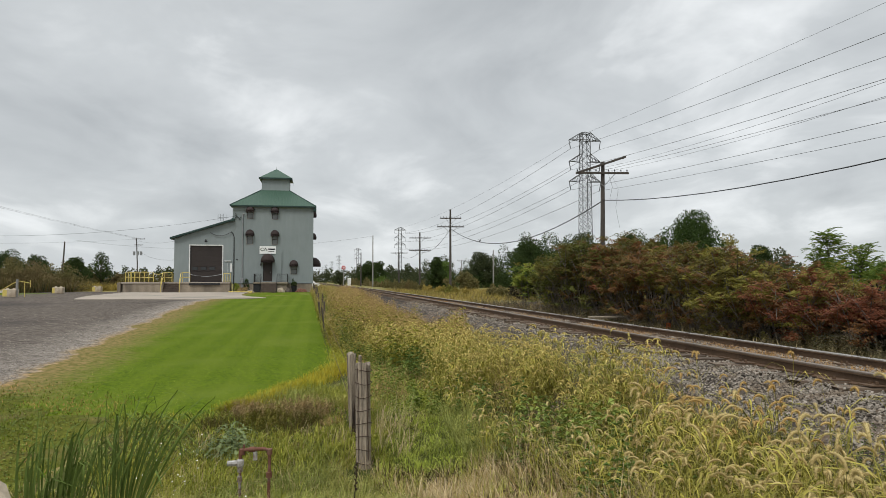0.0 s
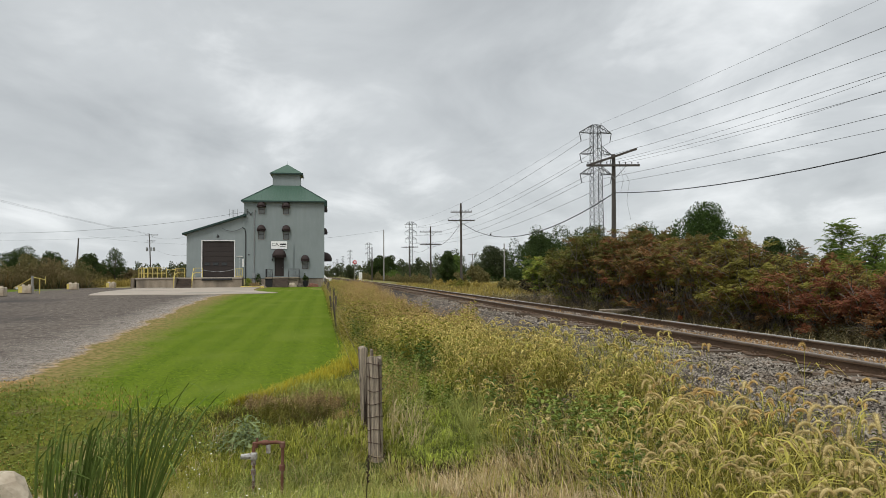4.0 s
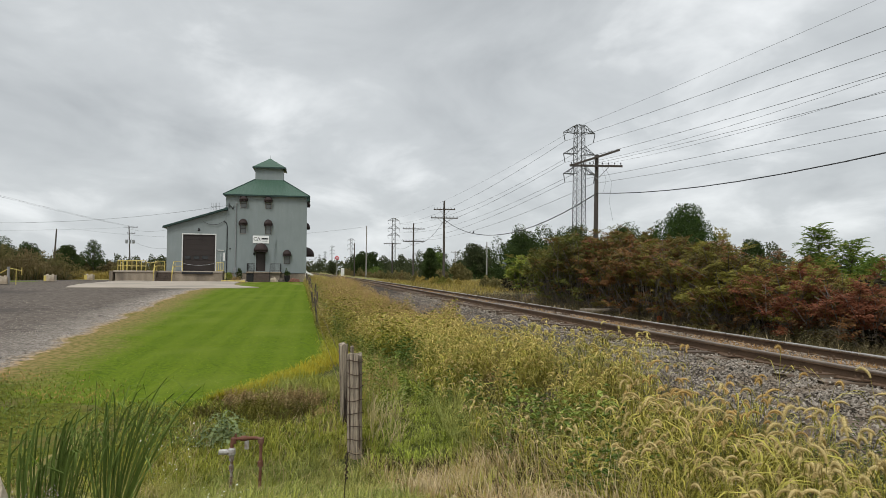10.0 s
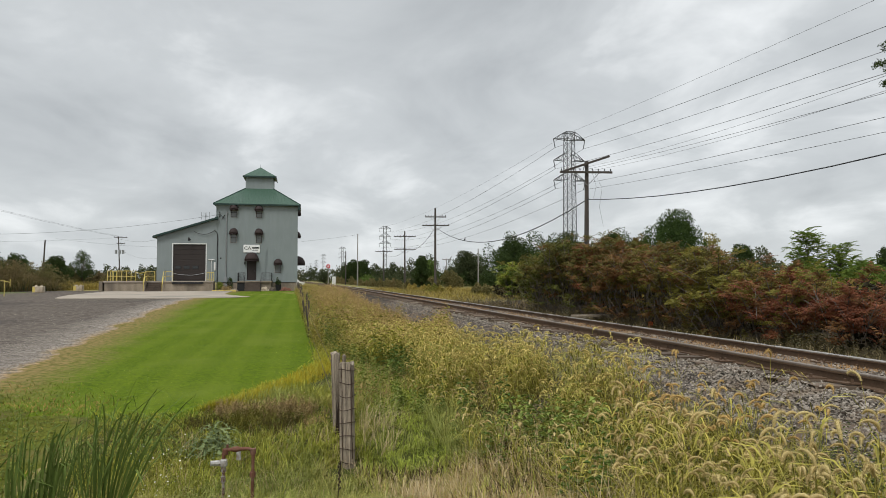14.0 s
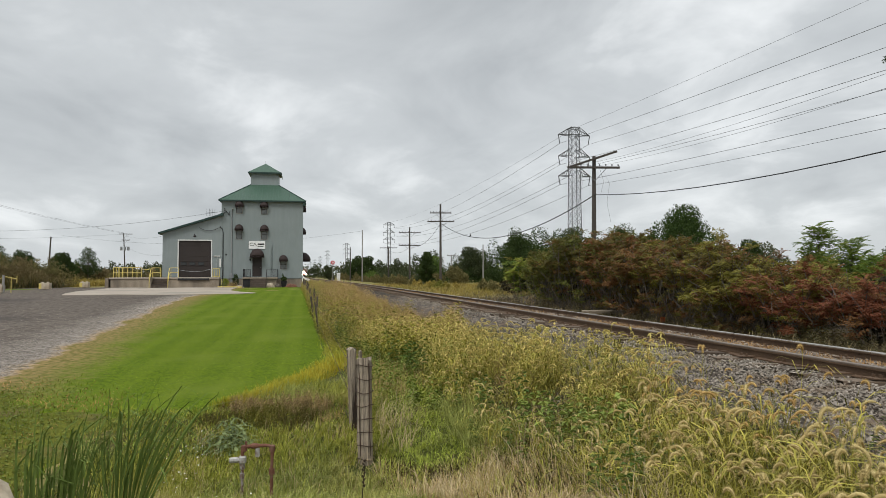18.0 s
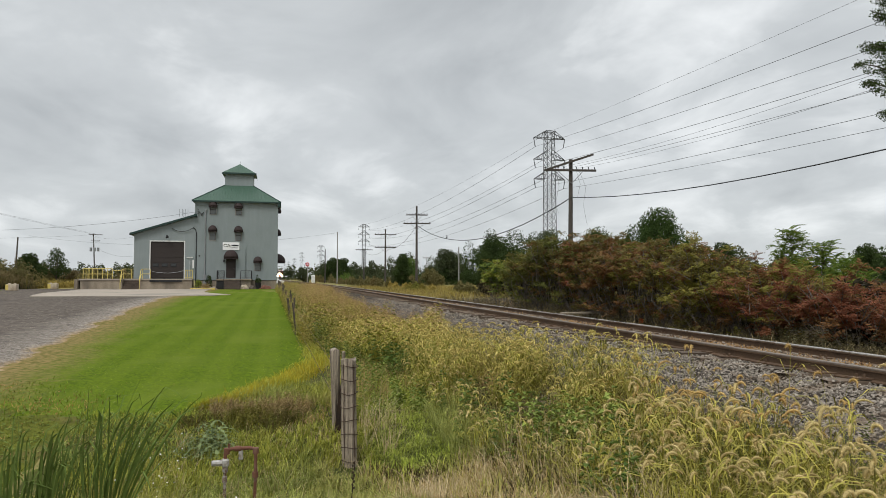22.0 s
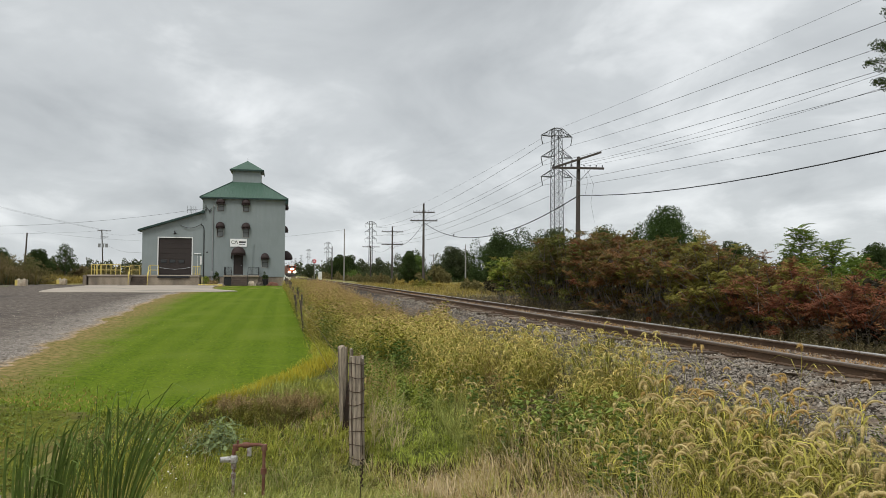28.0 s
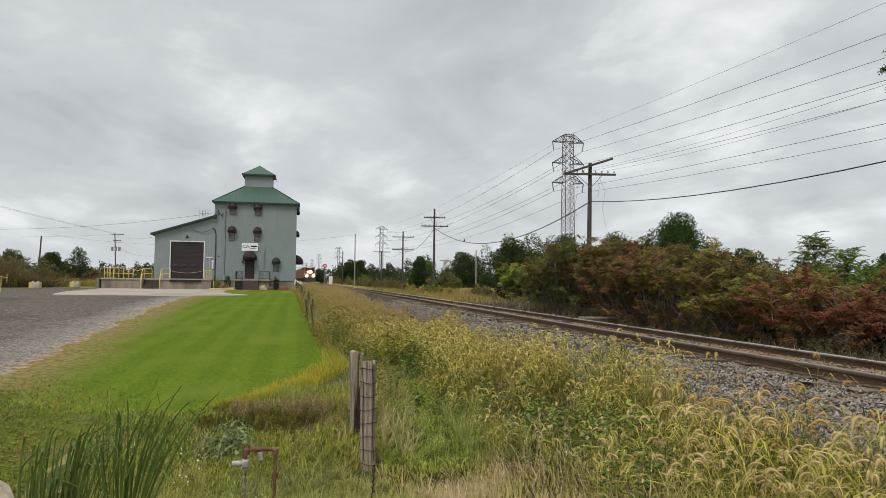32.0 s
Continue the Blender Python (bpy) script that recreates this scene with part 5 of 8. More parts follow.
def tree(at, w, h, mat, label, base=0.25, n=3500, leaf=0.35, seed=0, k=14, group="", thin=0.0, name="tree"):
    rr = random.Random(seed)
    t = thing(name, at, label, "tree" if name == "tree" else "shrub", group)
    lob = lobes_for(w, h, h * base, k, seed)
    bm = bmesh.new()
    rod(bm, (0, 0, -0.3), (rr.uniform(-0.2, 0.2), 0, h * 0.45), 0.022 * h + 0.03, 0.016 * h, 8)
    rod(bm, (0, 0, h * 0.43), (rr.uniform(-0.3, 0.3), 0, h * 0.85), 0.016 * h, 0.005 * h, 6)
    for x, y, z, *_ in lob[1:]:
        z0 = max(h * base * 0.8, z - 0.25 * h)
        rod(bm, (0, 0, z0), (x * 0.85, y * 0.85, z), 0.007 * h, 0.003 * h, 5)
    part("trunk", bm, "bark", t)
    far = at[1] > 60
    stuff("crown", [clumps(int(n * 2.1), leaf * (0.70 if far else 0.76), lob, SPRAY, thin)], mat, parent=t)
    return t


def wood(name, x0, y0, x1, y1, h, depth, n, leaf, mat, label, seed, vary=0.35, base=0.0, count=None):
    """A far belt of trees as one mass with an uneven skyline."""
    rr = random.Random(seed)
    L = math.hypot(x1 - x0, y1 - y0)
    k = count or max(4, int(L / (h * 0.55)))
    lob = []
    for i in range(k):
        f = (i + rr.random()) / k
        hh = h * rr.uniform(1 - vary, 1.0 + vary * 0.3)
        x, y = x0 + (x1 - x0) * f, y0 + (y1 - y0) * f + rr.uniform(0, depth)
        w = hh * rr.uniform(0.28, 0.42)
        for j in range(5):
            a, f = j * 2.4 + rr.random(), (0.34, 0.5, 0.62, 0.76, 0.87)[j]
            q = w * (0.78, 0.75, 0.66, 0.52, 0.4)[j]
            o = w * (0.5, 0.45, 0.36, 0.22, 0.06)[j]
            lob.append((x + o * math.cos(a), y + o * math.sin(a), base + hh * f, q, q, min(q * 0.85, hh * 0.2)))
        lob.append((x + rr.uniform(-w, w), y - 0.6 * w, base + hh * 0.10, w * 1.3, w * 0.7, hh * 0.16))
        lob.append((x + rr.uniform(-w, w), y - 0.3 * w, base + hh * 0.3, w * 1.1, w, hh * 0.32))
    return stuff(name, [clumps(int(n * 2.5), leaf * 0.70, lob, SPRAY)], mat, label, "woodland")

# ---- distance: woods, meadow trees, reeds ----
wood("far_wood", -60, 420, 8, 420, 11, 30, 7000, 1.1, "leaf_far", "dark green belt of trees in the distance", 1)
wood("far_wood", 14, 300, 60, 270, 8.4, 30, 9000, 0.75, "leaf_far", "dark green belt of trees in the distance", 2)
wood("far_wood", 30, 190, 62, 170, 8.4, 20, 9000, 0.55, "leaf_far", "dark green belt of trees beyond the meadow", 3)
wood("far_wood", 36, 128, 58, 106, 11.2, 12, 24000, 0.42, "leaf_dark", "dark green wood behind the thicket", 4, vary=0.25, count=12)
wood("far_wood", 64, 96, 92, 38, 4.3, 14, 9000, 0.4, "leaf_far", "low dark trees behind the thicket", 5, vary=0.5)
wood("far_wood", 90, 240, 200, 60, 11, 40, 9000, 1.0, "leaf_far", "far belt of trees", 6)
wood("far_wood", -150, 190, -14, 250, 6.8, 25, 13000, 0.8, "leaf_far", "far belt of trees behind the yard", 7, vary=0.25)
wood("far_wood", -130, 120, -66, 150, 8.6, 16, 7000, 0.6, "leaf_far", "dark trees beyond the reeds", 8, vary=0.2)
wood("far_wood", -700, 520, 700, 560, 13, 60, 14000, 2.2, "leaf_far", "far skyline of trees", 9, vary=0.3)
for i, (x0, y0, x1, y1, h, n, mat, cnt, lab) in enumerate([
        (11.5, 240, 12.5, 150, 2.4, 5000, "brush", 18, "olive scrub along the far side of the track"),
        (14.0, 230, 15.5, 140, 3.4, 7000, "leaf_mid", 16, "green scrub along the far side of the track"),
        (12.2, 150, 12.8, 84, 1.6, 6000, "brush", 22, "grey-green brush along the far side of the track"),
        (15.5, 150, 17.5, 98, 2.9, 8000, "leaf_far", 16, "green scrub by the line poles"),
        (17.5, 112, 24.0, 104, 3.2, 7000, "brush", 9, "olive scrub at the meadow's end"),
        (22.0, 132, 40.0, 118, 3.6, 8000, "leaf_dark", 14, "dark scrub at the meadow's end"),
        (12.6, 84, 13.6, 60, 1.0, 4000, "meadow", 14, "low tan brush along the track"),
        (15.0, 58, 14.0, 44, 1.3, 3500, "brush", 8, "low olive scrub near the thicket")]):
    wood("trackside_scrub", x0, y0, x1, y1, h * 0.85, 4, int(n * 0.7), 0.30, mat, lab, 110 + i, vary=0.5, count=cnt)
wood("reed_bed", -75, 118, -36, 132, 3.2, 8, 7000, 0.55, "reed_dry", "brown-green reeds and scrub beyond the yard", 12, vary=0.35, count=22)
wood("reed_bed", -36, 132, -20, 128, 2.9, 6, 5000, 0.45, "reed_dry", "brown-green reeds and scrub beyond the yard", 13, vary=0.3, count=12)
wood("reed_bed", -60, 84, -42, 98, 2.8, 6, 3000, 0.35, "reed_dry", "brown-green reeds beside the gate", 14, vary=0.4, count=12)

tree((34.2, 110, -0.1), 7.2, 8.6, "leaf_dark", "rounded dark green tree at the meadow's edge", 0.02, 12000, 0.30, 5, 20)
tree((30.6, 128, -0.1), 5.5, 6.9, "leaf_far", "dark green tree beyond the meadow", 0.05, 6000, 0.32, 6, 14)
tree((15.8, 92, -0.1), 3.0, 4.6, "leaf_dark", "dense green bush by the line poles", 0.0, 6000, 0.2, 7, 12)
tree((22.5, 125, -0.1), 5.0, 4.9, "leaf_mid", "green bush beyond the track", 0.0, 6000, 0.26, 8, 12)
tree((12.8, 178, -0.1), 5.5, 6.2, "leaf_dark", "dark round tree by the track", 0.05, 6000, 0.34, 9, 14)
tree((16.5, 190, -0.1), 6.0, 6.6, "leaf_dark", "dark round tree by the track", 0.05, 6000, 0.34, 10, 14)
tree((6.9, 215, -0.1), 4.4, 4.1, "leaf_far", "low tree close to the track", 0.0, 4000, 0.32, 11, 10)
tree((41, 104, -0.1), 5.0, 9.3, "leaf_far", "thin tree with bare upper twigs", 0.3, 2200, 0.30, 12, 14)
tree((-40.2, 128, -0.1), 4.6, 5.6, "leaf_dark", "rounded green tree beyond the yard", 0.0, 7000, 0.28, 13, 14)
tree((-37.6, 133, -0.1), 4.4, 6.6, "leaf_dark", "airy green tree beyond the yard", 0.15, 1500, 0.30, 14, 16)
tree((-40.6, 124, -0.1), 2.6, 2.6, "leaf_mid", "small bush among the reeds", 0.0, 2500, 0.26, 15, 9)
tree((-60.0, 150, -0.1), 8.0, 7.2, "leaf_dark", "broad rounded tree beyond the reeds", 0.0, 7000, 0.34, 16, 18)
tree((-55.0, 152, -0.1), 6.5, 6.6, "leaf_dark", "broad rounded tree beyond the reeds", 0.0, 6000, 0.34, 17, 18)
# behind the thicket
tree((45.0, 46.2, -0.1), 3.2, 3.8, "leaf_dark", "round dark tree far behind the thicket", 0.0, 5000, 0.18, 43, 16)
tree((34.8, 43.4, -0.1), 2.0, 3.1, "leaf_far", "round dark tree far behind the thicket", 0.0, 4000, 0.18, 44, 14)
tree((25.6, 55.0, -0.1), 4.2, 5.0, "leaf_olive", "brownish small tree behind the thicket", 0.1, 4500, 0.22, 41, 16)
tree((27.8, 54.0, -0.1), 3.6, 5.0, "leaf_olive", "brownish small tree behind the thicket", 0.1, 4000, 0.22, 42, 16)
tree((22.8, 39.6, -0.1), 4.3, 5.4, "leaf_walnut", "young walnut tree with dense dark green leaves", 0.30, 11500, 0.135, 31, 26)
tree((20.0, 42.5, -0.1), 1.3, 4.6, "leaf_dark", "slender sapling above the thicket", 0.5, 900, 0.16, 32, 6)
tree((25.6, 40.0, -0.1), 2.2, 4.35, "leaf_yellow", "thin yellow-leaved tree behind the thicket", 0.3, 1100, 0.17, 33, 12)
tree((26.3, 38.0, -0.1), 2.2, 3.6, "leaf_dark", "small round dark tree behind the thicket", 0.1, 4000, 0.15, 34, 12)
tree((27.0, 26.0, -0.1), 3.4, 2.5, "leaf_dark", "green tree at the thicket's end", 0.1, 3000, 0.2, 35, 12)


# ---- feathery leaves for sumac and tree of heaven ----
def feather(pairs=6, droop=0.35, wide=0.26):
    V, F = [], []
    for i in range(pairs):
        f = (i + 0.6) / pairs
        x, z = f, 0.28 * math.sin(f * 1.6) - droop * f * f
        ln = wide * (0.65 + 0.35 * math.sin(math.pi * f))
        for s in (-1, 1):
            k = len(V)
            V += [(x - 0.36 / pairs, 0, z), (x + 0.42 / pairs, s * 0.02, z), (x + 0.10, s * ln, z - 0.13)]
            F += [(k, k + 1, k + 2)]
    k = len(V)
    V += [(0, -0.008, 0), (0, 0.008, 0), (1.0, 0, 0.28 - droop)]
    F += [(k, k + 1, k + 2)]
    V += [(1.0, -0.04, 0.27 - droop), (1.2, 0, 0.14 - droop), (1.0, 0.04, 0.27 - droop)]
    F += [(k + 3, k + 4, k + 5)]
    return V, F


FEATHERS = [feather(4, 0.35, 0.30), feather(5, 0.55, 0.28), feather(4, 0.2, 0.34)]
LONG_FEATHERS = [feather(7, 0.5, 0.22), feather(8, 0.7, 0.21), feather(7, 0.35, 0.23)]


def plume_shrub(at, w, h, mats, label, stems=14, tips=70, size=0.42, seed=0, group="sumac thicket", name="sumac_shrub", floor=0.35, category="shrub", flat=0.75):
    """A thicket shrub: bare stems below, rosettes of feathery leaves above."""
    rr = random.Random(seed)
    s = thing(name, at, label, category, group)
    bm = bmesh.new()
    ends = []
    for i in range(stems):
        a, r = rr.uniform(0, 6.283), w * 0.5 * math.sqrt(rr.random())
        b = Vector((math.cos(a) * r * 0.55, math.sin(a) * r * 0.55, -0.1))
        e = Vector((math.cos(a) * r, math.sin(a) * r, h * rr.uniform(0.76, 1.01) * (1 - 0.22 * (2 * r / w) ** 2)))
        mid = b.lerp(e, 0.5) + Vector((rr.uniform(-0.45, 0.45), rr.uniform(-0.45, 0.45), 0))
        tube(bm, [b, mid, e], [0.005 + 0.003 * h, 0.004 + 0.0022 * h, 0.004], 3)
        ends.append((mid, e))
        for _ in range(2):
            q = mid.lerp(e, rr.uniform(0.0, 0.6))
            e2 = q + Vector((rr.uniform(-0.5, 0.5), rr.uniform(-0.5, 0.5), rr.uniform(0.25, 0.7)))
            tube(bm, [q, e2], [0.010, 0.005], 3)
            ends.append((q, e2))
    tagged(part("stem_tangle", bm, "twig", s, "bare grey-brown stems"), kind="stuff")
    pts, kind = [], []
    for i in range(tips):
        m, e = ends[rr.randrange(len(ends))]
        p = m.lerp(e, rr.uniform(0.0 if category == "tree" else 0.3, 1.05))
        if p.z < h * floor:
            p.z = h * rr.uniform(floor, 0.9)
        if category == "shrub" and rr.random() < 0.12:
            a, r = rr.uniform(0, 6.283), w * 0.5 * math.sqrt(rr.random())
            p = Vector((math.cos(a) * r, math.sin(a) * r, h * rr.uniform(0.12, 0.55)))
        if name == "sapling":
            f, a = rr.uniform(0.35, 1.0), rr.uniform(0, 6.283)
            r = w * 0.5 * (1.12 - f) * rr.uniform(0.2, 1.4)
            p = Vector((math.cos(a) * r, math.sin(a) * r, h * f))
        pts.append(p)
    pts = np.array([tuple(p) for p in pts])
    per = 9
    base = np.repeat(pts, per, 0) + rng.normal(0, 0.03, (tips * per, 3))
    n = len(base)
    yaw = np.tile(np.arange(per) * 2.4, tips) + rng.uniform(0, 1.2, n)
    pitch = rng.uniform(-0.15, flat, n)
    cy, sy, cp, sp_ = np.cos(yaw), np.sin(yaw), np.cos(pitch), np.sin(pitch)
    roll = rng.normal(0, 0.35, n)
    R = np.empty((n, 3, 3))
    fwd = np.stack([cy * cp, sy * cp, sp_], 1)
    side = np.stack([-sy, cy, 0 * cy], 1)
    upv = np.cross(fwd, side)
    s2 = side * np.cos(roll)[:, None] + upv * np.sin(roll)[:, None]
    u2 = np.cross(fwd, s2)
    R[:, :, 0], R[:, :, 1], R[:, :, 2] = fwd, s2, u2
    S = rng.uniform(0.65, 1.2, n) * size
    which = rng.integers(0, 3, n)
    tint = np.array([rr.choices(range(len(mats)), [m[1] for m in mats])[0] for _ in range(tips)]).repeat(per)
    for k, (mname, _) in enumerate(mats):
        sel = tint == k
        soups = [scatter(FEATHERS[q], R[sel & (which == q)], base[sel & (which == q)], S[sel & (which == q)]) for q in range(3) if (sel & (which == q)).any()]
        if soups:
            stuff("foliage", soups, mname, parent=s, label="feathery leaves")
    return s


OL, OR, RD, YG, GR, GO = "leaf_olive", "leaf_orange", "leaf_red", "leaf_yellowgreen", "leaf_mid", "leaf_greenolive"
SUMAC = [  # x, y, width, height, colours
    (10.7, 33.4, 2.2, 2.25, [("leaf_bright", 2), (YG, 1), (GR, 1)], "yellow-green bush at the thicket's end"),
    (12.9, 36.5, 1.8, 1.2, [(GR, 3), (OL, 2)], "green bush at the thicket's end"),
    (11.3, 31.6, 2.0, 1.7, [(GO, 3), (GR, 1), (OL, 1)], "olive shrub with dark stems"),
    (10.8, 29.4, 3.0, 2.3, [(GO, 4), (YG, 2), (OL, 1)], "olive-green shrub with dark stems"),
    (10.4, 26.4, 3.2, 2.65, [(GO, 5), (YG, 2), (OL, 1)], "olive-green and brown shrub with dark stems"),
    (10.3, 23.8, 3.2, 2.85, [(GO, 4), (OL, 3), (OR, 1)], "olive and brown sumac turning for autumn"),
    (10.3, 21.3, 3.0, 2.7, [(OR, 3), (OL, 3), (GO, 2), (RD, 1)], "orange-red sumac turning for autumn"),
    (10.2, 19.0, 2.9, 2.42, [(OR, 4), (OL, 3)], "orange-red sumac turning for autumn"),
    (10.2, 16.9, 2.8, 2.32, [(OR, 3), (OL, 3), (YG, 2)], "orange and green sumac turning for autumn"),
    (10.2, 15.0, 2.6, 1.98, [(OL, 3), (YG, 3), (OR, 2)], "yellow-green sumac turning for autumn"),
    (10.5, 13.3, 2.5, 1.52, [(YG, 3), (OR, 2), (RD, 2)], "mottled red and green sumac"),
    (11.2, 11.6, 2.4, 1.02, [(RD, 4), (OR, 2), (OL, 1)], "dark red sumac by the track"),
    (12.0, 10.0, 2.4, 0.88, [(RD, 4), (OR, 2), (OL, 1)], "dark red sumac by the track"),
    (9.6, 14.2, 1.6, 1.0, [(OR, 2), (YG, 2), (OL, 1)], "low mottled sumac by the track"),
    (9.9, 12.6, 1.8, 0.95, [(RD, 3), (OR, 2), (YG, 1)], "low red sumac by the track"),
    (10.5, 11.2, 1.8, 0.9, [(RD, 4), (OR, 1)], "low red sumac by the track"),
    (10.9, 9.9, 1.8, 0.9, [(RD, 4), (OR, 1)], "low red sumac by the track"),
    (13.2, 29.6, 3.0, 2.6, [(GO, 3), (GR, 2)], "olive shrub in the thicket"),
    (13.0, 26.2, 3.6, 2.8, [(GO, 3), (OL, 2)], "olive and brown shrub in the thicket"),
    (13.0, 22.4, 3.4, 2.5, [(OR, 3), (OL, 2)], "orange-brown sumac in the thicket"),
    (12.9, 19.2, 3.2, 2.25, [(OR, 4), (OL, 2)], "orange-red sumac in the thicket"),
    (12.8, 16.5, 3.0, 1.9, [(OR, 3), (YG, 2)], "orange and green sumac in the thicket"),
    (13.2, 14.2, 2.8, 1.45, [(YG, 2), (OR, 2), (RD, 1)], "mottled sumac in the thicket"),
    (13.9, 12.2, 2.8, 0.95, [(RD, 5), (OR, 1)], "dark red sumac in the thicket"),
    (15.4, 18.5, 3.4, 1.3, [(OL, 2), (RD, 2), (OR, 1)], "dark sumac at the thicket's back"),
    (16.0, 14.5, 3.4, 1.1, [(RD, 4), (OL, 1)], "dark red sumac at the thicket's back"),
]
for i, (x, y, w, h, cols, lab) in enumerate(SUMAC):
    front = x < 12.5
    if front and 10.5 < y < 28:
        x -= 0.4
    plume_shrub((x, y, -0.12), w, h * 1.06, cols, lab, stems=int((19 if y > 14.5 else 9) * w) if front else 8, tips=int((400 if front else 100) * w * h / 6.5), size=0.22 if y > 15 else 0.20, seed=50 + i, floor=(0.30 if y > 14.5 else 0.12) if front else 0.4)
# undergrowth coloured near black for the shade inside the thicket
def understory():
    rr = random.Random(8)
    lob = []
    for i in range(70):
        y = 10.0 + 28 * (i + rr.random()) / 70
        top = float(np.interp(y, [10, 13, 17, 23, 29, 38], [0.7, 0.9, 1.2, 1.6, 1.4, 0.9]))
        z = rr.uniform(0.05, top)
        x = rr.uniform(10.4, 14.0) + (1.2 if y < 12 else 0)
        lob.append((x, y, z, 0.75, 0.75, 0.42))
    stuff("understory", [clumps(22000, 0.19, lob, leaf_tpl(0.35))], "understory", "undergrowth within the thicket, darkened to stand for its shade", "undergrowth")


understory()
# tree of heaven saplings over the thicket
def heaven_sapling(at, h, w, n, seed):
    """A young tree of heaven: a slim stem, rising branches, each ending in a whorl of long feathery leaves."""
    rr = random.Random(seed)
    t = thing("sapling", at, "light green tree-of-heaven sapling with long feathery leaves", "tree", "tree-of-heaven saplings")
    bm = bmesh.new()
    tube(bm, [(0, 0, -0.2), (0.06, 0, h * 0.5), (0, 0.05, h * 0.92)], [0.03, 0.022, 0.01], 6)
    base, yaw, size = [], [], []
    for i in range(n):
        f = 0.12 + 0.86 * (i + rr.random()) / n
        a = i * 2.4 + rr.uniform(-0.5, 0.5)
        r = w * 0.5 * (1 - f ** 3) ** 0.6 * rr.uniform(0.15, 1.0)
        e = Vector((math.cos(a) * r, math.sin(a) * r, h * f))
        tube(bm, [(0.03, 0, max(0.1, e.z - 0.3 - 0.5 * r)), e], [0.012, 0.005], 3)
        for q in range(8):
            base.append(tuple(e))
            yaw.append(q * 2.4 + rr.uniform(-0.4, 0.4))
            size.append(0.52 * rr.uniform(0.75, 1.15) * (1.1 - 0.3 * f))
    part("trunk", bm, "bark", t)
    base, yaw, size = np.array(base), np.array(yaw), np.array(size)
    m = len(base)
    pitch = rng.uniform(-0.25, 0.95, m)
    fwd = np.stack([np.cos(yaw) * np.cos(pitch), np.sin(yaw) * np.cos(pitch), np.sin(pitch)], 1)
    side = np.stack([-np.sin(yaw), np.cos(yaw), 0 * yaw], 1)
    R = np.stack([fwd, side, np.cross(fwd, side)], 2)
    which = rng.integers(0, 3, m)
    tint = rng.random(m) < np.where(base[:, 2] < 0.55 * h, 0.6, 0.12)
    for sel0, mat in ((~tint, "leaf_heaven"), (tint, "leaf_fresh")):
        soups = [scatter(LONG_FEATHERS[q], R[sel0 & (which == q)], base[sel0 & (which == q)], size[sel0 & (which == q)]) for q in range(3) if (sel0 & (which == q)).any()]
        stuff("foliage", soups, mat, parent=t, label="long feathery leaves")


for i, (x, y, h, w, n) in enumerate([(17.75, 21.8, 3.1, 1.5, 46), (18.9, 21.6, 2.6, 1.35, 36), (19.95, 21.5, 2.0, 1.4, 26), (16.9, 20.8, 1.85, 2.0, 34), (20.8, 19.4, 2.0, 2.0, 30), (18.5, 20.2, 1.85, 2.2, 34)]):
    heaven_sapling((x, y, -0.12), h, w, n, 90 + i)

# the tall tree whose twigs reach in from outside
def tall_tree():
    base = Vector((33.45, 27.0, -0.12))
    t = thing("tree", tuple(base), "tall maple with dark reaching boughs beyond the thicket", "tree")
    bm = bmesh.new()
    tube(bm, [(0, 0, -0.3), (0.2, 0, 6.0), (0, 0.2, 12.0), (0.2, 0, 18.5)], [0.42, 0.34, 0.22, 0.05], 10)
    lob = []
    rr = random.Random(4)
    tips = [(25.97, 27.41, 11.35, 8.5), (26.74, 27.13, 13.76, 10.5), (26.6, 27.22, 12.21, 9.2), (26.32, 27.37, 10.39, 7.8), (27.15, 27.23, 9.05, 6.5), (26.84, 27.08, 14.5, 11.5), (27.3, 26.94, 15.7, 12.5),
            (38.0, 30.0, 12.0, 9.0), (35.5, 21.5, 13.0, 10.0), (31.0, 32.0, 14.0, 11.0), (33.5, 27.0, 18.6, 15.0), (39.0, 25.0, 10.0, 7.5), (30.5, 22.5, 15.0, 12.0)]
    for n_tip, (x, y, z, z0) in enumerate(tips):
        e = Vector((x + 0.2, y, z)) - base
        s0 = Vector((0, 0, z0))
        pts = [s0, s0.lerp(e, 0.5) + Vector((0, 0, 0.7)), s0.lerp(e, 0.85) + Vector((0, 0, 0.35)), e]
        tube(bm, pts, [0.12, 0.07, 0.03, 0.01], 6)
        for k in range(90 if n_tip < 7 else 12):
            f = rr.random() ** 0.6
            q = pts[1].lerp(pts[2], f / 0.7) if f < 0.7 else pts[2].lerp(pts[3], (f - 0.7) / 0.3)
            s1 = rr.uniform(0.14, 0.30) * (1.25 - 0.6 * f) * (1.0 if n_tip < 7 else 2.2)
            w = 0.72 * (1.12 - 0.9 * f)
            lob.append((q.x + rr.uniform(-w, w) * 0.8, q.y + rr.uniform(-w, w), q.z + rr.uniform(-w, w * 0.5), s1 * 1.3, s1 * 1.3, s1 * 0.7))
    for k in range(26):
        lob.append((rr.uniform(-3, 3), rr.uniform(-3, 3), rr.uniform(7.5, 17.5), 0.7, 0.7, 0.6))
    part("trunk", bm, "bark", t)
    stuff("crown", [clumps(56000, 0.085, lob, SPRAY)], "leaf_dark", parent=t)


tall_tree()

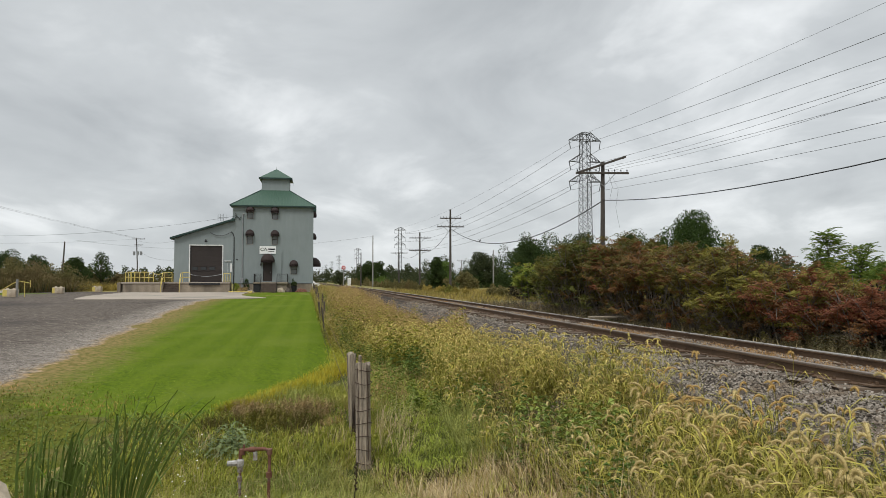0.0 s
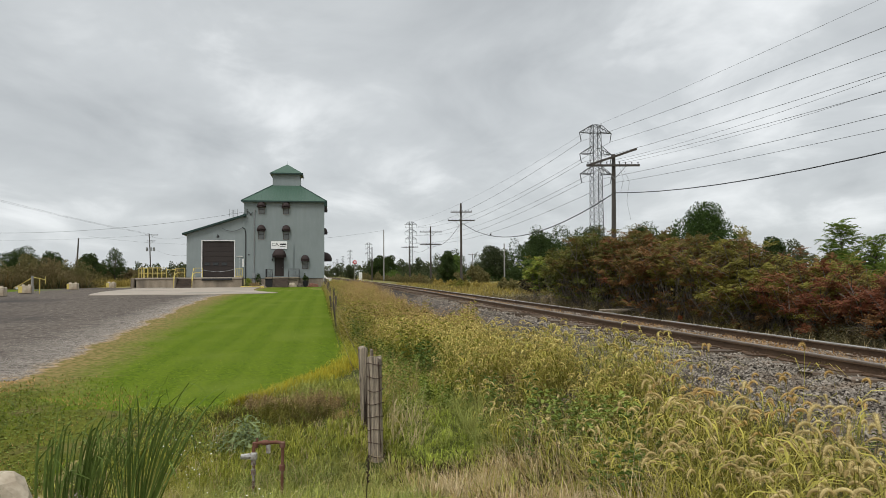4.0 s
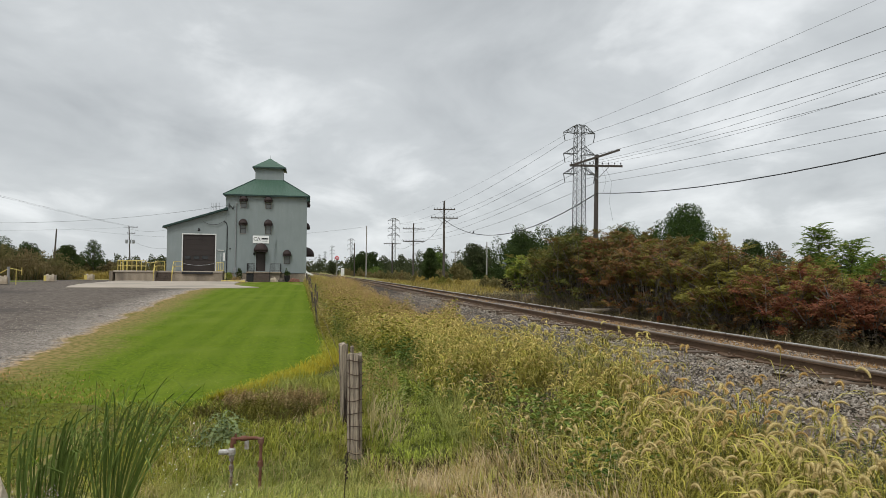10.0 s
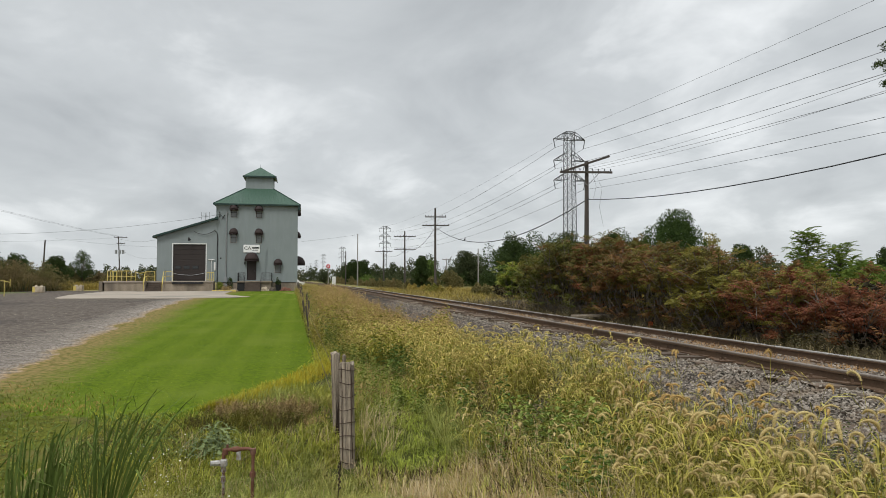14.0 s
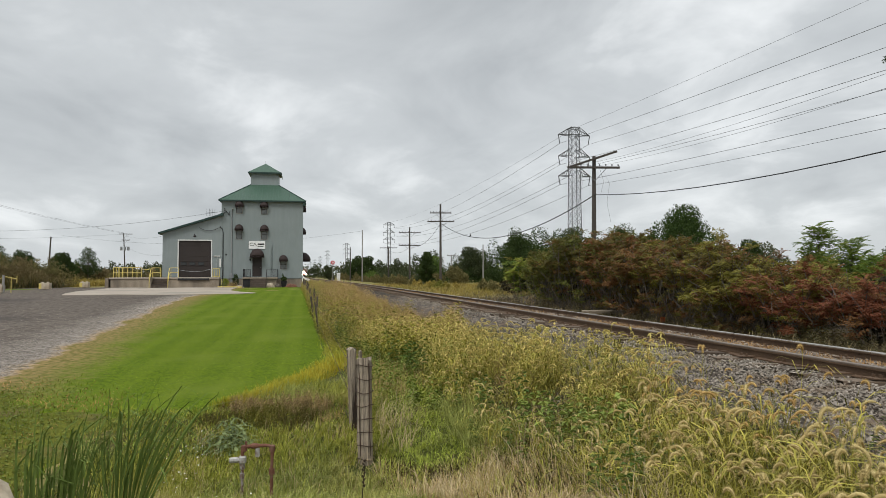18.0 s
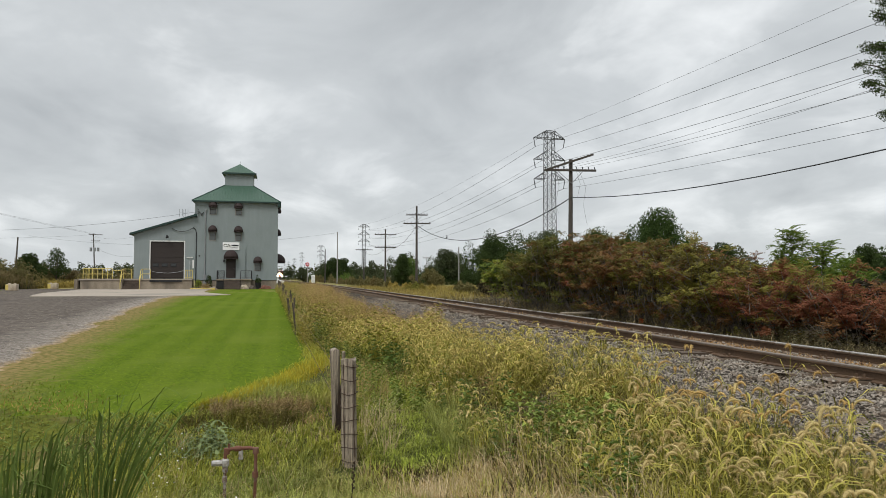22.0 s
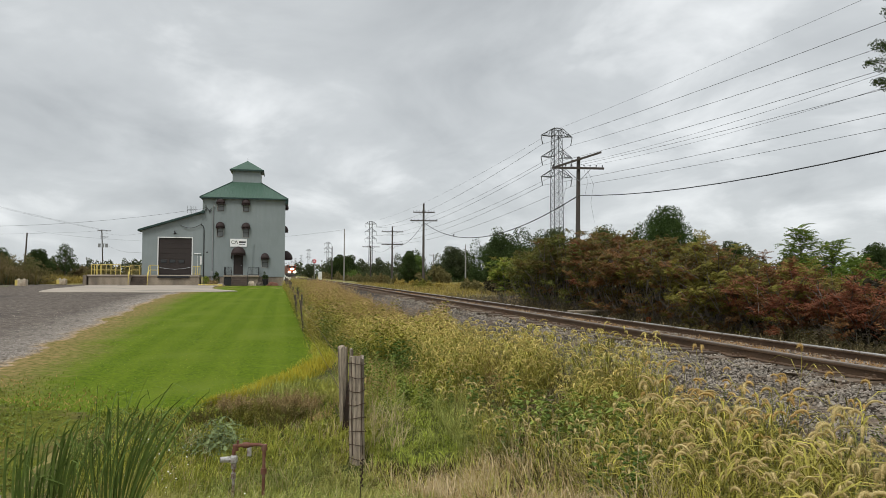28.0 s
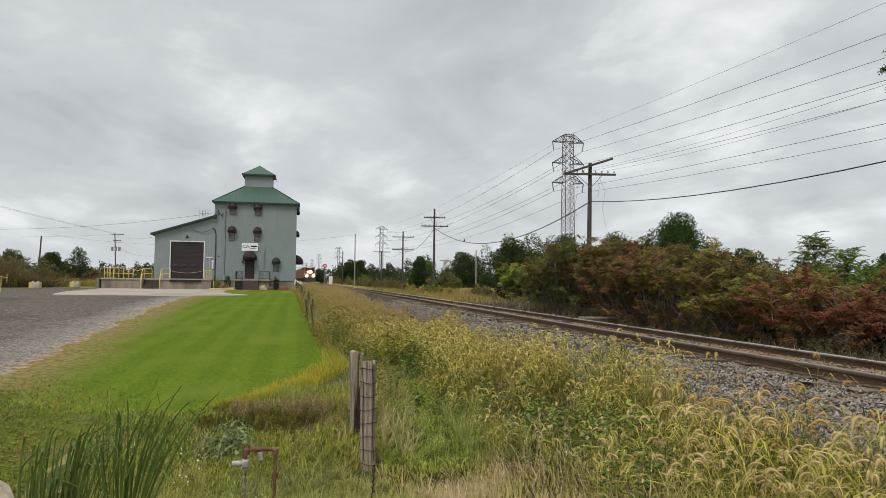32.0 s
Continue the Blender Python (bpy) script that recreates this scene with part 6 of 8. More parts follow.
# ---- grasses and weeds ----
def blade_tpl(bend, curl=0.0):
    zs = (0, 0.55, 1.0)
    V, F = [], []
    for i, z in enumerate(zs):
        x = bend * z ** 2 + curl * z ** 4
        zz = z - 0.35 * bend * z ** 2 - 0.5 * curl * z ** 4
        w = (1.0, 0.75, 0.0)[i] * 0.5
        if i < 2:
            V += [(x, -w, zz), (x, w, zz)]
        else:
            V.append((x, 0, zz))
    F = [(0, 2, 3), (0, 3, 1), (2, 4, 3)]
    return V, F


BLADES = [blade_tpl(0.15), blade_tpl(0.4), blade_tpl(0.7), blade_tpl(0.45, 0.3)]
SHORT = [([(0, -0.5, 0), (0, 0.5, 0), (b, 0, 1 - 0.3 * b)], [(0, 1, 2)]) for b in (0.1, 0.4, 0.7, 1.0)]


def spots(n, x0, x1, y0, y1, keep=None, near=0.0):
    """n places on the ground in a box; near > 0 thins them with distance."""
    xs, ys = [], []
    got = 0
    while got < n:
        x, y = rng.uniform(x0, x1, n), rng.uniform(y0, y1, n)
        ok = np.ones(n, bool) if keep is None else keep(x, y)
        if near:
            ok &= rng.random(n) < np.clip((near / np.maximum(y, 0.1)) ** 1.5, 0, 1)
        xs.append(x[ok])
        ys.append(y[ok])
        got += ok.sum()
    x, y = np.concatenate(xs)[:n], np.concatenate(ys)[:n]
    return np.stack([x, y, ground_z(x, y) - 0.02], 1)


def grass(P, h, w, lean=0.35, forms=BLADES):
    """Blade soups at places P, heights about h, widths about w (each a number or an array)."""
    n = len(P)
    k = rng.integers(0, 4, n)
    H = np.broadcast_to(h, n) * rng.uniform(0.6, 1.25, n)
    W = np.broadcast_to(w, n) * rng.uniform(0.7, 1.3, n)
    R = turns(n, lean)
    return [scatter(forms[q], R[k == q], P[k == q], np.stack([H, W, H], 1)[k == q]) for q in range(4) if (k == q).any()]


def split(P, shares):
    k = rng.choice(len(shares), len(P), p=np.array(shares) / sum(shares))
    return [P[k == i] for i in range(len(shares))]


def tussock(x, y, s=6.0):
    """Tufts and the dark gaps between them, from about -1 to 1."""
    return 0.65 * wobble(x, y, s) + 0.35 * wobble(y * 1.1, x, s * 1.9) + 0.3 * wobble(x, y, s * 0.4)


def weeds_left(y):
    """Where the tall growth begins, counted from the fence."""
    return np.interp(y, [2, 5, 6.5, 8, 10, 11.5, 13, 15, 20, 75], [2.0, 2.2, 2.35, 2.1, 1.9, 1.7, 1.3, 0.85, 0.6, -0.35])


def weeds_right(y):
    return track_x(y) - np.interp(y, [2, 5, 8, 14, 30, 75], [2.9, 2.46, 2.55, 2.95, 3.1, 2.9]) + 0.22 * wobble(y, y, 0.8)


def ribbon(bend, curl, seg=4):
    """A long grass leaf: widest below the middle, drawn out to a point."""
    V, F = [], []
    for i in range(seg + 1):
        z = i / seg
        x = bend * z ** 1.8 + curl * z ** 4
        zz = z - 0.35 * bend * z ** 2 - 0.6 * curl * z ** 3
        w = 0.5 * (1 - z ** 1.4) * (0.65 + 0.35 * min(1, 4 * z))
        V += [(x, -w, zz), (x, w, zz)] if i < seg else [(x, 0, zz)]
    for i in range(seg - 1):
        F += [(2 * i, 2 * i + 2, 2 * i + 3), (2 * i, 2 * i + 3, 2 * i + 1)]
    k = 2 * (seg - 1)
    return V, F + [(k, k + 2, k + 1)]


LONG = [ribbon(0.12, 0.05), ribbon(0.35, 0.1), ribbon(0.5, 0.35), ribbon(0.3, 0.6)]
FINE = [ribbon(0.15, 0.05, 3), ribbon(0.4, 0.1, 3), ribbon(0.55, 0.3, 3), ribbon(0.3, 0.55, 3)]


def tufts(C, per, spread, h, w, lean=0.3, comb=None, forms=FINE):
    """Tufts of grass at centres C: the leaves of each fan outwards; comb: a bearing in radians to which they are laid over."""
    n = len(C) * per
    a, r = rng.uniform(0, 2 * np.pi, n), np.abs(rng.normal(0, spread, n))
    P = np.repeat(C, per, 0)
    P[:, 0] += r * np.cos(a)
    P[:, 1] += r * np.sin(a)
    P[:, 2] = ground_z(P[:, 0], P[:, 1]) - 0.02
    yaw = a if comb is None else np.where(rng.random(n) < 0.6, comb + rng.normal(0, 0.6, n), a)
    H = np.repeat(np.broadcast_to(h, len(C)) * rng.uniform(0.75, 1.2, len(C)), per) * rng.uniform(0.5, 1.15, n)
    W = w * rng.uniform(0.6, 1.35, n)
    R = turns(n, lean, yaw)
    k = rng.integers(0, 4, n)
    S = np.stack([H, W, H], 1)
    return [scatter(forms[q], R[k == q], P[k == q], S[k == q]) for q in range(4) if (k == q).any()]


def strip_x(y):
    """Middle of the unmown yellow strip between lawn and fence."""
    return np.interp(y, [9.8, 10.75, 12.45, 14.7, 20, 40], [-1.7, -0.75, 0.0, 0.62, 0.62, 0.2])


in_weeds = lambda x, y: (x > weeds_left(y)) & (x < weeds_right(y))

# lawn blades, thinning with distance
P = spots(70000, -9, 0.6, 9.6, 26, lambda x, y: (x > lot_edge(y) + 0.9) & (x < lawn_right(y)) & (y > lawn_near(x) - 0.2), 11)
a, b, c = split(P, (7, 1.4, 0.5))
stuff("mown_grass", grass(a, 0.042, 0.014, 0.7, SHORT), "turf_blade", "short mown grass blades", "grass")
stuff("mown_grass", grass(b, 0.045, 0.010, 0.7, SHORT), "grass_green", "short pale green mown grass blades", "grass")
stuff("mown_grass", grass(c, 0.04, 0.010, 0.7, SHORT), "grass_tan", "short withered mown grass blades", "grass")
P = spots(42000, -7.5, 0.3, 9.5, 15.0, lambda x, y: (x > lot_edge(y) + 0.7) & (x < lawn_right(y)) & (y > lawn_near(x) - 0.2), 11)
a, b, c = split(P, (5, 2, 2))
stuff("mown_grass", grass(a, 0.034, 0.016, 1.0, SHORT), "turf_blade", "near turf of short mown grass", "grass")
stuff("mown_grass", grass(b, 0.034, 0.015, 1.0, SHORT), "grass_deep", "near turf of short mown grass", "grass")
stuff("mown_grass", grass(c, 0.034, 0.015, 1.0, SHORT), "turf_olive", "near turf of short dull grass", "grass")
# worn turf between yard and lawn: withered and green tufts over bare earth
C = spots(5200, -13, 0.2, 11.2, 30, lambda x, y: (x > lot_edge(y) + 0.15) & (x < lot_edge(y) + 2.9 + 0.7 * wobble(x, y, 0.9)) & (x < lawn_right(y) - 0.5) & (wobble(x, y, 2.3) + 0.7 * wobble(y, x, 5.1) > -0.3), 15)
share = (C[:, 0] - lot_edge(C[:, 1])) / 2.6 + rng.normal(0, 0.3, len(C))
A, B, D = share < 0.35, (share >= 0.35) & (share < 0.75), share >= 0.75
stuff("worn_turf", tufts(C[A], 5, 0.05, 0.035, 0.012, 0.9), "grass_tan", "withered tufts at the yard's edge", "grass")
stuff("worn_turf", tufts(C[B], 6, 0.05, 0.035, 0.013, 0.9), "turf_olive", "olive tufts in the worn turf", "grass")
stuff("worn_turf", tufts(C[D], 6, 0.05, 0.035, 0.013, 0.9), "grass_deep", "green tufts in the worn turf", "grass")
# rough turf above the ditch: short grass with clover and plantain, thinning out into the lawn
def rough_here(x, y):
    side = -x - 1.0 - 0.30 * (y - 6.0) + 0.5 * wobble(x, y, 1.1)
    return (y > lawn_low(x) - 0.3) & (rng.random(len(x)) < np.clip(side / 1.8, 0, 1) * np.clip((13.6 - y + 0.6 * wobble(y, x, 1.3)) / 3.2, 0, 1))


P = spots(52000, -13, -1.0, 5.0, 13.8, rough_here, 10)
P[:, 2] += 0.034
patch = wobble(P[:, 0], P[:, 1], 1.7) + 0.6 * wobble(P[:, 1], P[:, 0], 4.3) + rng.normal(0, 0.45, len(P))
stuff("rough_grass", grass(P[patch > 0.1], 0.06, 0.012, 0.8, SHORT), "turf_blade", "rough uneven grass above the ditch", "grass")
stuff("rough_grass", grass(P[(patch <= 0.1) & (patch > -0.55)], 0.06, 0.014, 0.9, SHORT), "turf_olive", "dull olive grass above the ditch", "grass")
stuff("rough_grass", grass(P[patch <= -0.55], 0.05, 0.012, 0.9, SHORT), "grass_tan", "withered tufts in the rough grass", "grass")
P = spots(25000, -11, -1.0, 5.0, 13.4, rough_here, 9)
P[:, 2] += 0.062
stuff("clover", [scatter(leaf_tpl(0.75), turns(len(P), 0.55), P, rng.uniform(0.022, 0.050, len(P)))], "clover", "low clover and plantain leaves in the rough turf", "weeds")
# browned turf by the gravel
P = spots(46000, -16, -2, 11.4, 40, lambda x, y: (x < lot_edge(y) + 0.2 + 1.3 * rng.random(len(x)) ** 1.5) & (x > lot_edge(y) - 0.35 * rng.random(len(x)) ** 0.7) | ((y < 13.0 + 0.4 * wobble(x, y, 2.0)) & (y > 11.6 + 0.5 * rng.random(len(x))) & (x < -4.6)), 13)
stuff("dry_grass", grass(P, 0.03, 0.010, 0.9, SHORT), "grass_tan", "short withered grass along the gravel", "grass")
# unmown strip between lawn and ditch: yellow where it is nearest, lime further on
y = 10.35 + 15.5 * rng.random(20000) ** 1.6
wide = np.interp(y, [9.8, 11, 14, 17, 26], [0.10, 0.12, 0.15, 0.12, 0.08])
x = strip_x(y) + rng.normal(0, 1, len(y)) * wide
P = np.stack([x, y, ground_z(x, y) - 0.02], 1)
gold = rng.random(len(P)) < 0.62 * (1 - smooth01(13.2, 16.0, P[:, 1]))
lime = ~gold & (rng.random(len(P)) < 0.8)
stuff("unmown_grass", grass(P[gold], 0.17, 0.009, 0.5), "grass_yellow", "yellowed unmown grass at the lawn's edge", "grass")
stuff("unmown_grass", grass(P[lime], 0.17, 0.010, 0.5), "grass_lime", "bright lime unmown grass at the lawn's edge", "grass")
stuff("unmown_grass", grass(P[~gold & ~lime], 0.18, 0.010, 0.5), "grass_green", "green unmown grass at the lawn's edge", "grass")

# the ditch: soft grass combed over by the wind
NOT_ROCK = lambda x, y: ((x + 2.36) ** 2 + (y - 5.3) ** 2 > 0.24) & ((x - 0.6) ** 2 + (y - 8.15) ** 2 > 0.09)
low = lambda Q: 1 - 0.58 * smooth01(7.6, 9.4, Q[:, 1]) * (1 - smooth01(-1.4, -0.7, Q[:, 0]))
C = spots(3900, -2.9, 1.05, 5.3, 13.0, lambda x, y: (y < lawn_low(x) + 0.5) & (x > -1.75 - 0.4 * (y - 6.5)) & ((x > strip_x(y) - 0.1) | (y < 10.2)) & (x < 0.95 + 0.1 * wobble(y, x, 3.0)) & NOT_ROCK(x, y) & ((x + 0.4) ** 2 / 0.9 + (y - 9.85) ** 2 / 0.3 > 1.0))
sort = 0.8 * wobble(C[:, 0], C[:, 1], 1.5) + 0.5 * wobble(C[:, 1], C[:, 0], 3.6) + rng.normal(0, 0.25, len(C))
yel = sort - 0.55 * smooth01(7.6, 8.6, C[:, 1])
a, b, c = C[yel > 0.75], C[(yel <= 0.75) & (sort > -0.15)], C[(yel <= 0.75) & (sort <= -0.15)]
stuff("ditch_grass", tufts(a, 8, 0.05, 0.20 * low(a), 0.0125, 0.35, -0.6), "grass_lime", "lime-yellow grass in the ditch", "grass")
stuff("ditch_grass", tufts(b, 8, 0.05, 0.22 * low(b), 0.0125, 0.35, -0.6), "grass_soft", "soft green grass in the ditch", "grass")
stuff("ditch_grass", tufts(c, 8, 0.05, 0.24 * low(c), 0.0125, 0.35, -0.6), "grass_blue", "blue-green grass in the ditch", "grass")
C = spots(260, -1.7, 1.0, 5.4, 9.4)
stuff("ditch_grass", tufts(C, 5, 0.04, 0.32, 0.0055, 0.4, -0.6), "grass_dry", "dry stalks in the ditch grass", "grass")
# short growth that carries the turf down into the ditch
P = spots(13000, -3.2, 0.9, 6.8, 11.2, lambda x, y: (y < lawn_near(x) + 0.4) & (x > -1.5 - 0.28 * (y - 6.0) + 0.2 * wobble(y, x, 2.5)) & (x < 0.4 + 0.2 * wobble(y, x, 2.0)))
a, b, c = split(P, (3, 2, 0.6))
stuff("bank_grass", grass(a, 0.10, 0.014, 0.6), "grass_deep", "short green grass on the ditch's side", "grass")
stuff("bank_grass", grass(b, 0.09, 0.015, 0.7), "turf_olive", "short olive grass on the ditch's side", "grass")
stuff("bank_grass", grass(c, 0.13, 0.011, 0.6), "grass_lime", "yellow-green grass on the ditch's side", "grass")
# the near bank at the reeds' feet
C = spots(1000, -4.4, -1.2, 4.2, 8.2, lambda x, y: (y < lawn_low(x) + 1.2) & NOT_ROCK(x, y))
a, b, c = split(C, (3, 2, 1))
stuff("bank_grass", tufts(a, 13, 0.05, 0.15, 0.008, 0.5), "grass_soft", "low grass on the bank", "grass")
stuff("bank_grass", tufts(b, 13, 0.05, 0.14, 0.009, 0.5), "turf_olive", "low dull weeds on the bank", "grass")
stuff("bank_grass", tufts(c, 9, 0.05, 0.2, 0.005, 0.5), "grass_dry", "dry grass on the bank", "grass")
# short green hollow behind the posts
C = spots(1700, 0.75, 2.1, 7.8, 14.0, lambda x, y: x < weeds_left(y) + 0.15)
tall = 0.13 + 0.13 * smooth01(9.6, 11.5, C[:, 1])
stuff("bank_grass", tufts(C, 9, 0.06, tall, 0.013, 0.45), "grass_green", "short fresh green grass behind the fence posts", "grass")
C = spots(300, 0.75, 2.0, 8.3, 14.0, lambda x, y: x < weeds_left(y) + 0.1)
stuff("bank_grass", tufts(C, 8, 0.05, 0.26, 0.006, 0.4), "grass_blue", "grey-green grass behind the fence posts", "grass")
# dry bundle beside the wired post, and on the fence line behind
C = spots(16, 0.82, 1.16, 8.5, 9.7)
stuff("straw", tufts(C, 10, 0.05, 0.62, 0.0055, 0.28, 0.2, LONG), "straw_pale", "bleached grass stalks beside the fence post", "grass")
C = spots(26, 0.62, 1.35, 9.6, 13.0)
stuff("straw", tufts(C, 9, 0.05, 0.58, 0.0060, 0.28, None, LONG), "straw_brown", "tan withered stalks along the fence", "grass")

# the straw bank in the foreground
in_straw = lambda x, y: (x > 0.95 + 0.28 * wobble(y, x, 1.3)) & (x < np.maximum(weeds_left(y) + 0.35, 0.48 * y)) & (y < 8.2 + 0.3 * wobble(x, y, 2.0))
C = spots(2500, 0.6, 3.0, 3.6, 8.4, in_straw)
sort = 0.7 * wobble(C[:, 0], C[:, 1], 2.1) + 0.4 * wobble(C[:, 1], C[:, 0], 5.0) + rng.normal(0, 0.5, len(C))
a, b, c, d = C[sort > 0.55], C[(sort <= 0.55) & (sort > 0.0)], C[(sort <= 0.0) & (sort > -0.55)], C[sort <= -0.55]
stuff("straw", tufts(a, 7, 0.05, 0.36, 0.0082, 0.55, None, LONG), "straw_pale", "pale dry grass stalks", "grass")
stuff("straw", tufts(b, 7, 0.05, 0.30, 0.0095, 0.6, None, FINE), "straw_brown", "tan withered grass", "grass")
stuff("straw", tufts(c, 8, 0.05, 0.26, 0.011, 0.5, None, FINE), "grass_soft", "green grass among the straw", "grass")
# near-black tufts paint the shaded gaps low in the straw
stuff("straw", tufts(d, 8, 0.05, 0.26, 0.012, 0.6, None, FINE), "straw_dark", "dead grass darkened to stand for shade at the straw's foot", "grass")
C = spots(200, -6, 2.4, -5.0, 4.0)
stuff("bank_grass", tufts(C, 12, 0.06, 0.12, 0.009, 0.6), "grass_soft", "low grass on the bank", "grass")
# tall blue-green grass at the weeds' foot
C = spots(150, 1.75, 2.35, 7.6, 9.7, lambda x, y: np.abs(x - weeds_left(y)) < 0.28)
stuff("weed_grass", tufts(C, 16, 0.06, 0.46, 0.009, 0.3, None, LONG), "grass_blue", "tall blue-green grass at the weeds' foot", "grass")


# foxtails
def foxtail_tpl(h, fine, seed):
    """Stem with leaves, and a nodding bristly head; two templates."""
    rr = random.Random(seed)
    stem_v, stem_f, V, F = [], [], [], []
    L, arc = rr.uniform(0.085, 0.14) * (1 if fine else 0.8), rr.uniform(2.0, 3.3)
    lean = rr.uniform(0.02, 0.12)
    pts = [Vector((lean * f * f, 0, h * f)) for f in (0, 0.35, 0.7, 1.0)]
    for i, p in enumerate(pts):
        w = 0.0022 * (1 - 0.4 * i / 3)
        stem_v += [tuple(p + Vector((0, -w, 0))), tuple(p + Vector((0, w, 0)))]
    for i in range(3):
        k = 2 * i
        stem_f += [(k, k + 1, k + 3), (k, k + 3, k + 2)]
    for q in range(5):
        a, z0, ln = rr.uniform(0, 6.28), h * rr.uniform(0.1, 0.8), rr.uniform(0.18, 0.36)
        d, s = Vector((math.cos(a), math.sin(a), 0)), Vector((-math.sin(a), math.cos(a), 0))
        k = len(stem_v)
        c0 = Vector((lean * (z0 / h) ** 2, 0, z0))
        m1, m2, m3 = c0 + d * ln * 0.3 + Vector((0, 0, ln * 0.42)), c0 + d * ln * 0.65 + Vector((0, 0, ln * 0.45)), c0 + d * ln * 0.98 + Vector((0, 0, ln * 0.2))
        ww = rr.uniform(0.0036, 0.0068)
        stem_v += [tuple(c0), tuple(m1 - s * ww), tuple(m1 + s * ww), tuple(m2 - s * ww * 0.8), tuple(m2 + s * ww * 0.8), tuple(m3)]
        stem_f += [(k, k + 1, k + 2), (k + 1, k + 3, k + 4), (k + 1, k + 4, k + 2), (k + 3, k + 5, k + 4)]
    # head: bends over towards +x
    n = 9 if fine else 5
    p, d0 = pts[-1], 0.10
    prev = None
    for i in range(n):
        f = i / (n - 1)
        ang = d0 + arc * f ** 0.9
        dirv = Vector((math.sin(ang), 0, math.cos(ang)))
        if i:
            p = p + dirv * (L / (n - 1))
        r = (0.0086 if fine else 0.0105) * max(0.15, math.sin(math.pi * min(0.97, f * 0.82 + 0.16)) ** 0.7)
        nor, sid = Vector((math.cos(ang), 0, -math.sin(ang))), Vector((0, 1, 0))
        sides = 5 if fine else 3
        k = len(V)
        V += [tuple(p + r * (nor * math.cos(q * 2 * math.pi / sides) + sid * math.sin(q * 2 * math.pi / sides))) for q in range(sides)]
        if prev is not None:
            for q in range(sides):
                j = (q + 1) % sides
                F += [(prev + q, prev + j, k + j), (prev + q, k + j, k + q)]
        prev = k
        for q in range(17 if fine else 3):
            aa = q * 2 * math.pi / (17 if fine else 3) + i * 0.5
            o = nor * math.cos(aa) + sid * math.sin(aa)
            b0, tip = p + o * r * 0.8, p + o * (r + rr.uniform(0.007, 0.0145)) + dirv * rr.uniform(0.006, 0.016)
            t2 = dirv.cross(o) * (0.0011 if fine else 0.003)
            k2 = len(V)
            V += [tuple(b0 - t2), tuple(b0 + t2), tuple(tip)]
            F += [(k2, k2 + 1, k2 + 2)]
    return (stem_v, stem_f), (V, F)


def foxtails(P, h, fine, hmul=1.0):
    n = len(P)
    tpls = [foxtail_tpl(h * s, fine, 11 + i) for i, s in enumerate((0.7, 0.85, 0.95, 1.05, 1.15))]
    k = rng.integers(0, 5, n)
    R, S = turns(n, 0.24), rng.uniform(0.8, 1.18, n) * hmul
    stems = [scatter(tpls[q][0], R[k == q], P[k == q], S[k == q]) for q in range(5) if (k == q).any()]
    heads = [scatter(tpls[q][1], R[k == q], P[k == q], S[k == q]) for q in range(5) if (k == q).any()]
    return stems, heads


P = spots(480, 2.2, 4.9, 2.3, 8.0, lambda x, y: in_weeds(x, y) & (x > (0.50 + 0.05 * wobble(y, x, 2.2)) * y) & (tussock(x, y, 2.7) > -0.55) & (rng.random(len(x)) < np.clip((weeds_right(y) - x) * 2.6, 0.4, 1)) & (tussock(x, y, 4.5) > -0.4))
TUFTS = []


def foxtail_tufts(P):
    """The nearest foxtails, tuft by tuft, so that the wind can sway them."""
    cell = np.floor(P[:, 0] / 0.62).astype(int) * 100 + np.floor(P[:, 1] / 0.75).astype(int)
    for c in np.unique(cell):
        Q = P[cell == c]
        o = Q.mean(0)
        tuft = thing("foxtail_tuft", tuple(o), "tuft of yellow-green foxtail grass with nodding golden heads", "grass", "foxtail tufts")
        stems, heads = foxtails(Q - o, 0.66, True)
        stuff("foliage", stems, "fox_stem", parent=tuft)
        gold = o[0] > 3.0 + 0.3 * float(wobble(o[0], o[1], 3.0)) and o[1] > 4.4
        tagged(stuff("bloom", heads, "fox_gold" if gold else "foxtail_head", parent=tuft, label="golden bristly heads"), kind="stuff")
        TUFTS.append(tuft)


foxtail_tufts(P)
P = spots(2700, 1.2, 4.4, 7.0, 17, lambda x, y: in_weeds(x, y) & (tussock(x, y, 2.4) > -0.3) & ((x > weeds_left(y) + 0.55) | (y > 8.8)), 12)
s2, h2 = foxtails(P, 0.64, False)
stuff("foxtail_stems", s2, "fox_stem", "yellow-green foxtail grass stems and leaves", "grass")
stuff("foxtail_heads", h2, "fox_mid", "nodding golden foxtail heads along the fence", "grass")
# shorter ones hanging down the flank towards the ditch
P = spots(190, 1.5, 3.2, 4.6, 10.5, lambda x, y: (x > weeds_left(y) - 0.2) & (x < weeds_left(y) + 0.5))
s3, h3 = foxtails(P, 0.42, False)
stuff("foxtail_stems", s3, "fox_stem", "short foxtail grass on the ditch side", "grass")
stuff("foxtail_heads", h3, "foxtail_head", "short nodding foxtail heads on the ditch side", "grass")
# dead growth inside the tall weeds
P = spots(14000, 1.2, 4.6, 2.4, 16.0, lambda x, y: (x > weeds_left(y) - 0.05) & (x < weeds_right(y) - 0.05), 9)
stuff("dead_growth", grass(P, 0.30, 0.018, 0.7), "weed_dull", "dark dead leaves and stems inside the weeds", "grass")
